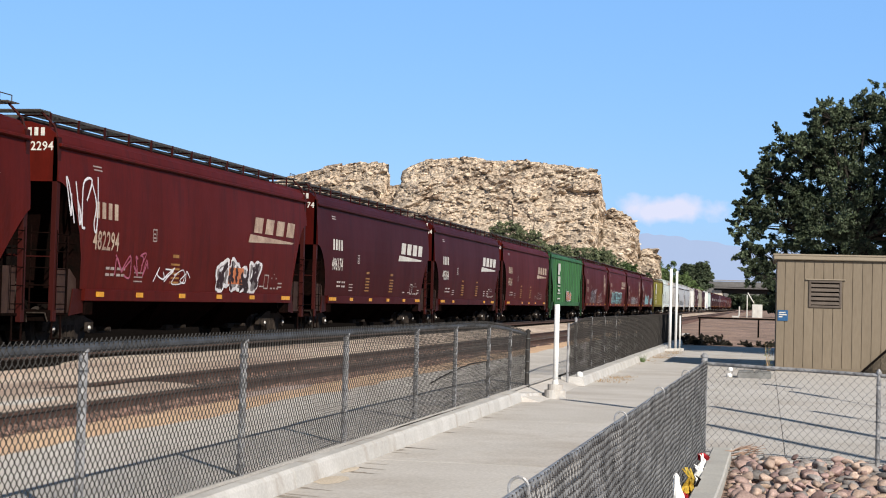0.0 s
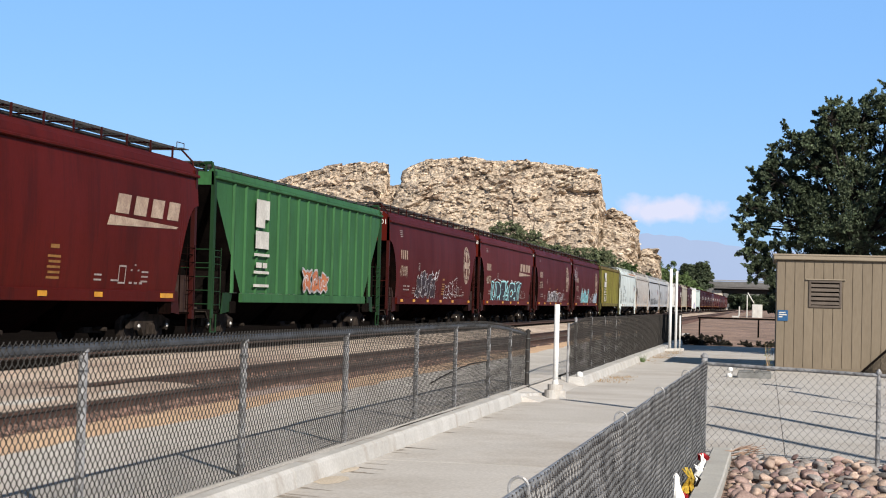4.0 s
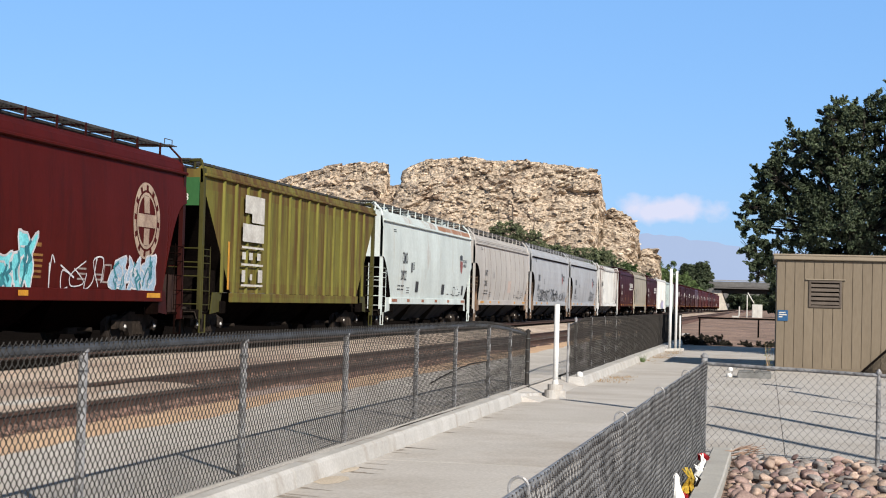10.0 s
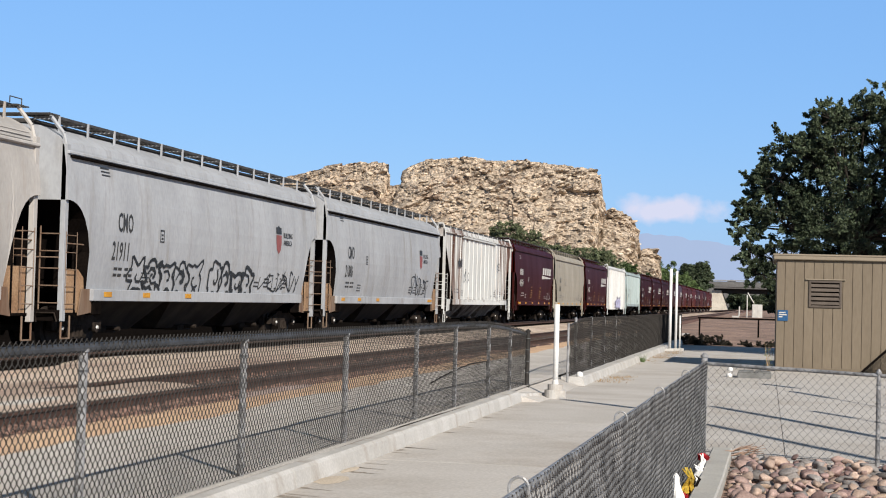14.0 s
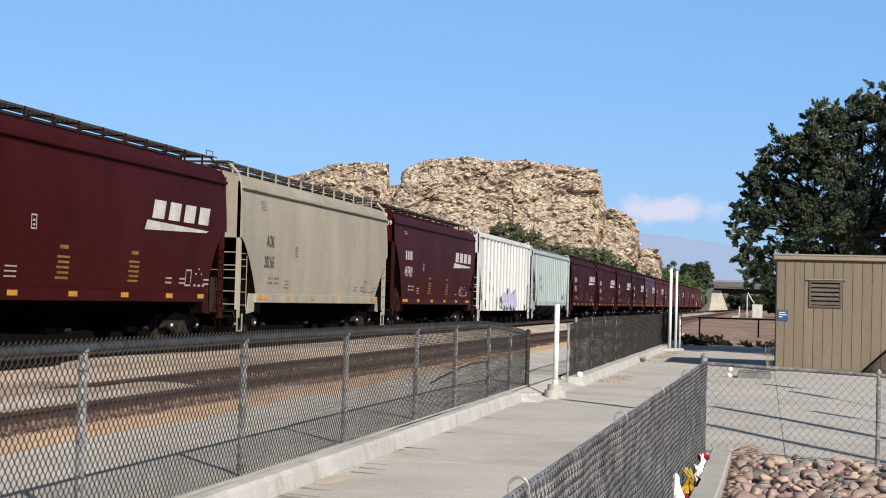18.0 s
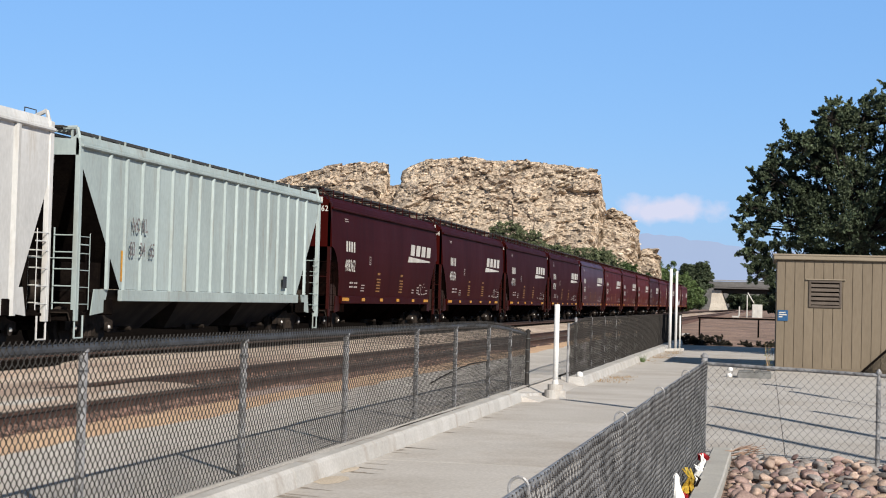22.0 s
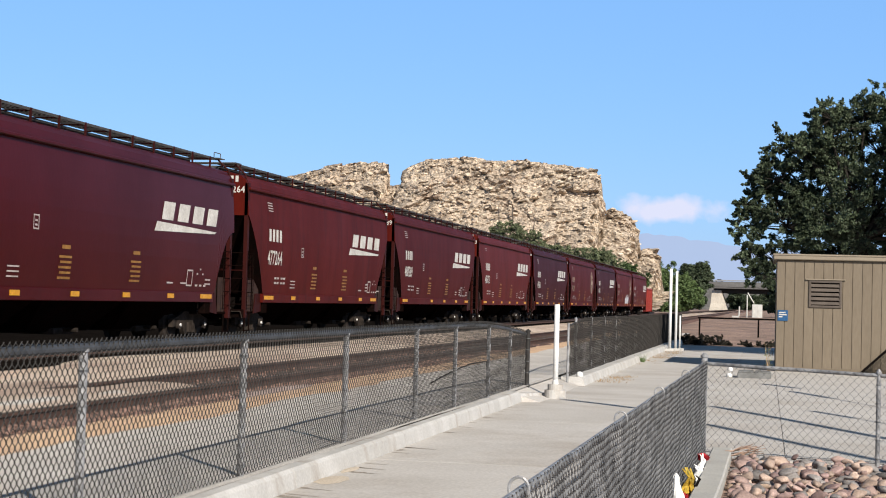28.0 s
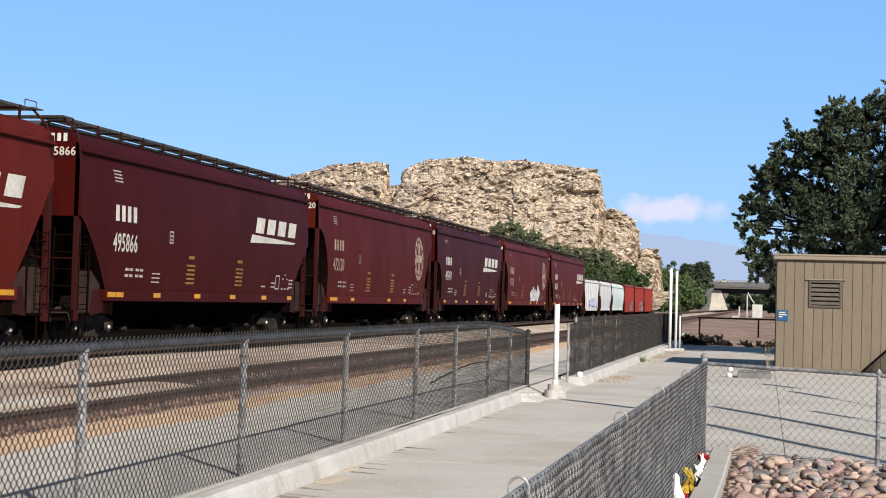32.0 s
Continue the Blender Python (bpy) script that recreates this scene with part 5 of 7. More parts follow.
couple(c, 19, "off-white ribbed deep-sided hopper car with lilac graffiti")
c = hopper_car("ribbed", SPAN[20], MINT_C, MINT_C, GRATE_D, CHUTE, 17)
pl = placer("ribbed", 0.094)
part("owner_letters", text_flat("NO KL", 0.46, 0.66, pl, 2.75, 2.66), SPRAY_G, c, "grey initials")
for k, two in enumerate(("83", "34", "65")):
    number(c, two, 2.65 + 0.58 * k, 2.1, 0.46, 0.66, pl, SPRAY_G)
bars(c, "data_panel", DECAL_K, [(14.2, 14.6, 1.5, 1.85)], pl, "small dark panel")
bars(c, "yellow_stripe", DECAL_Y, [(2.35, 2.45, 1.5, 2.2)], placer("ribbed", 0.012), "orange vertical stripe")
number(c, "465", 0.55, 3.95, 0.26, 0.95, pe, DECAL_K)
couple(c, 20, "pale grey-green ribbed covered hopper car with grey number")

for i, paint, digits, kw in ((21, RED_DEEP, "498362", dict(kind="waist")), (22, RED_DEEP, "495654", {}), (23, RED_DEEP, "477911", {}), (24, RED_DEEP, "497865", dict(kind="waist")), (25, RED_GLOSS, "489776", dict(kind="waist")), (26, RED, "477264", dict(kind="slant")),
                             (27, RED, "488289", dict(kind="slant")), (28, RED_FADE, "486713", dict(kind="slant")), (29, RED_DARK, "495866", {}), (30, RED, "472120", dict(mark="cross", letter=DECAL_T, kind="curved")), (31, RED_DARK, "495410", dict(kind="waist")),
                             (32, RED_FADE, "473318", dict(mark="cross", letter=DECAL_T, kind="curved")), (33, RED_FADE, "486042", {})):
    c, pl = plain_red(i, paint, digits, "glossy maroon covered hopper car with white slanted mark" if i == 25 else (RED_LABEL if "mark" not in kw else "oxide-red covered hopper car with round cross emblem"), **kw)
    if i == 32:
        graffiti(c, 10, 13.5, 1.2, 2.2, 3, SPRAY_W, SPRAY_W, pl, 321, 0.05, 0.4, "white graffiti patch")

# ---- cars standing on the siding ----
def parked(kind, y, L, paint, label, **k):
    car = hopper_car(kind, L, paint, **k)
    car.location = (FAR_X, y, RAIL - DROP)
    return tagged(car, label, "freight car", "cars parked on the siding")


parked("round", 158.0, 16.0, CREAM_C, "off-white round-sided hopper car on the siding", hop_mat=GRIME_SHADE)
c = parked("ribbed", 175.3, 15.6, CREAM_C, "white hopper car with lilac graffiti on the siding", hop_mat=GRIME_SHADE, ribs=8)
graffiti(c, 5, 12, 1.4, 2.6, 5, SPRAY_P, SPRAY_P, placer("ribbed", 0.094), 401, 0.06)
parked("smooth", 192.2, 13.6, CREAM_C, "white covered hopper car on the siding", hop_mat=GRIME_SHADE)
parked("round", 207.0, 17.5, WHITE_C, "pale mint round-sided hopper car on the siding", hop_mat=GRIME_SHADE)
for y, L, m, lab in ((225.8, 17.0, BRIGHT_RED, "red box-bodied hopper car with white graffiti on the siding"), (244.0, 18.0, BRIGHT_RED, "red box-bodied hopper car with white graffiti on the siding"), (263.2, 19.0, BRIGHT_RED, "bright red box-bodied hopper car on the siding")):
    c = parked("deep", y, L, m, lab, hop_mat=GRIME_SHADE, ribs=9)
    if y < 260:
        graffiti(c, 8, L - 3, 0.9, 2.4, 4, None, SPRAY_W, placer("deep", 0.11), int(y), 0.16)

# ---- loose ballast along the near rail ----
rng = random.Random(52)
chips = [(0.9, 0, 0), (-0.8, 0.3, 0), (0.1, 0.9, 0.1), (0, -0.9, 0), (0.1, 0.1, 0.7), (0, 0, -0.6)]
chip_f = [(0, 2, 4), (2, 1, 4), (1, 3, 4), (3, 0, 4), (2, 0, 5), (1, 2, 5), (3, 1, 5), (0, 3, 5)]
g = Geo()
for _ in range(5200):
    y = 11 + 34 * rng.random() ** 1.4
    x = rng.choice((rng.uniform(-7.68, -7.16), rng.uniform(-7.68, -7.16), rng.uniform(-9.6, -7.72)))
    if x < -7.7 and y < 22:
        continue
    z = 0.24 if x < -7.35 else 0.24 - (x + 7.35) * 0.42
    m = Euler((rng.uniform(0, 6), rng.uniform(0, 6), rng.uniform(0, 6))).to_matrix() * rng.uniform(0.018, 0.045)
    g.add([tuple(m @ (Vector(v) * rng.uniform(0.8, 1.2)) + Vector((x, y, z + 0.01))) for v in chips], chip_f)
tagged(part("loose_ballast", g, surface("brown_ballast_stones", (0.20, 0.125, 0.10), (0.11, 0.068, 0.056), 0.9, 0, 3, 30, 0.2, 0.2, vary=0.5, islands=True)), "loose brown ballast stones along the near rail", "ballast", "", "stuff")
# thin dark line, drawn as a curved tube on the service road
road_line = thing("dark_curve", "thin dark curved line across the service road", "cable")
part("cable", Geo().path([(-5.82, 27.2, 0.20), (-6.1, 29.6, 0.21), (-6.32, 31.7, 0.21), (-6.55, 33.8, 0.21), (-6.72, 35.7, 0.21), (-6.67, 38.0, 0.20)], 0.012, 6), GRIME_SHADE, road_line)

# ---- walkway, kerbs ----
def slab(name, x0, x1, y0, y1, top, mat, label, cat):
    return setting(name, Geo().box(x0, x1, y0, y1, -0.4, top, 0.01), mat, label, cat)


walk_top = tagged(new("walkway"), "pale concrete walkway in long poured slabs", "walkway", "", "structure")
for y0, y1 in ((-12, 4.2), (4.2, 10.0), (10.0, 16.0), (16.0, 22.0), (22.0, 28.0), (28.0, 34.0), (34.0, 40.0), (40.0, 46.0), (46.0, 52.0), (52.0, 58.0), (58.0, 68.0)):
    part("slab", Geo().box(-4.02 if y0 < 28 or y0 > 30 else -6.3, -0.86, y0 + 0.003, y1 - 0.003, -0.35, 0.0, 0.003), CONCRETE, walk_top)
part("joint_bed", Geo().box(-4.0, -0.7, -12, 68, -0.34, -0.02), CONCRETE, walk_top)
plaza = tagged(new("plaza"), "broad pale concrete paving between fence and hut", "paving", "", "structure")
for x0, x1 in ((-0.86, 0.24), (0.24, 4.4), (4.4, 14)):
    for y0, y1 in ((17.9, 36.0), (36.0, 43.0), (43.0, 56), (56, 68)):
        part("slab", Geo().box(x0 + 0.004, x1 - 0.004, y0 + 0.004, y1 - 0.004, -0.3, 0.0, 0.003), CONCRETE, plaza)
part("joint_bed", Geo().box(-0.8, 13.9, 17.95, 67.9, -0.29, -0.02), CONCRETE, plaza)

kerb = tagged(new("kerb"), "worn whitish concrete kerb under the fence", "kerb", "", "structure")
for i in range(11):
    y0 = -5 + 3.05 * i
    y1 = min(26.2, y0 + 3.05)
    if y0 < 26:
        part("kerb_block", Geo().loft([[(-4.02, y + e, -0.2), (-4.02, y + e, 0.0), (-4.05, y + e, 0.14), (-4.08, y + e, 0.172), (-4.20, y + e, 0.172), (-4.20, y + e, -0.2)] for y, e in ((y0, 0.004), (y1, -0.004))]), KERB_M, kerb)
part("kerb_end", Geo().loft([[(-4.02, 26.2, -0.2), (-4.02, 26.2, 0.02), (-4.05, 26.2, 0.14), (-4.20, 26.2, 0.16), (-4.20, 26.2, -0.2)], [(-3.7, 28.4, -0.2), (-3.7, 28.4, 0.0), (-3.75, 28.4, 0.05), (-3.95, 28.4, 0.05), (-3.95, 28.4, -0.2)]]), KERB_M, kerb)
setting("apron", Geo().loft([[(-3.72, y, -0.2), (-3.72, y, 0.004), (-4.35, y, 0.185), (-5.2, y, 0.19), (-5.2, y, -0.2)] for y in (26.21, 32.4)]), CONCRETE, "sloping concrete apron through the fence gap", "apron")
kerb2 = tagged(new("kerb_far"), "worn concrete kerb under the dark fence", "kerb", "", "structure")
for i in range(14):
    y0 = 32.0 + 3.05 * i
    part("kerb_block", Geo().loft([[(-3.62, y + e, -0.2), (-3.62, y + e, 0.0), (-3.66, y + e, 0.15), (-3.70, y + e, 0.18), (-4.12, y + e, 0.18), (-4.12, y + e, -0.2)] for y, e in ((y0, 0.004), (y0 + 3.05, -0.004))]), KERB_M, kerb2)

setting("edging", Geo().box(-6.96, -6.90, -20, 60, 0.05, 0.205, 0.004), GRIME_SHADE, "thin dark edging strip along the service road", "edging")
SAND_M = surface("pale_tan_sand", (0.50, 0.43, 0.345), (0.45, 0.385, 0.31), 0.95, 0.0, 3.0, 40.0, 0.15, 0.3, 0.01)
g = Geo()
for cx, cy, rx, ry, hz in ((-3.90, 14.0, 0.13, 0.36, 0.012), (-3.97, 14.9, 0.06, 0.30, 0.010)):
    rim = [(cx + rx * (1 + 0.3 * noise.noise((a * 2, cy, 1))) * math.cos(a), cy + ry * (1 + 0.35 * noise.noise((a * 2, cy, 2))) * math.sin(a)) for a in spread(0, 2 * math.pi, 28)[:-1]]
    g.loft([[(cx + (x - cx) * k, cy + (y - cy) * k, 0.002 + hz * (1 - k * k)) for x, y in rim] for k in (1.0, 0.7, 0.4, 0.12)])
tagged(part("sand_spill", g, SAND_M), "tan sand spilled on the walkway by the kerb", "sand", "", "stuff")

# ---- chain-link fences ----
def chain_mesh(length, zlo, zhi, at, pitch=0.075, r=0.0039):
    """Zigzag wires of a chain-link fabric, each hooked into its neighbours; at(s, z) gives the place along the line, zlo and zhi its edges at s."""
    V, F = [], []
    half = pitch / 2
    m = max(2, int((max(zhi(length * k / 8) - zlo(length * k / 8) for k in range(9))) / (pitch * 0.54)))
    off = ((1.0, 0.0), (-0.5, 0.87), (-0.5, -0.87))
    for i in range(int(length / half)):
        s0 = i * half
        lo, hi = zlo(s0), zhi(s0)
        base = len(V)
        for k in range(m + 1):
            z = lo + (hi - lo) * k / m
            up = (k + i) % 2
            s = s0 + (half * 1.06 if up else -half * 0.06)
            x, y, z2 = at(s, z)
            tw = 0.003 if up else -0.003
            V.extend((x + a * r + tw, y + b * r, z2) for a, b in off)
        for k in range(m):
            for j in range(3):
                a, b = base + k * 3 + j, base + k * 3 + (j + 1) % 3
                F.append((a, b, b + 3, a + 3))
    g = Geo()
    g.v, g.f = V, F
    return g


def post_piece(parent, x, y, z0, z1, r, mat, cap=True):
    g = Geo().tube((x, y, z0), (x, y, z1), r, 12)
    p = part("post", g, mat, parent, "", False)
    if cap:
        part("post_cap", Geo().tube((x, y, z1), (x, y, z1 + 0.02), r * 1.25, 12).tube((x, y, z1 + 0.02), (x, y, z1 + 0.05), r * 1.1, 10, 0.01), mat, p)
        tg = Geo().tube((0, 0, -0.006), (0, 0, 0.006), r * 1.18, 12).mesh("tie_wire", WIRE)
        for z in spread(z0 + 0.15, z1 - 0.12, 4):
            shared(p, "tie_wire", tg, pose(x, y, z))
    return p


GALV_D = surface("dull_galvanised_rail", (0.065, 0.068, 0.075), (0.035, 0.037, 0.041), 0.5, 0.2, 6.0, 60.0, 0.2, 0.1, 0.004)
f1 = thing("chain_link_fence", "galvanised chain-link fence on the kerb beside the tracks", "fence")
F1X = -4.28
f1_top = lambda y: 1.37 if y < 21.5 else 1.37 - 0.004 * (y - 21.5) - 0.022 * max(0, y - 23.5) ** 1.5 * 0.9
fy = (-3.0, 0.1, 3.2, 6.3, 9.35, 12.5, 15.75, 19.1, 21.6, 24.3, 26.4)
for y in fy:
    post_piece(f1, F1X, y, 0.12, f1_top(y) - 0.07, 0.030, GALV, True)
post_piece(f1, F1X + 0.05, 28.1, 0.05, f1_top(28.1), 0.042, WIRE_D)
rail_stops = spread(-3, 21.6, 4) + [22.8, 24.3, 25.4, 26.4, 27.3, 28.1]
for a, b in zip(rail_stops[:-1], rail_stops[1:]):
    part("top_rail", Geo().tube((F1X, a, f1_top(a) - 0.045), (F1X, b, f1_top(b) - 0.045), 0.033, 10), GALV_D, f1)
part("chain_link_mesh", chain_mesh(31.0, lambda s: 0.19, lambda s: f1_top(s - 3) + 0.018, lambda s, z: (F1X + 0.028 + (0.010 * math.sin(z * 24 + 0.9 * math.sin(s * 1.7)) if s > 27 else 0.004 * math.sin(s * 3)), s - 3, z)), WIRE_L, f1)

f2 = thing("chain_link_fence", "long dark chain-link fence with dense mesh beside the tracks", "fence")
F2X = -3.95
f2_top = lambda y: 1.30 if y < 32.6 else 1.36 - 0.0015 * (y - 33)
post_piece(f2, F2X, 31.75, 0.0, 1.28, 0.024, GALV, False)
for i in range(15):
    y = 33.0 + 2.95 * i
    post_piece(f2, F2X, y, 0.1, f2_top(y) - 0.02, 0.030, GALV if i < 4 else WIRE_D)
part("top_rail", Geo().tube((F2X, 31.75, 1.22), (F2X, 34.2, f2_top(34) - 0.03), 0.021, 8), WIRE_D, f2)
part("top_rail", Geo().tube((F2X, 34.2, f2_top(34) - 0.03), (F2X, 75, f2_top(75) - 0.03), 0.021, 8), WIRE_D, f2)
part("chain_link_mesh", chain_mesh(43.0, lambda s: 0.19, lambda s: 1.23 + 0.055 * s if s < 2.4 else f2_top(31.8 + s) + 0.02, lambda s, z: (F2X + 0.028 + 0.006 * math.sin(z * 19 + 2.2 * math.sin(s * 0.9)) + 0.004 * math.sin(s * 2.3), 31.8 + s, z), 0.075, 0.0036), WIRE_D, f2)

f3 = thing("chain_link_fence", "low galvanised chain-link fence along the walkway", "fence")
f3x = lambda y: -0.80 + (y - 4.5) * 0.0098
for y in (1.6, 4.6, 7.7, 10.8, 14.3, 17.72):
    post_piece(f3, f3x(y) - (0.03 if y < 17 else 0), y, -0.02, 1.03 if y < 17 else 1.13, 0.022 if y < 17 else 0.036, GALV, y > 17)
g = Geo().tube((f3x(-1), -1, 1.06), (f3x(17.72), 17.72, 1.06), 0.021, 10)
part("top_rail", g, GALV, f3)
part("chain_link_mesh", chain_mesh(18.4, lambda s: 0.03, lambda s: 1.095, lambda s, z: (f3x(s - 0.7) + 0.026 + 0.006 * math.sin(z * 13 + 1.5 * math.sin(s * 2.1)) + 0.004 * math.sin(s * 7.3 + z * 5), s - 0.7, z), 0.075, 0.0036), WIRE, f3)
for y in (5.15, 8.5, 11.2, 14.3):
    ring = [(f3x(y) + 0.034 * math.cos(t), y, 1.075 + 0.042 * math.sin(t)) for t in spread(-0.4, math.pi + 0.4, 10)]
    part("rail_band", Geo().path(ring, 0.006, 6), GALV, f3)

f4 = thing("chain_link_fence", "low galvanised chain-link fence across the paving", "fence")
F4Y = 17.72
f4y = lambda x: F4Y - 0.275 * (x + 0.67)
f4z = lambda x: 1.06 - 0.026 * (x + 0.67)
for x in (1.18, 4.2, 7.2):
    post_piece(f4, x, f4y(x), -0.02, f4z(x) + 0.02, 0.024, GALV)
part("top_rail", Geo().tube((-0.67, F4Y, 1.06), (9, f4y(9), f4z(9)), 0.021, 10), GALV, f4)
part("chain_link_mesh", chain_mesh(9.6, lambda s: 0.06, lambda s: f4z(s - 0.66) + 0.02, lambda s, z: (-0.66 + s, f4y(s - 0.66) - 0.026, z), 0.086, 0.0026), WIRE, f4)
part("bottom_wire", Geo().tube((-0.67, F4Y, 0.08), (9, f4y(9), 0.08), 0.004, 6), WIRE, f4)

# ---- posts and hut ----
def white_post(x, y, h, r, label, base=0.19):
    t = thing("white_post", label, "post")
    part("pole", Geo().tube((x, y, 0.1), (x, y, h), r, 20), WHITE_PAINT, t, "", True)
    if base:
        part("footing", Geo().tube((x, y, -0.02), (x, y, 0.15), base, 20).tube((x, y, 0.15), (x, y, 0.25), base * 0.72, 20), KERB_M, t, "round concrete footing")
        part("collar", Geo().tube((x, y, 0.25), (x, y, 0.33), r * 1.25, 20, r), WHITE_PAINT, t)
    else:
        part("base_plate", Geo().box(x - 0.16, x + 0.16, y - 0.16, y + 0.16, -0.01, 0.1, 0.02), KERB_M, t)
    return t


white_post(-3.63, 27.5, 1.66, 0.046, "short white steel post in a round concrete footing")
white_post(-3.48, 58.2, 3.05, 0.055, "tall white steel post beside the fence end", 0)
white_post(-3.30, 58.8, 2.98, 0.046, "tall white steel post beside the fence end", 0)

white_post(-3.17, 59.2, 1.32, 0.03, "short thin white post beside the tall ones", 0)
hut = thing("equipment_hut", "khaki board-sided flat-roofed equipment hut on the paving", "hut")
HX, HY, HW, HD, HH = 0.27, 43.2, 5.6, 4.4, 3.02
part("wall", Geo().box(HX, HX + HW, HY, HY + HD, 0.0, HH, 0.01), HUT_M, hut)
bw = 0.2525
bme = Geo().box(0.006, bw - 0.006, -0.022, 0.0, 0.03, HH - 0.02, 0.005).mesh("board", HUT_M)
for k in range(int(HW / bw)):
    x = HX + 0.20 + k * bw
    if x + bw < HX + HW:
        shared(hut, "board", bme, pose(x, HY, 0))
part("corner_board", Geo().box(HX - 0.012, HX + 0.195, HY - 0.03, HY + 0.1, 0.02, HH - 0.02, 0.005), HUT_M, hut)
sme = Geo().box(-0.022, 0.0, 0.006, bw - 0.006, 0.03, HH - 0.02, 0.005).mesh("board", HUT_M)
for k in range(int((HD - 0.2) / bw)):
    shared(hut, "board", sme, pose(HX, HY + 0.15 + k * bw, 0))
part("roof", Geo().box(HX - 0.11, HX + HW + 0.11, HY - 0.13, HY + HD + 0.13, HH - 0.01, HH + 0.13, 0.02), HUT_TRIM, hut)
part("roof_cap", Geo().box(HX - 0.13, HX + HW + 0.13, HY - 0.15, HY + HD + 0.15, HH + 0.10, HH + 0.15, 0.012), HUT_TRIM, hut)
lv = part("louvre", Geo().box(1.10, 1.16, HY - 0.06, HY, 1.74, 2.47, 0.006).box(1.90, 1.96, HY - 0.06, HY, 1.74, 2.47, 0.006).box(1.16, 1.90, HY - 0.06, HY, 1.74, 1.80, 0.006).box(1.16, 1.90, HY - 0.06, HY, 2.41, 2.47, 0.006), LOUVRE_M, hut, "dark brown louvred vent")
part("louvre_back", Geo().box(1.15, 1.91, HY - 0.026, HY - 0.0225, 1.78, 2.43), GRIME_SHADE, lv)
part("drip_ledge", Geo().box(1.02, 2.06, HY - 0.08, HY - 0.02, 2.48, 2.51, 0.006), HUT_TRIM, lv)
for k in range(5):
    z = 1.82 + 0.118 * k
    part("slat", Geo().loft([[(x, HY - 0.055, z), (x, HY - 0.058, z + 0.012), (x, HY - 0.024, z + 0.085), (x, HY - 0.022, z + 0.073)] for x in (1.16, 1.90)]), LOUVRE_M, lv)
sg = part("sign", Geo().box(0.29, 0.56, HY - 0.050, HY - 0.032, 1.36, 1.65, 0.004), SIGN_B, hut, "small blue sign with white bars")
bars(sg, "sign_text", DECAL_W, [(0.32, 0.50, 1.57, 1.60), (0.32, 0.53, 1.51, 1.545), (0.32, 0.42, 1.455, 1.485)], lambda u, v: (u, HY - 0.053, v))
part("base_trim", Geo().box(HX - 0.02, HX + HW, HY - 0.045, HY - 0.02, 0.0, 0.12, 0.005), HUT_M, hut)
VAULT_M = surface("grey_weathered_concrete", (0.19, 0.19, 0.185), (0.125, 0.125, 0.12), 0.85, 0.0, 3.0, 40.0, 0.2, 0.2)
vault = thing("utility_vault", "low grey concrete utility box before the hut", "utility box")
part("body", Geo().box(-0.66, 0.14, 38.2, 39.2, -0.02, 0.13, 0.02), VAULT_M, vault)
part("lid", Geo().box(-0.64, -0.28, 38.22, 39.18, 0.13, 0.16, 0.01), VAULT_M, vault)
part("lid", Geo().box(-0.24, 0.12, 38.22, 39.18, 0.13, 0.16, 0.01), VAULT_M, vault)
for k, (x, y, z, r, lab, nm) in enumerate(((-0.86, 38.6, 0.03, 0.075, "white plastic drain vent on the paving", "drain_vent"), (-0.84, 38.6, 0.18, 0.070, "white plastic drain vent on the paving", "drain_vent"), (-3.75, 32.2, 0.215, 0.072, "round white lamp at the end of the kerb", "kerb_lamp"))):
    t = thing(nm, lab, "drain vent" if k < 2 else "lamp")
    part("shell", Geo().loft([[(x + r * c * math.cos(a), y + r * c * math.sin(a), z + r * h) for a in spread(0, 2 * math.pi, 14)[:-1]] for c, h in ((0.5, -0.8), (0.95, -0.45), (1.0, 0.1), (0.85, 0.55), (0.4, 0.9))]), WHITE_PAINT, t, "", True)
    part("foot", Geo().tube((x, y, -0.01), (x, y, z - r * 0.7), r * 0.4, 10), BORDER_M, t)
ramp = thing("ramp_railing", "dark sloping handrail with mesh beside the hut", "railing")
part("handrail", Geo().tube((2.5, 42.95, 0.05), (4.6, 42.95, 2.05), 0.03, 8), GRIME_SHADE, ramp)
part("post", Geo().tube((4.6, 42.95, 0), (4.6, 42.95, 2.05), 0.03, 8), GRIME_SHADE, ramp)
part("mesh_panel", chain_mesh(1.9, lambda s: 0.02, lambda s: 0.12 + s * 0.95, lambda s, z: (2.6 + s, 42.95, z), 0.09, 0.006), WIRE_D, ramp)

# ---- stones in the bed ----
border = tagged(part("border", Geo().loft([[(-0.59 + b, y, -0.1), (-0.59 + b, y, 0.13), (-0.575 + b, y, 0.145), (-0.385 + b, y, 0.145), (-0.37 + b, y, 0.13), (-0.37 + b, y, -0.1)] for y, b in ((9, -0.03), (12.0, -0.02), (13.4, 0.0), (14.6, 0.015), (16, 0.02), (17.6, 0.03))]), BORDER_M), "grey concrete border strip of the stone bed", "border", "", "structure")
bed_y = lambda x, y: 8 + (17.55 - 0.275 * (x + 0.67) - 8) * (y - 8) / 9.65
bed_soil = sheet(spread(-0.38, 7, 10), spread(8, 17.65, 12), lambda x, y: 0.02 + 0.03 * noise.noise((x, y, 7)))
bed_soil.v = [(x, bed_y(x, y), z) for x, y, z in bed_soil.v]
setting("bed_soil", bed_soil, DIRT_R, "reddish gravelly soil under the stones", "soil")
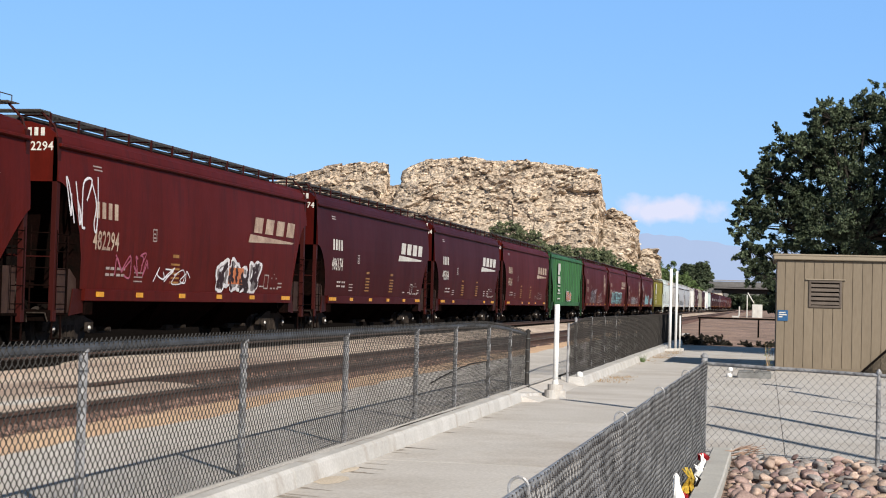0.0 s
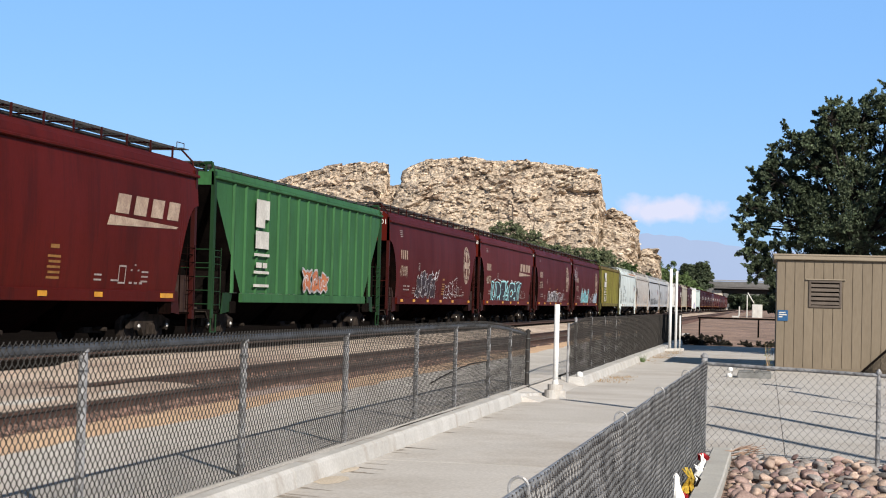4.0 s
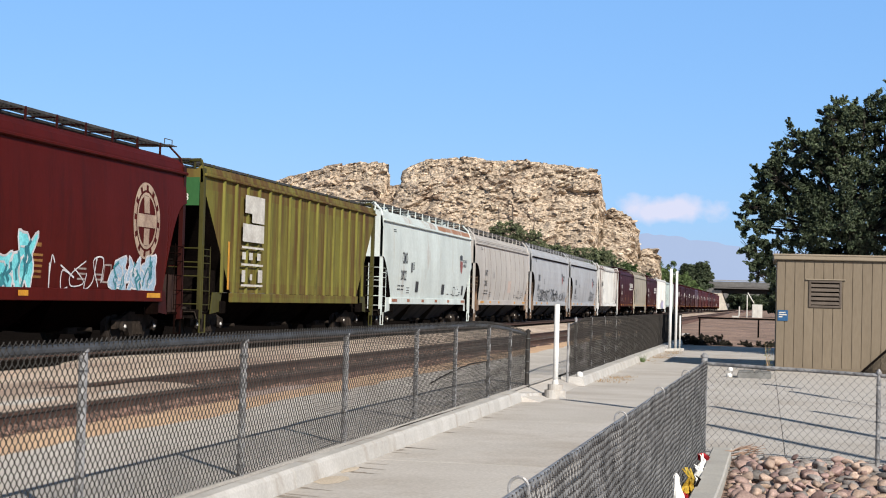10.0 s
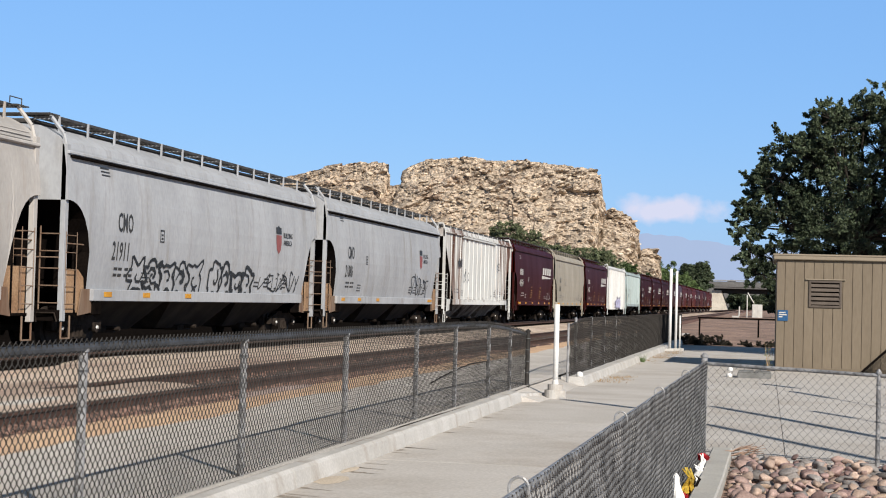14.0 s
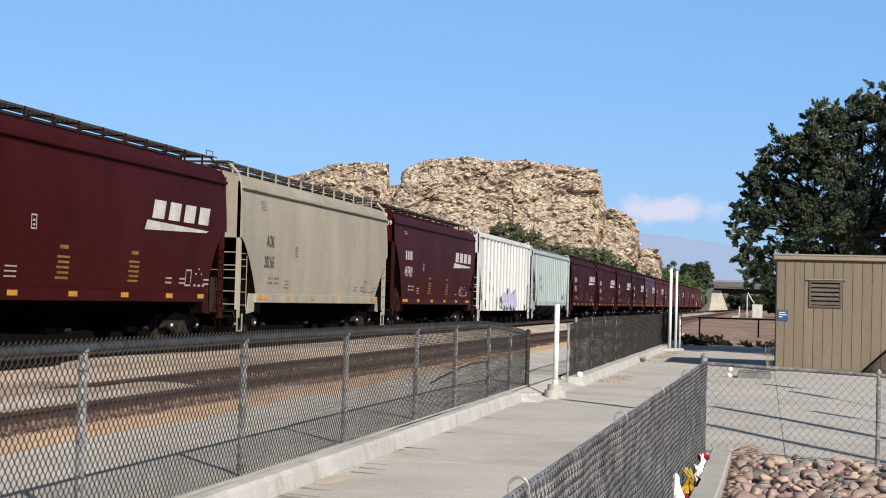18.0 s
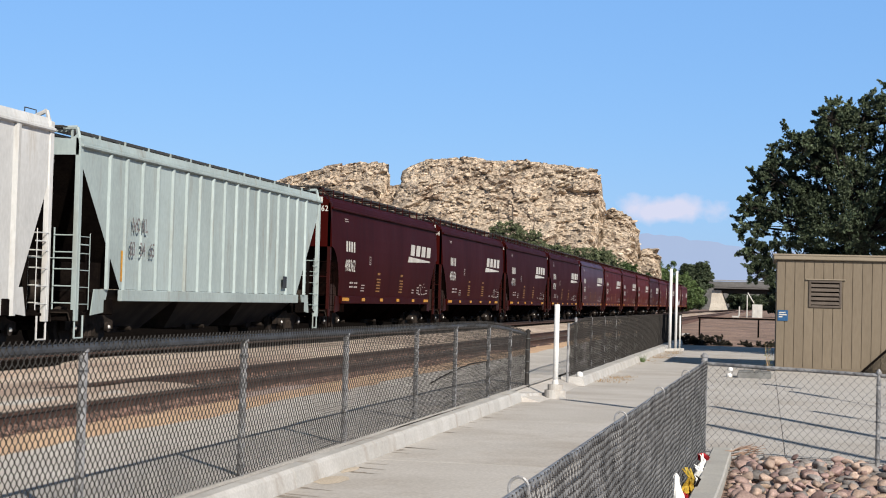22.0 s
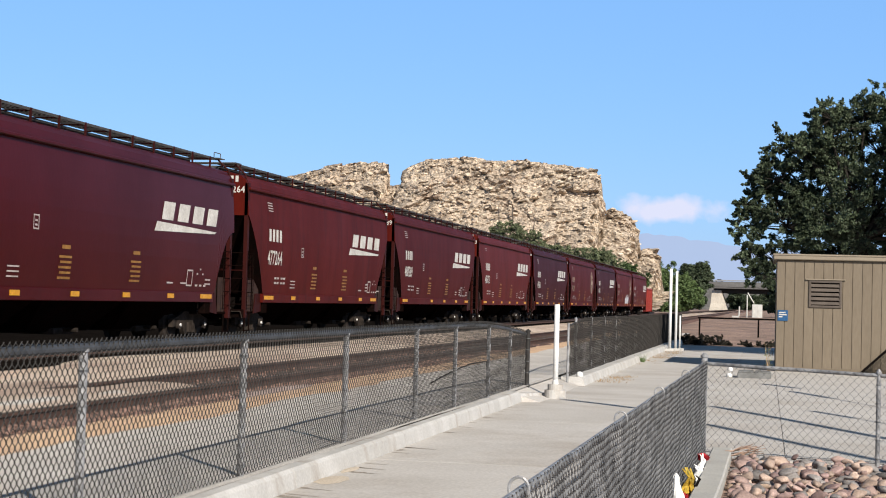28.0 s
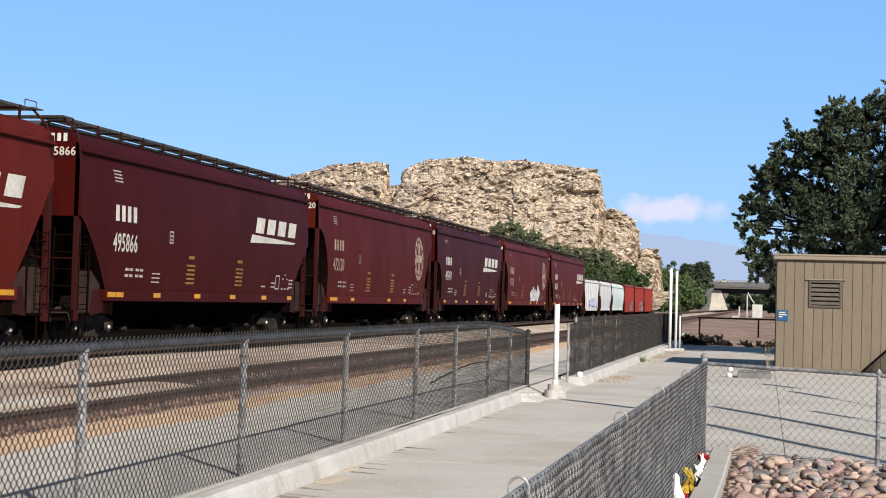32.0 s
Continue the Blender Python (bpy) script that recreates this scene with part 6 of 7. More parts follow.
STONE_MATS = [surface("pinkish_river_stone", (0.37, 0.265, 0.232), (0.25, 0.176, 0.155), 0.55, 0, 7, 50, 0.22, 0.3, 0.005, vary=0.3),
              surface("grey_river_stone", (0.235, 0.215, 0.205), (0.15, 0.137, 0.132), 0.55, 0, 7, 50, 0.22, 0.3, 0.005, vary=0.3),
              surface("tan_river_stone", (0.46, 0.345, 0.26), (0.34, 0.25, 0.19), 0.55, 0, 7, 50, 0.22, 0.3, 0.005, vary=0.25),
              surface("mauve_river_stone", (0.285, 0.195, 0.18), (0.19, 0.13, 0.12), 0.55, 0, 7, 50, 0.22, 0.3, 0.005, vary=0.3)]


STONE_JOINED = [surface(n + "_joined", c, d, 0.55, 0, 7, 50, 0.22, 0.3, 0.005, vary=0.35, islands=True) for n, c, d in (("pinkish_stones", (0.37, 0.265, 0.232), (0.25, 0.176, 0.155)), ("mauve_stones", (0.285, 0.195, 0.18), (0.19, 0.13, 0.12)), ("tan_stones", (0.44, 0.33, 0.27), (0.31, 0.23, 0.185)), ("grey_stones", (0.235, 0.215, 0.205), (0.15, 0.137, 0.132)))]


def stone_mesh(seed, mat, rough=0.34):
    rng = random.Random(seed)
    bm = bmesh.new()
    bmesh.ops.create_icosphere(bm, subdivisions=2, radius=1.0)
    off = Vector((rng.uniform(0, 50), rng.uniform(0, 50), 0))
    for v in bm.verts:
        d = 1 + rough * noise.noise(v.co * 1.1 + off) + 0.07 * noise.noise(v.co * 2.6 + off)
        v.co *= d
    for _ in range(12):
        nrm = Vector((rng.uniform(-1, 1), rng.uniform(-1, 1), rng.uniform(-0.6, 1.0))).normalized()
        lim = rng.uniform(0.46, 0.80)
        for v in bm.verts:
            k = v.co.dot(nrm) - lim
            if k > 0:
                v.co -= nrm * k * 0.92
    me = bpy.data.meshes.new("stone")
    bm.to_mesh(me)
    bm.free()
    me.materials.append(mat)
    me.polygons.foreach_set("use_smooth", [True] * len(me.polygons))
    return me


bed = tagged(new("stone_bed"), "bed of rounded pink, grey and tan river stones", "stones", "", "structure")
stone_kinds = [stone_mesh(k, STONE_MATS[(0, 3, 1, 0, 2, 0, 3, 1)[k % 8]]) for k in range(16)]
rng = random.Random(8)
def stone_field(n, x0, x1, y0, y1, sizes, rng, taken):
    out, tries = [], 0
    while len(out) < n and tries < 40000:
        tries += 1
        x, y, r = rng.uniform(x0, x1), rng.uniform(y0, y1), rng.choice(sizes)
        if x - r < -0.36 or y + r > 17.50 - 0.275 * (x + 0.67):
            continue
        key = (int(x / 0.2), int(y / 0.2))
        near = [s for i in (-1, 0, 1) for j in (-1, 0, 1) for s in taken.get((key[0] + i, key[1] + j), ())]
        if any((x - a) ** 2 + (y - b) ** 2 < (0.86 * (r + q)) ** 2 for a, b, q in near):
            continue
        taken.setdefault(key, []).append((x, y, r))
        out.append((x, y, r))
    return out


def stone_pose(x, y, r, lift, rng):
    return pose(x, y, 0.03 + 0.40 * r + lift, rng.uniform(-26, 26), rng.uniform(-26, 26), rng.uniform(0, 360)) @ Matrix.Diagonal((r * rng.uniform(1.05, 1.4), r * rng.uniform(0.8, 1.05), r * rng.uniform(0.42, 0.68), 1))


taken = {}
big = (0.055, 0.07, 0.085, 0.10, 0.115, 0.135)
front = stone_field(300, -0.3, 1.5, 12.4, 14.6, big, rng, taken)
for x, y, r in front:
    shared(bed, "stone", rng.choice(stone_kinds), stone_pose(x, y, r, 0, rng))
back = stone_field(700, -0.3, 3.2, 12.0, 17.55, big, rng, taken)
top_layer = stone_field(260, -0.2, 3.0, 12.4, 17.4, (0.05, 0.06, 0.075, 0.085), rng, {})
for mi in range(4):
    g = Geo()
    for k, (x, y, r, lift) in enumerate([(*q, 0) for q in back] + [(*q, 0.06) for q in top_layer]):
        if k % 4 == mi:
            src = [me for me in stone_kinds if me.materials[0] == STONE_MATS[(0, 3, 0, 1)[mi] if k % 16 else 2]]
            me = rng.choice(src)
            m = stone_pose(x, y, r, lift, rng)
            g.add([tuple(m @ v.co) for v in me.vertices], [tuple(p.vertices) for p in me.polygons])
    tagged(part("stone_rest", g, STONE_JOINED[mi], bed, "", True), kind="stuff")

# ---- small litter beside the border ----
WHITE_PLASTIC = surface("white_plastic", (0.8, 0.8, 0.78), (0.7, 0.7, 0.68), 0.4, 0, 3, 30, 0.05, 0.05)
RED_CLOTH = surface("red_cloth", (0.5, 0.03, 0.04), (0.35, 0.02, 0.03), 0.7, 0, 8, 60, 0.2, 0.2)


def petals(g, c, r, n, rng, flat_=0.5):
    for _ in range(n):
        a, t = rng.uniform(0, 6.283), rng.uniform(0.2, 1.0)
        d = Vector((math.cos(a) * t, math.sin(a) * t, flat_ + rng.uniform(0, 0.6))).normalized()
        e = d.cross(Vector((0, 0, 1))).normalized() * r * 0.35
        p = Vector(c)
        g.add([tuple(p), tuple(p + d * r * 0.6 + e), tuple(p + d * r), tuple(p + d * r * 0.6 - e)], [(0, 1, 2, 3)])
    return g


FOIL = surface("gold_foil", (0.70, 0.48, 0.08), (0.45, 0.28, 0.03), 0.3, 0.6, 9, 60, 0.3, 0.3)
rng = random.Random(21)
for x, y, m, lab, r, h in ((-0.655, 13.05, RED_CLOTH, "red cloth flowers lying by the border", 0.08, 0.05), (-0.60, 16.0, RED_CLOTH, "faded red cloth flowers by the fence corner", 0.07, 0.12)):
    t = thing("flower_bunch", lab, "artificial flowers", "flowers by the fence")
    part("stem", Geo().tube((x, y, 0.0), (x, y, h), 0.012, 6), GRIME_SHADE, t)
    part("bloom", petals(Geo(), (x, y, h), r * 1.5, 60, rng), m, t)
    part("lower_bloom", petals(Geo(), (x + 0.02, y - 0.03, h * 0.5), r * 1.2, 30, rng), m, t)
# a white wrap standing on end, narrow at the top
wrap = thing("paper_wrap", "white pointed paper wrap standing by the fence", "wrapping")
rings = []
for z, r in ((0.0, 0.075), (0.10, 0.07), (0.20, 0.055), (0.26, 0.034), (0.30, 0.026), (0.34, 0.026), (0.37, 0.006)):
    rings.append([(-0.665 + r * (1 + 0.22 * math.cos(5 * a + 9 * z)) * math.cos(a) - 0.03 * z, 12.55 + r * (1 + 0.22 * math.cos(5 * a + 9 * z)) * math.sin(a), z) for a in spread(0, 2 * math.pi, 20)[:-1]])
part("paper", Geo().loft(rings), WHITE_PLASTIC, wrap)
# upright ribbons and foil, each a few folded strips
for nm, lab, m, x, y, zs, n, w in (("gold_ribbon", "crumpled gold foil ribbon by the border", FOIL, -0.635, 13.6, (0.03, 0.31), 5, 0.05), ("dark_ribbon", "dark crumpled ribbon beside the gold one", GRIME_SHADE, -0.60, 13.7, (0.0, 0.27), 4, 0.045),
                                   ("white_ribbon", "white plastic ribbons sticking up by the border", WHITE_PLASTIC, -0.60, 14.5, (0.02, 0.27), 4, 0.05), ("pale_ribbon", "pale plastic ribbons near the fence corner", WHITE_PLASTIC, -0.60, 15.4, (0.03, 0.27), 4, 0.05)):
    t = thing(nm, lab, "ribbon", "litter by the fence")
    for _ in range(n):
        a, b = rng.uniform(-0.07, 0.07), rng.uniform(-0.09, 0.09)
        g = Geo()
        pts = [(x + a * 0.5 + rng.uniform(-0.02, 0.02) + (0.04 if k % 2 else 0.0) * rng.uniform(0.3, 1), y + b + rng.uniform(-0.03, 0.03), zs[0] + (zs[1] - zs[0]) * k / 4 * rng.uniform(0.85, 1.05)) for k in range(5)]
        for k in range(4):
            p, q = pts[k], pts[k + 1]
            u0, u1 = w * (1 - 0.2 * k) * 0.5, w * (1 - 0.2 * (k + 1)) * 0.5
            g.add([(p[0] - u0, p[1] - u0, p[2]), (p[0] + u0, p[1] + u0, p[2]), (q[0] + u1, q[1] + u1, q[2]), (q[0] - u1, q[1] - u1, q[2]), (p[0] - u0 + 0.003, p[1] - u0 - 0.003, p[2]), (p[0] + u0 + 0.003, p[1] + u0 - 0.003, p[2]), (q[0] + u1 + 0.003, q[1] + u1 - 0.003, q[2]), (q[0] - u1 + 0.003, q[1] - u1 - 0.003, q[2])],
                  [(0, 1, 2, 3), (7, 6, 5, 4), (0, 4, 5, 1), (2, 6, 7, 3), (1, 5, 6, 2), (0, 3, 7, 4)])
        part("strip", g, m, t)
TWIG_M = surface("dry_reddish_twig", (0.36, 0.25, 0.19), (0.24, 0.16, 0.12), 0.8, 0, 6, 40, 0.2, 0.1, vary=0.3)
twigs = thing("twig_heap", "heap of dry twigs at the corner of the stone bed", "twigs")
for _ in range(26):
    a, c = rng.uniform(-0.6, 0.6), (-0.24 + rng.uniform(-0.08, 0.16), 17.15 + rng.uniform(-0.15, 0.12), 0.11 + rng.uniform(0, 0.11))
    d = rng.uniform(0.04, 0.12)
    part("twig", Geo().tube((c[0] - d * math.cos(a), c[1] - d * math.sin(a) * 0.4, c[2] - 0.03), (c[0] + d * math.cos(a), c[1] + d * math.sin(a) * 0.4, c[2] + rng.uniform(-0.02, 0.06)), 0.006, 5, 0.003), TWIG_M, twigs)

# ---- dry grass at the kerbs ----
def tuft(g, x, y, z, h, n, rng, spread_=0.12):
    for _ in range(n):
        a = rng.uniform(0, 6.283)
        d = rng.uniform(0, spread_)
        bx, by = x + math.cos(a) * d, y + math.sin(a) * d
        tx, ty = bx + rng.uniform(-0.6, 0.6) * h, by + rng.uniform(-0.6, 0.6) * h
        w = 0.006
        g.add([(bx - w, by, z), (bx + w, by, z), (tx, ty, z + h * rng.uniform(0.3, 1.0))], [(0, 1, 2)])


g = Geo()
rng = random.Random(4)
for _ in range(120):
    y = rng.choice((rng.uniform(44, 58), rng.uniform(50, 58), rng.uniform(33.5, 37)))
    tuft(g, -3.5 + rng.uniform(-0.15, 0.45), y, 0.0, rng.uniform(0.02, 0.08), 7, rng, 0.26)
tagged(part("dry_grass", g, LEAF_DRY), "dry straw-coloured grass along the kerb", "grass", "", "stuff")

# stains and dry weeds where the walkway meets the kerb
STAIN_M = surface("dark_dirt_stain", (0.27, 0.235, 0.20), (0.34, 0.30, 0.26), 0.95, 0.0, 4.0, 30.0, 0.2, 0.1)
g = Geo()
rng = random.Random(40)
for _ in range(34):
    y = rng.uniform(10.5, 25.5)
    x, l, w = -4.0, rng.uniform(0.08, 0.42), rng.uniform(0.012, 0.045)
    n = 6
    edge = [(x + l * k / n, y - 0.25 * l * k / n + 0.02 * noise.noise((y, k * 0.7, 3)), w * (1 - k / n) ** 0.7 + 0.002) for k in range(n + 1)]
    o = len(g.v)
    g.add([(a, b + c, 0.0025) for a, b, c in edge] + [(a, b - c, 0.0025) for a, b, c in edge], [(k, n + 1 + k, n + 2 + k, k + 1) for k in range(n)])
tagged(part("dirt_streaks", g, STAIN_M), "dark dirt streaks washed out from under the kerb", "dirt", "", "stuff")
green_weed = thing("weed", "small green weed growing at the kerb", "weed")
g = Geo()
for _ in range(26):
    leaf_c = (-3.60 + rng.uniform(-0.10, 0.12), 46.5 + rng.uniform(-0.2, 0.2))
    tuft(g, leaf_c[0], leaf_c[1], 0.0, rng.uniform(0.15, 0.34), 4, rng, 0.05)
part("blades", g, LEAF_LIGHT, green_weed)

# ---- trees and bushes ----
LEAF_RNG = np.random.default_rng(12)


def leaf_cloud(g, c, r, n, size, rng, squash=(1, 1, 1)):
    """n small pointed leaves in an uneven clump."""
    R = LEAF_RNG
    u = R.normal(size=(n, 3))
    u /= np.linalg.norm(u, axis=1, keepdims=True)
    p = np.array(c) + u * (r * R.random((n, 1)) ** 0.45) * np.array(squash)
    a = R.uniform(-1, 1, (n, 3)) * np.array((1, 1, 0.7))
    a /= np.linalg.norm(a, axis=1, keepdims=True)
    b = np.cross(a, R.normal(size=(n, 3)))
    b /= np.linalg.norm(b, axis=1, keepdims=True)
    s = size * R.uniform(0.6, 1.4, (n, 1))
    a, b = a * s, b * s * 0.45
    vs = np.stack([p - a, p + b, p + a, p - b], 1).reshape(-1, 3)
    o = len(g.v)
    g.v.extend(map(tuple, vs.tolist()))
    g.f.extend((o + 4 * i, o + 4 * i + 1, o + 4 * i + 2, o + 4 * i + 3) for i in range(n))


def leaf_spray(g, p, q, n, size, wide):
    """n leaves along a twig from p to q, thinning towards its tip."""
    R = LEAF_RNG
    k = R.random((n, 1)) ** 0.8
    c = np.array(p) * (1 - k) + np.array(q) * k + R.normal(size=(n, 3)) * wide * (1.15 - k)
    d = np.array(q) - np.array(p)
    a = d / (np.linalg.norm(d) or 1.0) * 0.6 + R.uniform(-1, 1, (n, 3))
    a /= np.linalg.norm(a, axis=1, keepdims=True)
    b = np.cross(a, R.normal(size=(n, 3)))
    b /= np.linalg.norm(b, axis=1, keepdims=True)
    s = size * R.uniform(0.6, 1.4, (n, 1))
    a, b = a * s, b * s * 0.48
    vs = np.stack([c - a, c + b, c + a, c - b], 1).reshape(-1, 3)
    o = len(g.v)
    g.v.extend(map(tuple, vs.tolist()))
    g.f.extend((o + 4 * i, o + 4 * i + 1, o + 4 * i + 2, o + 4 * i + 3) for i in range(n))


def limb(g, p, q, r0, r1, rng, bends=4):
    p, q = Vector(p), Vector(q)
    pts = [p.lerp(q, i / bends) + (Vector((rng.uniform(-1, 1), rng.uniform(-1, 1), rng.uniform(-0.4, 0.4))) * (q - p).length * 0.05 if 0 < i < bends else Vector()) for i in range(bends + 1)]
    for i in range(bends):
        g.tube(pts[i], pts[i + 1], r0 + (r1 - r0) * i / bends, 8, r0 + (r1 - r0) * (i + 1) / bends)
    return pts


def tree(name, label, base, blobs, leaf, size, per, seed, trunk_r=0.3, cat="tree", bark=None, dense=3, sprays=False):
    """A trunk with limbs to every bough and a crown of small leaves in uneven clumps; blobs are (x, y, z, r)."""
    rng = random.Random(seed)
    t = thing(name, label, cat)
    gt, gc = Geo(), Geo()
    top = Vector(base) + Vector((0, 0, max(b[2] for b in blobs) * 0.45))
    limb(gt, base, top, trunk_r, trunk_r * 0.6, rng)
    for x, y, z, r in blobs:
        limb(gt, top if z > top.z else (Vector(base) + top) / 2, (x, y, z), trunk_r * (0.35 if bark is None else 0.2), trunk_r * 0.06, rng)
        n = max(4, int(5 * r))
        for _ in range(n * dense):
            a, e = rng.uniform(0, 6.283), rng.uniform(-0.7, 1.0)
            k = r * rng.uniform(0.35, 1.0)
            cx, cy, cz = x + math.cos(a) * k * math.sqrt(max(0, 1 - e * e * 0.6)), y + math.sin(a) * k * math.sqrt(max(0, 1 - e * e * 0.6)), z + e * k
            gt.tube((x, y, z), (cx, cy, cz), trunk_r * 0.05, 4, trunk_r * 0.015)
            if not sprays:
                leaf_cloud(gc, (cx, cy, cz), r * rng.uniform(0.08, 0.38), per, size, rng, (1, 1, 0.8))
                continue
            out = Vector((cx - x, cy - y, cz - z)).normalized()
            for _ in range(3):
                tip = Vector((cx, cy, cz)) + (out * 0.9 + Vector((rng.uniform(-1, 1), rng.uniform(-1, 1), rng.uniform(-0.7, 0.8)))) * r * rng.uniform(0.14, 0.34)
                leaf_spray(gc, (cx, cy, cz), tip, per // 3, size, r * 0.07)
    part("trunk", gt, bark or BARK, t)
    part("crown", gc, leaf, t)
    return t


rng = random.Random(77)
elm = []
for (x, z, r) in ((-0.35, 5.2, 0.9), (0.1, 6.3, 0.9), (0.9, 7.2, 1.1), (1.4, 7.5, 0.8), (2.3, 8.1, 1.0), (3.2, 8.8, 1.0), (3.9, 8.6, 0.9), (4.5, 9.0, 1.1), (0.4, 4.6, 1.2), (1.5, 5.6, 1.5), (2.6, 6.8, 1.6), (4.0, 7.4, 1.8), (2.6, 4.6, 1.6), (4.2, 5.2, 1.8),
                  (0.0, 3.4, 0.9), (1.2, 3.4, 1.2), (2.2, 3.3, 1.2), (3.4, 3.6, 1.3), (1.7, 4.4, 1.2), (3.3, 5.9, 1.5), (5.2, 6.9, 1.7), (5.6, 4.2, 1.5), (7.5, 4.5, 1.8), (-0.75, 4.6, 0.75), (-0.8, 3.7, 0.7), (-0.5, 2.9, 0.6), (-0.9, 5.3, 0.55), (-0.2, 6.1, 0.7), (5.6, 8.8, 1.2), (1.0, 7.9, 0.7), (1.75, 8.5, 0.7), (2.6, 8.9, 0.7), (0.2, 7.1, 0.75), (-0.55, 6.3, 0.65), (0.9, 5.5, 1.0), (2.0, 7.1, 1.2), (6.2, 8.0, 1.9), (6.0, 5.6, 2.0), (8.0, 7.2, 2.2), (5.0, 3.4, 1.6), (0.55, 2.2, 0.7)):
    elm.append((x + (0.22 if x < 2 else 0.0) + (0.12 if z > 7.6 else 0.0), 58 + rng.uniform(-1.8, 1.8), z - (0.10 if z > 7.6 else 0.0), r * 0.88))
# a top bough, then unseen boughs added at the right to shade the crown
elm += [(4.5, 58.4, 9.1, 0.8), (7.6, 53.0, 7.6, 2.2), (9.2, 51.0, 7.0, 2.2), (7.0, 51.5, 5.4, 1.7), (8.6, 54.0, 9.6, 2.0), (6.6, 54.5, 3.8, 1.5), (10.5, 49.5, 8.6, 2.2)]
elm_tree = tree("elm_tree", "large dark green leafy elm behind the hut", (3.4, 58.5, 0), elm, LEAF_ELM, 0.056, 168, 5, 0.42, bark=BARK_DK, dense=7, sprays=True)

def bush_row(seed, label, leaf, items, size, per):
    for k, (x, y, z, r) in enumerate(items):
        rng = random.Random(seed * 100 + k)
        bl = [(x + rng.uniform(-0.6, 0.6) * r, y + rng.uniform(-0.6, 0.6) * r, z + rng.uniform(-0.4, 0.9) * r, r * rng.uniform(0.4, 0.62)) for _ in range(9)]
        tree("bush", label, (x, y, z - 1.0), bl, leaf, size, per, seed * 100 + k, 0.2, "bush")


# ---- rocky butte ----
def ridge(x):
    """Height of the butte's skyline across its width."""
    step = lambda a, w: 1 / (1 + math.exp(-max(-40, min(40, (x - a) / w))))
    dome = 43.9 - 0.030 * max(0, -95 - x) ** 2 - 0.0026 * max(0, x + 86) ** 2
    main = dome * step(-108.0, 0.5) * (1 - step(-45.3, 0.75))
    shelf = (28.9 - 0.46 * (x + 43)) * step(-47.0, 0.6) * (1 - step(-35.6, 0.5))
    foot = 17.8 * step(-36.5, 0.4) * (1 - step(-29.6, 0.4))
    left = (42.4 - 0.05 * max(0, -112 - x) - 0.0058 * max(0, -119 - x) ** 2) * (1 - step(-110.0, 0.35))
    saddle = 35.3 if -140 < x < -60 else 0
    return max(main, shelf, foot, left, saddle, 6)


def butte_z(x, k):
    """Height on the front slope; k runs from the foot (0) to the skyline (1) and over it."""
    if k <= 1:
        s = 0.80 * k + 0.20 * k ** 3
        return s * ridge(x)
    return ridge(x) * (1 - 0.12 * (k - 1))


BY = 452.0
g = Geo()
xs, ks = spread(-200, -26, 640), spread(0.1, 1, 190) + [1.3, 2.2]


def block_step(q, size, flat_):
    """A step of its own for every block of jointed rock round q, and how near q is to a joint."""
    c, p = noise.voronoi(Vector((q.x / size + 0.18 * q.z / size, q.y / size, q.z / (size * flat_))))
    return noise.cell(p[0] * 7.31 + Vector((3.7, 1.9, 5.3))), min(1.0, (c[1] - c[0]) * 3.0)


for k in ks:
    amp = 0.30 + 0.70 * min(1.0, k * 1.5)
    for x in xs:
        y = BY - 62 * (1 - k) if k <= 1 else BY + 40 * (k - 1)
        z = butte_z(x, k)
        p = Vector((x, y * 0.5, z))
        warp = Vector((x + 2.0 * noise.noise(p * 0.12), y * 0.5, z + 1.6 * noise.noise(p * 0.12 + Vector((5, 0, 0)))))
        h1, j1 = block_step(warp, 6.5, 0.75)
        h2, j2 = block_step(warp, 2.7, 0.66)
        h3, j3 = block_step(warp, 1.25, 0.70)
        d = 1.1 * h1 + 0.85 * h2 + 0.5 * h3 - 0.35 * (1 - j1) - 0.30 * (1 - j2) - 0.15 * (1 - j3) + 1.6 * noise.noise(p * 0.06)
        d = (d - 0.8) * amp
        back = max(1.0, y / BY)
        g.v.append((x * back + 0.5 * noise.noise(p * 0.25 + Vector((9, 0, 0))) + 0.9 * (h2 - 0.5) + 0.5 * (h3 - 0.5), y - d * 1.15, max(-0.5, z + d * 0.20)))
n = len(xs)
g.f = [(j * n + i, j * n + i + 1, (j + 1) * n + i + 1, (j + 1) * n + i) for j in range(len(ks) - 1) for i in range(n - 1)]
butte = thing("rock_butte", "rugged tan granite butte with scattered boulders", "hill")
part("rock_face", g, ROCK, butte)
rng = random.Random(31)
proto = []
for k in range(10):
    bm = bmesh.new()
    bmesh.ops.create_icosphere(bm, subdivisions=1, radius=1.0)
    off = Vector((k * 7.3, 2, 5))
    for v in bm.verts:
        q = v.co.copy()
        q *= 1 + 0.5 * noise.noise(q * 0.9 + off)
        v.co = Vector([math.copysign(min(abs(c), 0.68), c) for c in q])
    bm.verts.ensure_lookup_table()
    proto.append(([v.co.copy() for v in bm.verts], [tuple(v.index for v in f.verts) for f in bm.faces]))
    bm.free()
g = Geo()
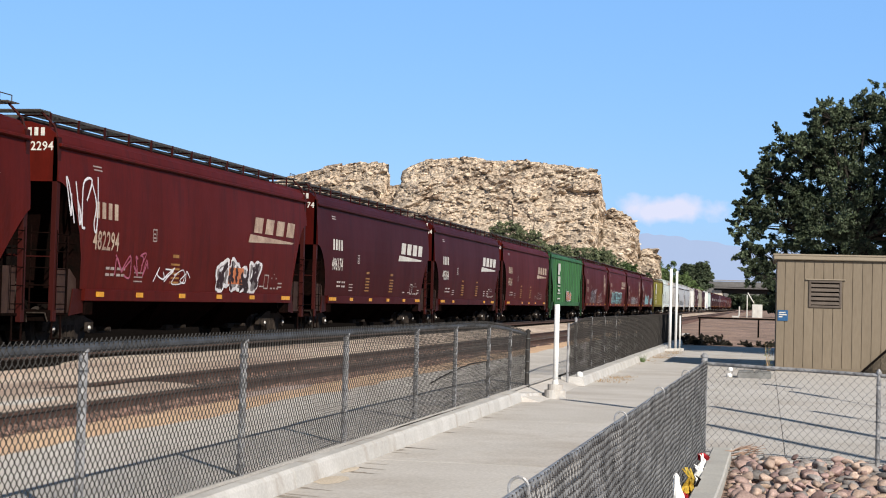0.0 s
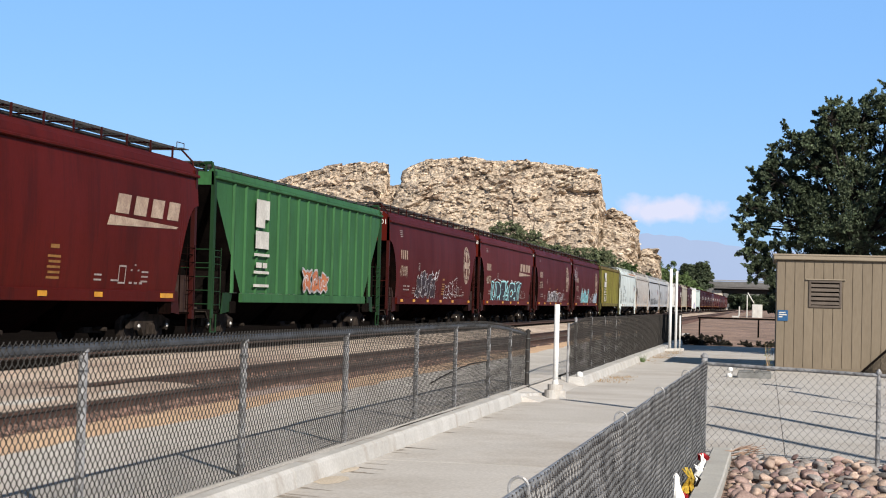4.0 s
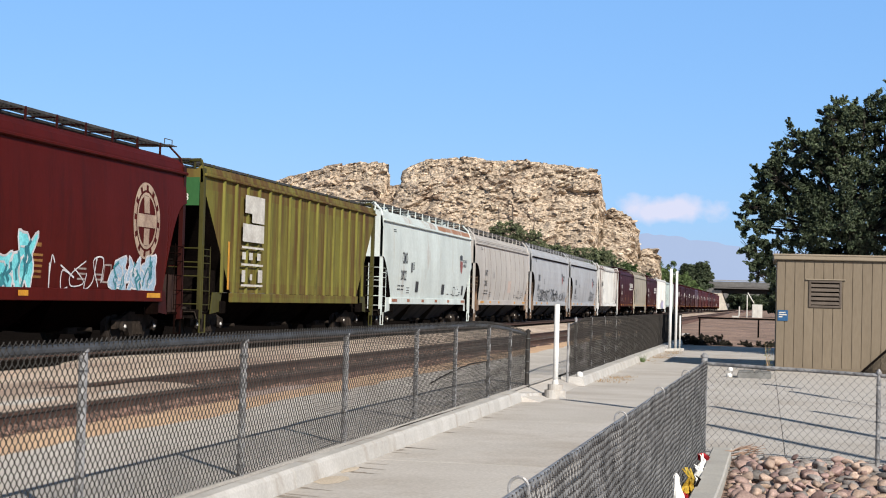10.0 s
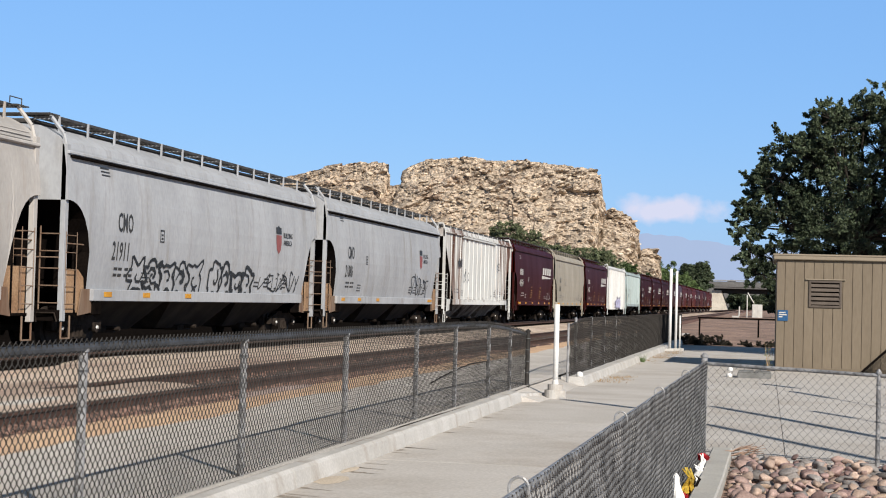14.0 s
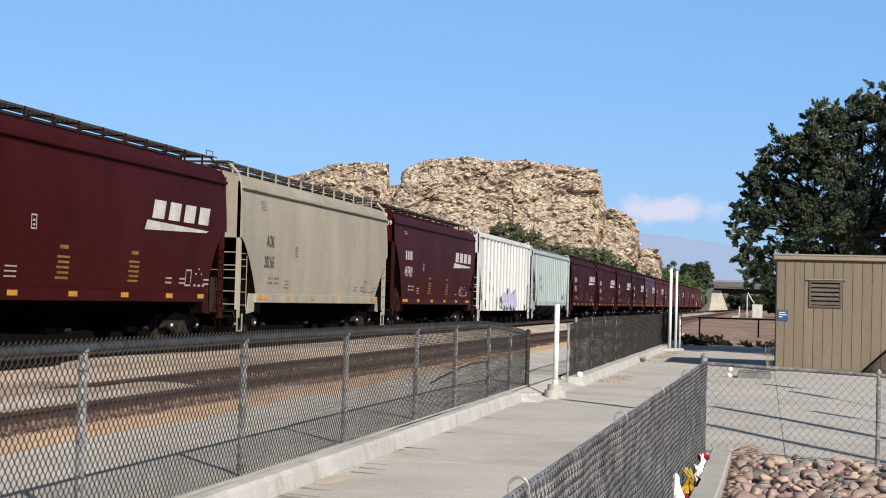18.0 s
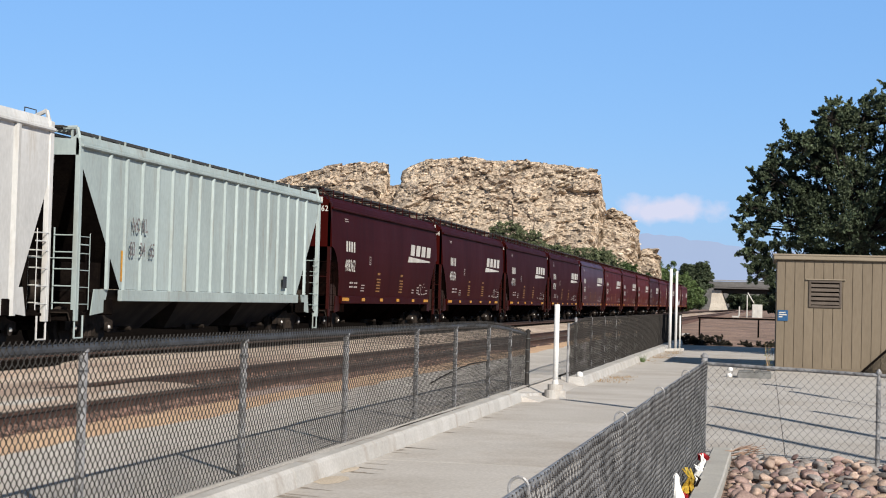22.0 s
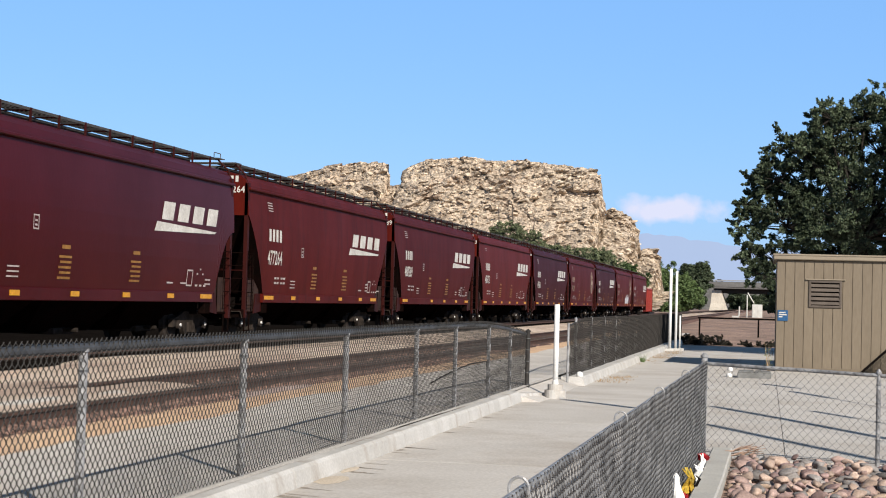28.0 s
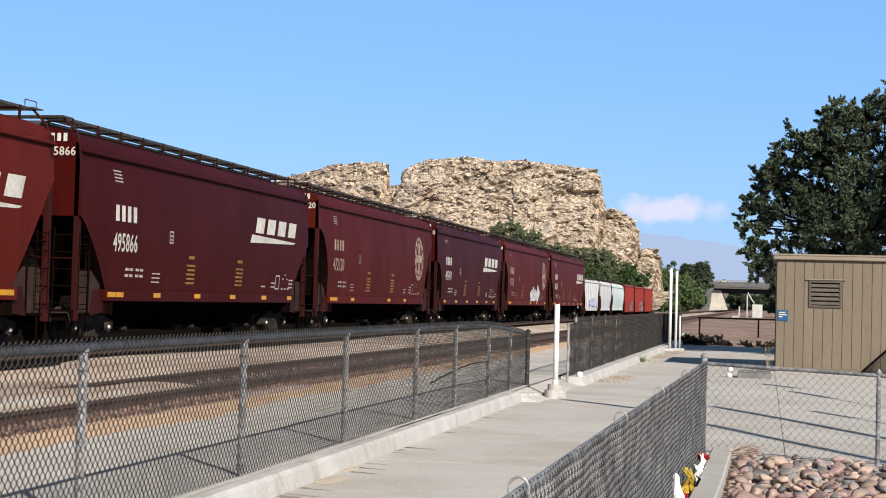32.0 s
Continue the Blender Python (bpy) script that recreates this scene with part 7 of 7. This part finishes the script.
for _ in range(1500):
    x = rng.uniform(-190, -30)
    k = rng.random() ** 0.75
    if rng.random() < 0.03:
        k = 0.985
    y = BY - 62 * (1 - k)
    z = butte_z(x, k)
    if z < 3:
        continue
    s = rng.choice((0.25, 0.3, 0.35, 0.4, 0.5, 0.55, 0.65, 0.8, 1.0))
    m = Euler((rng.uniform(-0.5, 0.5), rng.uniform(-0.5, 0.5), rng.uniform(0, 6.28))).to_matrix() @ Matrix.Diagonal((s * rng.uniform(0.9, 1.6), s, s * rng.uniform(0.35, 0.7)))
    vs, fs = rng.choice(proto)
    c = Vector((x, y - 0.3, z - s * 0.42))
    g.add([tuple(m @ v + c) for v in vs], fs)
tagged(part("boulder_rest", g, ROCK_B, butte, "scattered tan boulders"), kind="stuff")

# ---- bushes and trees behind the tracks ----
bush_row(1, "green desert shrub at the foot of the butte", LEAF_HAZE, [(-62, 380, 17, 4.0), (-56, 378, 14.5, 3.6), (-66, 384, 17.5, 2.5), (-50, 372, 11.5, 3.8), (-45, 370, 10.0, 3.8), (-40, 368, 9.0, 4.4), (-36, 366, 8.0, 3.4), (-48, 360, 9.5, 3.0)], 0.24, 40)
def grow(items, k):
    return [(x * k, y * k, (z - 1.7) * k + 1.7, r * k) for x, y, z, r in items]


bush_row(2, "dense dark green tree behind the siding", LEAF_BUSH, grow([(-31, 300, 4.5, 4.5), (-35, 296, 4.5, 5.0), (-40, 292, 5.0, 5.0), (-45, 290, 5.0, 5.0), (-27.5, 315, 3.5, 4.5), (-30, 330, 5.0, 4.0), (-50, 288, 5.0, 4.5)], 1.12), 0.24, 48)
bush_row(3, "bright green tree beside the line", LEAF_LIGHT, grow([(-21.5, 306, 3.6, 4.8), (-17.5, 312, 3.0, 4.6), (-25, 304, 3.6, 4.6), (-16.0, 318, 2.2, 3.6), (-19.5, 316, 4.6, 4.0), (-28.0, 303, 2.6, 4.2), (-31.0, 304, 1.6, 3.6)], 1.8), 0.38, 60)
bush_row(4, "dark green tree near the bridge", LEAF_ELM, grow([(-15.2, 337, 6.6, 3.3), (-13.6, 338, 6.4, 2.4), (-14.6, 328, 1.6, 2.6), (-17.0, 338, 5, 3.2)], 1.95), 0.42, 50)
bush_row(5, "grey-green shrub beside the bridge", LEAF_ELM, [(1.5, 240, 2.5, 2.6), (3.5, 235, 3.2, 3.4), (6, 230, 3.6, 4.0)], 0.2, 40)
bush_row(8, "dark tree in the shade of the bridge", LEAF_ELM, grow([(-2.0, 346, 1.6, 3.4), (-6.0, 348, 1.6, 3.0), (0.5, 343, 2.0, 3.2), (2, 350, 1.8, 3.6), (5.5, 352, 1.8, 3.4)], 2.4), 0.48, 40)
rng = random.Random(66)
bush_row(6, "low shrub at the end of the paving, coloured dark for tree shade", LEAF_SHADE, [(-3.7 + 5.6 * (k / 21) ** 1.25 + rng.uniform(-0.2, 0.2), 70.8 + rng.uniform(-1.0, 2.2), -0.10, rng.uniform(0.26, 0.46) if k < 8 else rng.uniform(0.14, 0.30)) for k in range(22)], 0.035, 40)

# ---- bridge and far structures ----
BR_C = surface("weathered_bridge_concrete", (0.125, 0.12, 0.116), (0.08, 0.077, 0.075), 0.85, 0, 0.3, 4, 0.2, 0.1)
BR_L = surface("pale_abutment_concrete", (0.44, 0.40, 0.34), (0.34, 0.30, 0.25), 0.85, 0, 0.5, 4, 0.2, 0.1)
# girder colour holds the shade that falls below the deck
BR_D = surface("shade_dark_bridge_girder", (0.03, 0.028, 0.027), (0.02, 0.019, 0.018), 0.8, 0, 0.4, 5, 0.2, 0.1)
br = thing("road_bridge", "low concrete road bridge crossing the railway", "bridge")
BYR = 332
part("deck", Geo().box(-11, 60, BYR - 1.6, BYR + 9, 5.45, 5.75, 0.05), BR_C, br)
part("parapet", Geo().box(-12, 60, BYR - 1.7, BYR - 1.4, 5.75, 6.3, 0.05), BR_C, br)
for k in range(5):
    part("girder", Geo().box(-11, 60, BYR + 0.3 + k * 2.0, BYR + 0.8 + k * 2.0, 4.55, 5.45, 0.03), BR_D, br)
part("abutment", Geo().loft([[(-12.0, BYR - 2.5, -0.3), (-7.6, BYR - 2.5, -0.3), (-7.6, BYR + 9, -0.3), (-12.0, BYR + 9, -0.3)], [(-11.5, BYR - 0.6, 2.4), (-8.5, BYR - 0.6, 2.4), (-8.5, BYR + 9, 2.4), (-11.5, BYR + 9, 2.4)], [(-11.3, BYR - 0.2, 5.1), (-9.4, BYR - 0.2, 5.1), (-9.4, BYR + 9, 5.1), (-11.3, BYR + 9, 5.1)]]), BR_L, br)
part("pier", Geo().box(6.5, 8.0, BYR, BYR + 9, -0.3, 4.3, 0.1), BR_C, br)
FARTHER = 2.36
br.scale = (FARTHER, FARTHER, FARTHER)
br.location = (0, 0, 1.7 * (1 - FARTHER))
bm2 = thing("road_embankment", "far highway embankment with guard rail behind the bridge", "embankment")
part("bank", Geo().loft([[(-1500, 855, -0.3), (1500, 855, -0.3), (1500, 945, -0.3), (-1500, 945, -0.3)], [(-1500, 880, 15.6), (1500, 880, 15.6), (1500, 922, 15.6), (-1500, 922, 15.6)]]), BR_C, bm2)
part("guard_rail", Geo().box(-1500, 1500, 880.6, 880.9, 15.9, 16.5), GALV, bm2)

# ---- traffic on the far highway ----
CAR_DARK = surface("dark_car_paint", (0.03, 0.03, 0.035), (0.02, 0.02, 0.024), 0.35, 0, 1, 8, 0.1, 0)
CAR_RED = surface("red_car_paint", (0.45, 0.04, 0.03), (0.36, 0.03, 0.025), 0.35, 0, 1, 8, 0.1, 0)
TYRE = surface("black_tyre_rubber", (0.015, 0.015, 0.015), (0.02, 0.02, 0.02), 0.8, 0, 2, 20, 0.1, 0)
CAR_GLASS = surface("dark_car_window", (0.02, 0.025, 0.03), (0.03, 0.035, 0.04), 0.15, 0, 1, 8, 0.05, 0)
traffic = []


def vehicle(kind, paint, label, t, x, v):
    """A road vehicle that passes x at time t with speed v along the far highway."""
    d = 1 if v > 0 else -1
    car = thing(kind, label, "truck" if "truck" in kind else "car", "traffic on the far highway")
    L, H = {"car": (4.8, 1.5), "pickup_truck": (6.2, 1.9), "semi_truck": (17.0, 4.0), "box_truck": (8.5, 3.4)}[kind]
    if kind in ("car", "pickup_truck"):
        prof = [(-0.5, 0.22), (-0.5, 0.58), (-0.32, 0.66), (-0.18, 1.0), (0.16, 1.0), (0.30, 0.64), (0.49, 0.54), (0.5, 0.22)] if kind == "car" else [(-0.5, 0.24), (-0.5, 0.62), (-0.08, 0.62), (-0.06, 1.0), (0.16, 1.0), (0.25, 0.64), (0.49, 0.58), (0.5, 0.24)]
        part("body", Geo().loft([[(d * a * L, y, b * H) for a, b in prof] for y in (-0.9, 0.9)]), paint, car)
        part("side_window", Geo().box(min(d * -0.14 * L, d * 0.15 * L), max(d * -0.14 * L, d * 0.15 * L), -0.93, -0.90, 0.70 * H, 0.92 * H), CAR_GLASS, car)
        axles = (-0.32, 0.32)
    else:
        q = lambda a, b: (min(d * a * L, d * b * L), max(d * a * L, d * b * L))
        c = 0.32 if kind == "semi_truck" else 0.22
        part("box_body", Geo().box(*q(-0.5, c), -1.25, 1.25, 1.1, H, 0.05), paint, car)
        part("cab", Geo().box(*q(c + 0.02, 0.5), -1.15, 1.15, 0.6, H * 0.78, 0.2), paint, car)
        part("frame", Geo().box(*q(-0.48, 0.46), -0.5, 0.5, 0.7, 1.1), TYRE, car)
        axles = (-0.42, -0.34, 0.38)
    for a in axles:
        for y in (-0.85, 0.85):
            part("wheel", Geo().disc((d * a * L, y, 0.42), (0, 1, 0), 0.42, 0.24, 14), TYRE, car)
    traffic.append((car, t, x, v, 890.0 if d > 0 else 908.0))


for row in (("car", CAR_DARK, "dark car driving on the far highway", 2.0, -21.6, -19.5), ("pickup_truck", CAR_RED, "red pickup truck driving on the far highway", 8.0, -21.6, -22.0),
            ("semi_truck", WHITE_PAINT, "long white truck driving on the far highway", 11.0, -19.3, 32.0), ("car", CAR_DARK, "dark car driving on the far highway", 12.0, -23.2, 14.0),
            ("car", CAR_DARK, "dark car driving on the far highway", 14.0, -20.0, -19.5), ("pickup_truck", CAR_DARK, "dark pickup truck driving on the far highway", 20.0, -17.4, -19.5),
            ("pickup_truck", CAR_DARK, "dark pickup truck driving on the far highway", 23.0, -19.6, -17.0), ("box_truck", WHITE_PAINT, "white box truck driving on the far highway", 25.0, -23.8, 37.5),
            ("car", CAR_DARK, "dark car driving on the far highway", 28.0, -26.4, 21.5), ("pickup_truck", WHITE_PAINT, "white pickup truck driving on the far highway", 28.8, -25.1, 20.6),
            ("pickup_truck", WHITE_PAINT, "white pickup truck driving on the far highway", 31.5, -14.2, -20.0)):
    vehicle(*row)

CABINET_M = surface("dusty_white_cabinet_paint", (0.50, 0.49, 0.46), (0.40, 0.39, 0.365), 0.5, 0.0, 2.0, 20.0, 0.1, 0.0)
cab = thing("signal_cabinet", "white metal signal cabinet beside the line", "cabinet")
part("body", Geo().box(-2.05, -0.60, 225, 226.2, 0.12, 2.12, 0.05), CABINET_M, cab)
part("door", Geo().box(-1.98, -1.36, 224.95, 225.0, 0.25, 2.0, 0.02), CABINET_M, cab)
part("door", Geo().box(-1.30, -0.68, 224.95, 225.0, 0.25, 2.0, 0.02), CABINET_M, cab)
part("plinth", Geo().box(-2.15, -0.5, 224.9, 226.3, -0.1, 0.12, 0.03), BORDER_M, cab)
mast = thing("signal_mast", "white signal mast with a leaning barrier arm", "signal")
part("pole", Geo().tube((-2.72, 224, -0.1), (-2.72, 224, 3.4), 0.09, 10), CABINET_M, mast)
part("arm", Geo().tube((-2.66, 224, 3.75), (-1.75, 224, 2.25), 0.08, 8), CABINET_M, mast)
pd = thing("pedestal_box", "small white pedestal box by the rails", "box")
part("body", Geo().box(-4.75, -3.75, 222, 223, -0.05, 0.45, 0.04), CABINET_M, pd)
part("stub", Geo().tube((-3.8, 222.5, 0.45), (-3.75, 222.5, 1.8), 0.1, 8), CABINET_M, pd)

rail2 = thing("pipe_railing", "dark steel pipe railing at the end of the paving", "railing")
part("rail", Geo().tube((-3.9, 92, 1.02), (4.5, 92, 1.02), 0.05, 8), GRIME_SHADE, rail2)
for x in (-3.8, -0.45, 3.0):
    part("post", Geo().tube((x, 92, -0.1), (x, 92, 1.02), 0.05, 8), GRIME_SHADE, rail2)
setting("dirt_lot", sheet(spread(-7.0, 9, 8), spread(68.05, 340, 50), lambda x, y: -0.03 + max(0, y - 92) * 0.0021 + 0.03 * noise.noise((x * 0.4, y * 0.2, 3))), DIRT_G, "grey-brown gravel lot beyond the paving", "dirt")


# ---- unseen overhead line, added to cast shadow lines on the paving ----
SUN_REACH = 7.0 / math.tan(radians(SUN_EL))


def overhead(shade, thick, thin, label):
    """An unseen cable added 7 m up to cast the given shade line, one end thicker than the rest."""
    pts = [(x + SUN_H[0] * SUN_REACH, y + SUN_H[1] * SUN_REACH, 7.0) for x, y in shade]
    t = thing("overhead_cable", label, "cable", "overhead cables")
    part("sleeve", Geo().path(pts[:-1], thick, 8), GRIME_SHADE, t, "thicker end, added to broaden the shadow")
    part("span", Geo().path(pts[-2:] + [(13.0, 3.0, 7.0)], thin, 6), GRIME_SHADE, t)


overhead(((-0.83, 26.96), (0.3, 24.6), (1.54, 21.78), (2.4, 19.9)), 0.095, 0.07, "unseen black overhead cable that casts a shadow line")
overhead(((-0.78, 22.81), (0.2, 20.7), (1.2, 18.64), (2.0, 16.9)), 0.085, 0.07, "unseen black overhead cable that casts a shadow line")
overhead(((0.52, 32.89), (0.9, 31.9), (1.23, 30.93), (2.2, 28.0)), 0.085, 0.022, "unseen thin cable with a thick end that casts a shadow line")
overhead(((0.78, 26.80), (1.1, 26.1), (1.37, 25.52), (2.2, 23.5)), 0.075, 0.022, "unseen thin cable with a thick end that casts a shadow line")
overhead(((-0.05, 35.59), (0.3, 35.0), (0.64, 34.36), (2.2, 31.5)), 0.10, 0.014, "unseen thin cable with a thick end that casts a shadow line")
overhead(((-3.42, 27.25), (-2.7, 26.5), (-2.15, 25.86), (0.5, 23.2)), 0.10, 0.014, "unseen thin cable with a thick end that casts a shadow line")
# out-of-view pole, added only to hold the cables
pole = thing("utility_pole", "unseen slim wooden pole added to carry the cables", "utility pole")
part("shaft", Geo().tube((13.0, 3.0, -0.1), (13.0, 3.0, 7.3), 0.12, 12, 0.09), BARK, pole)
part("crossarm", Geo().box(12.3, 13.7, 2.94, 3.06, 6.92, 7.04, 0.01), BARK, pole)
weed = thing("weed", "tall dry weed at the hut's corner", "weed")
g = Geo()
rng = random.Random(9)
for _ in range(9):
    a = Vector((0.10 + rng.uniform(-0.06, 0.06), 43.0 + rng.uniform(-0.1, 0.1), -0.01))
    b = a + Vector((rng.uniform(-0.12, 0.10), rng.uniform(-0.1, 0.1), rng.uniform(0.35, 0.85)))
    g.tube(a, b, 0.006, 4, 0.003)
part("stalks", g, LEAF_DRY, weed)
g = Geo()
for _ in range(70):
    leaf_cloud(g, (0.08 + rng.uniform(-0.1, 0.08), 43.0, rng.uniform(0.1, 0.8)), 0.05, 1, 0.03, rng)
part("leaves", g, LEAF_HAZE, weed)

# ---- far hills ----
HAZE = bpy.data.materials.new("hazy_blue_distance")
HAZE.use_nodes = True
hn = HAZE.node_tree.nodes
hb = hn["Principled BSDF"]
hb.inputs["Base Color"].default_value = (0.03, 0.035, 0.045, 1)
hb.inputs["Roughness"].default_value = 1.0
hb.inputs["Emission Color"].default_value = (0.27, 0.35, 0.52, 1)
hb.inputs["Emission Strength"].default_value = 0.95
g = Geo()
hx_ = spread(-1500, 900, 120)
top = lambda x: 150 + 55 * math.exp(-((x + 330) / 260) ** 2) + 22 * noise.noise((x * 0.006, 0, 3)) + 8 * noise.noise((x * 0.03, 0, 5))
for x in hx_:
    g.v += [(x, 4450, -5), (x, 4480, top(x) * 0.6), (x, 4520, top(x))]
g.f = [(3 * i + j, 3 * i + 3 + j, 3 * i + 4 + j, 3 * i + 1 + j) for i in range(len(hx_) - 1) for j in (0, 1)]
tagged(part("backdrop", g, HAZE, None, "", True), "hazy blue distant mountains under the cloud", "mountains", "", "structure")


# ---- what moves ----
def motions():
    for car, s in train:
        walk(car, [(t, pose(TRAIN_X, s - SPEED * t, RAIL)) for t in (0, 8, 16, 24, 32)])
    for car, t0, x0, v, lane in traffic:
        walk(car, [(t, pose(x0 + v * (t - t0), lane, 15.6)) for t in (0, 8, 16, 24, 32)])
    # the elm's crown sways in the wind
    crown = [o for o in elm_tree.children if o.name.startswith("crown")][0]
    sway = ((0, -1.0), (1, 0.3), (3, 0.9), (7, 1.4), (8.5, 2.2), (12, 0.9), (13, -0.3), (17, -2.0), (18, -2.0), (21, 1.3), (25, -1.6), (28, -1.0), (30, 0.7), (32, 1.6))
    walk(crown, [(t, pose(3.4, 58.5, 0, 0, a, 0) @ pose(-3.4, -58.5, 0)) for t, a in sway])


motions()
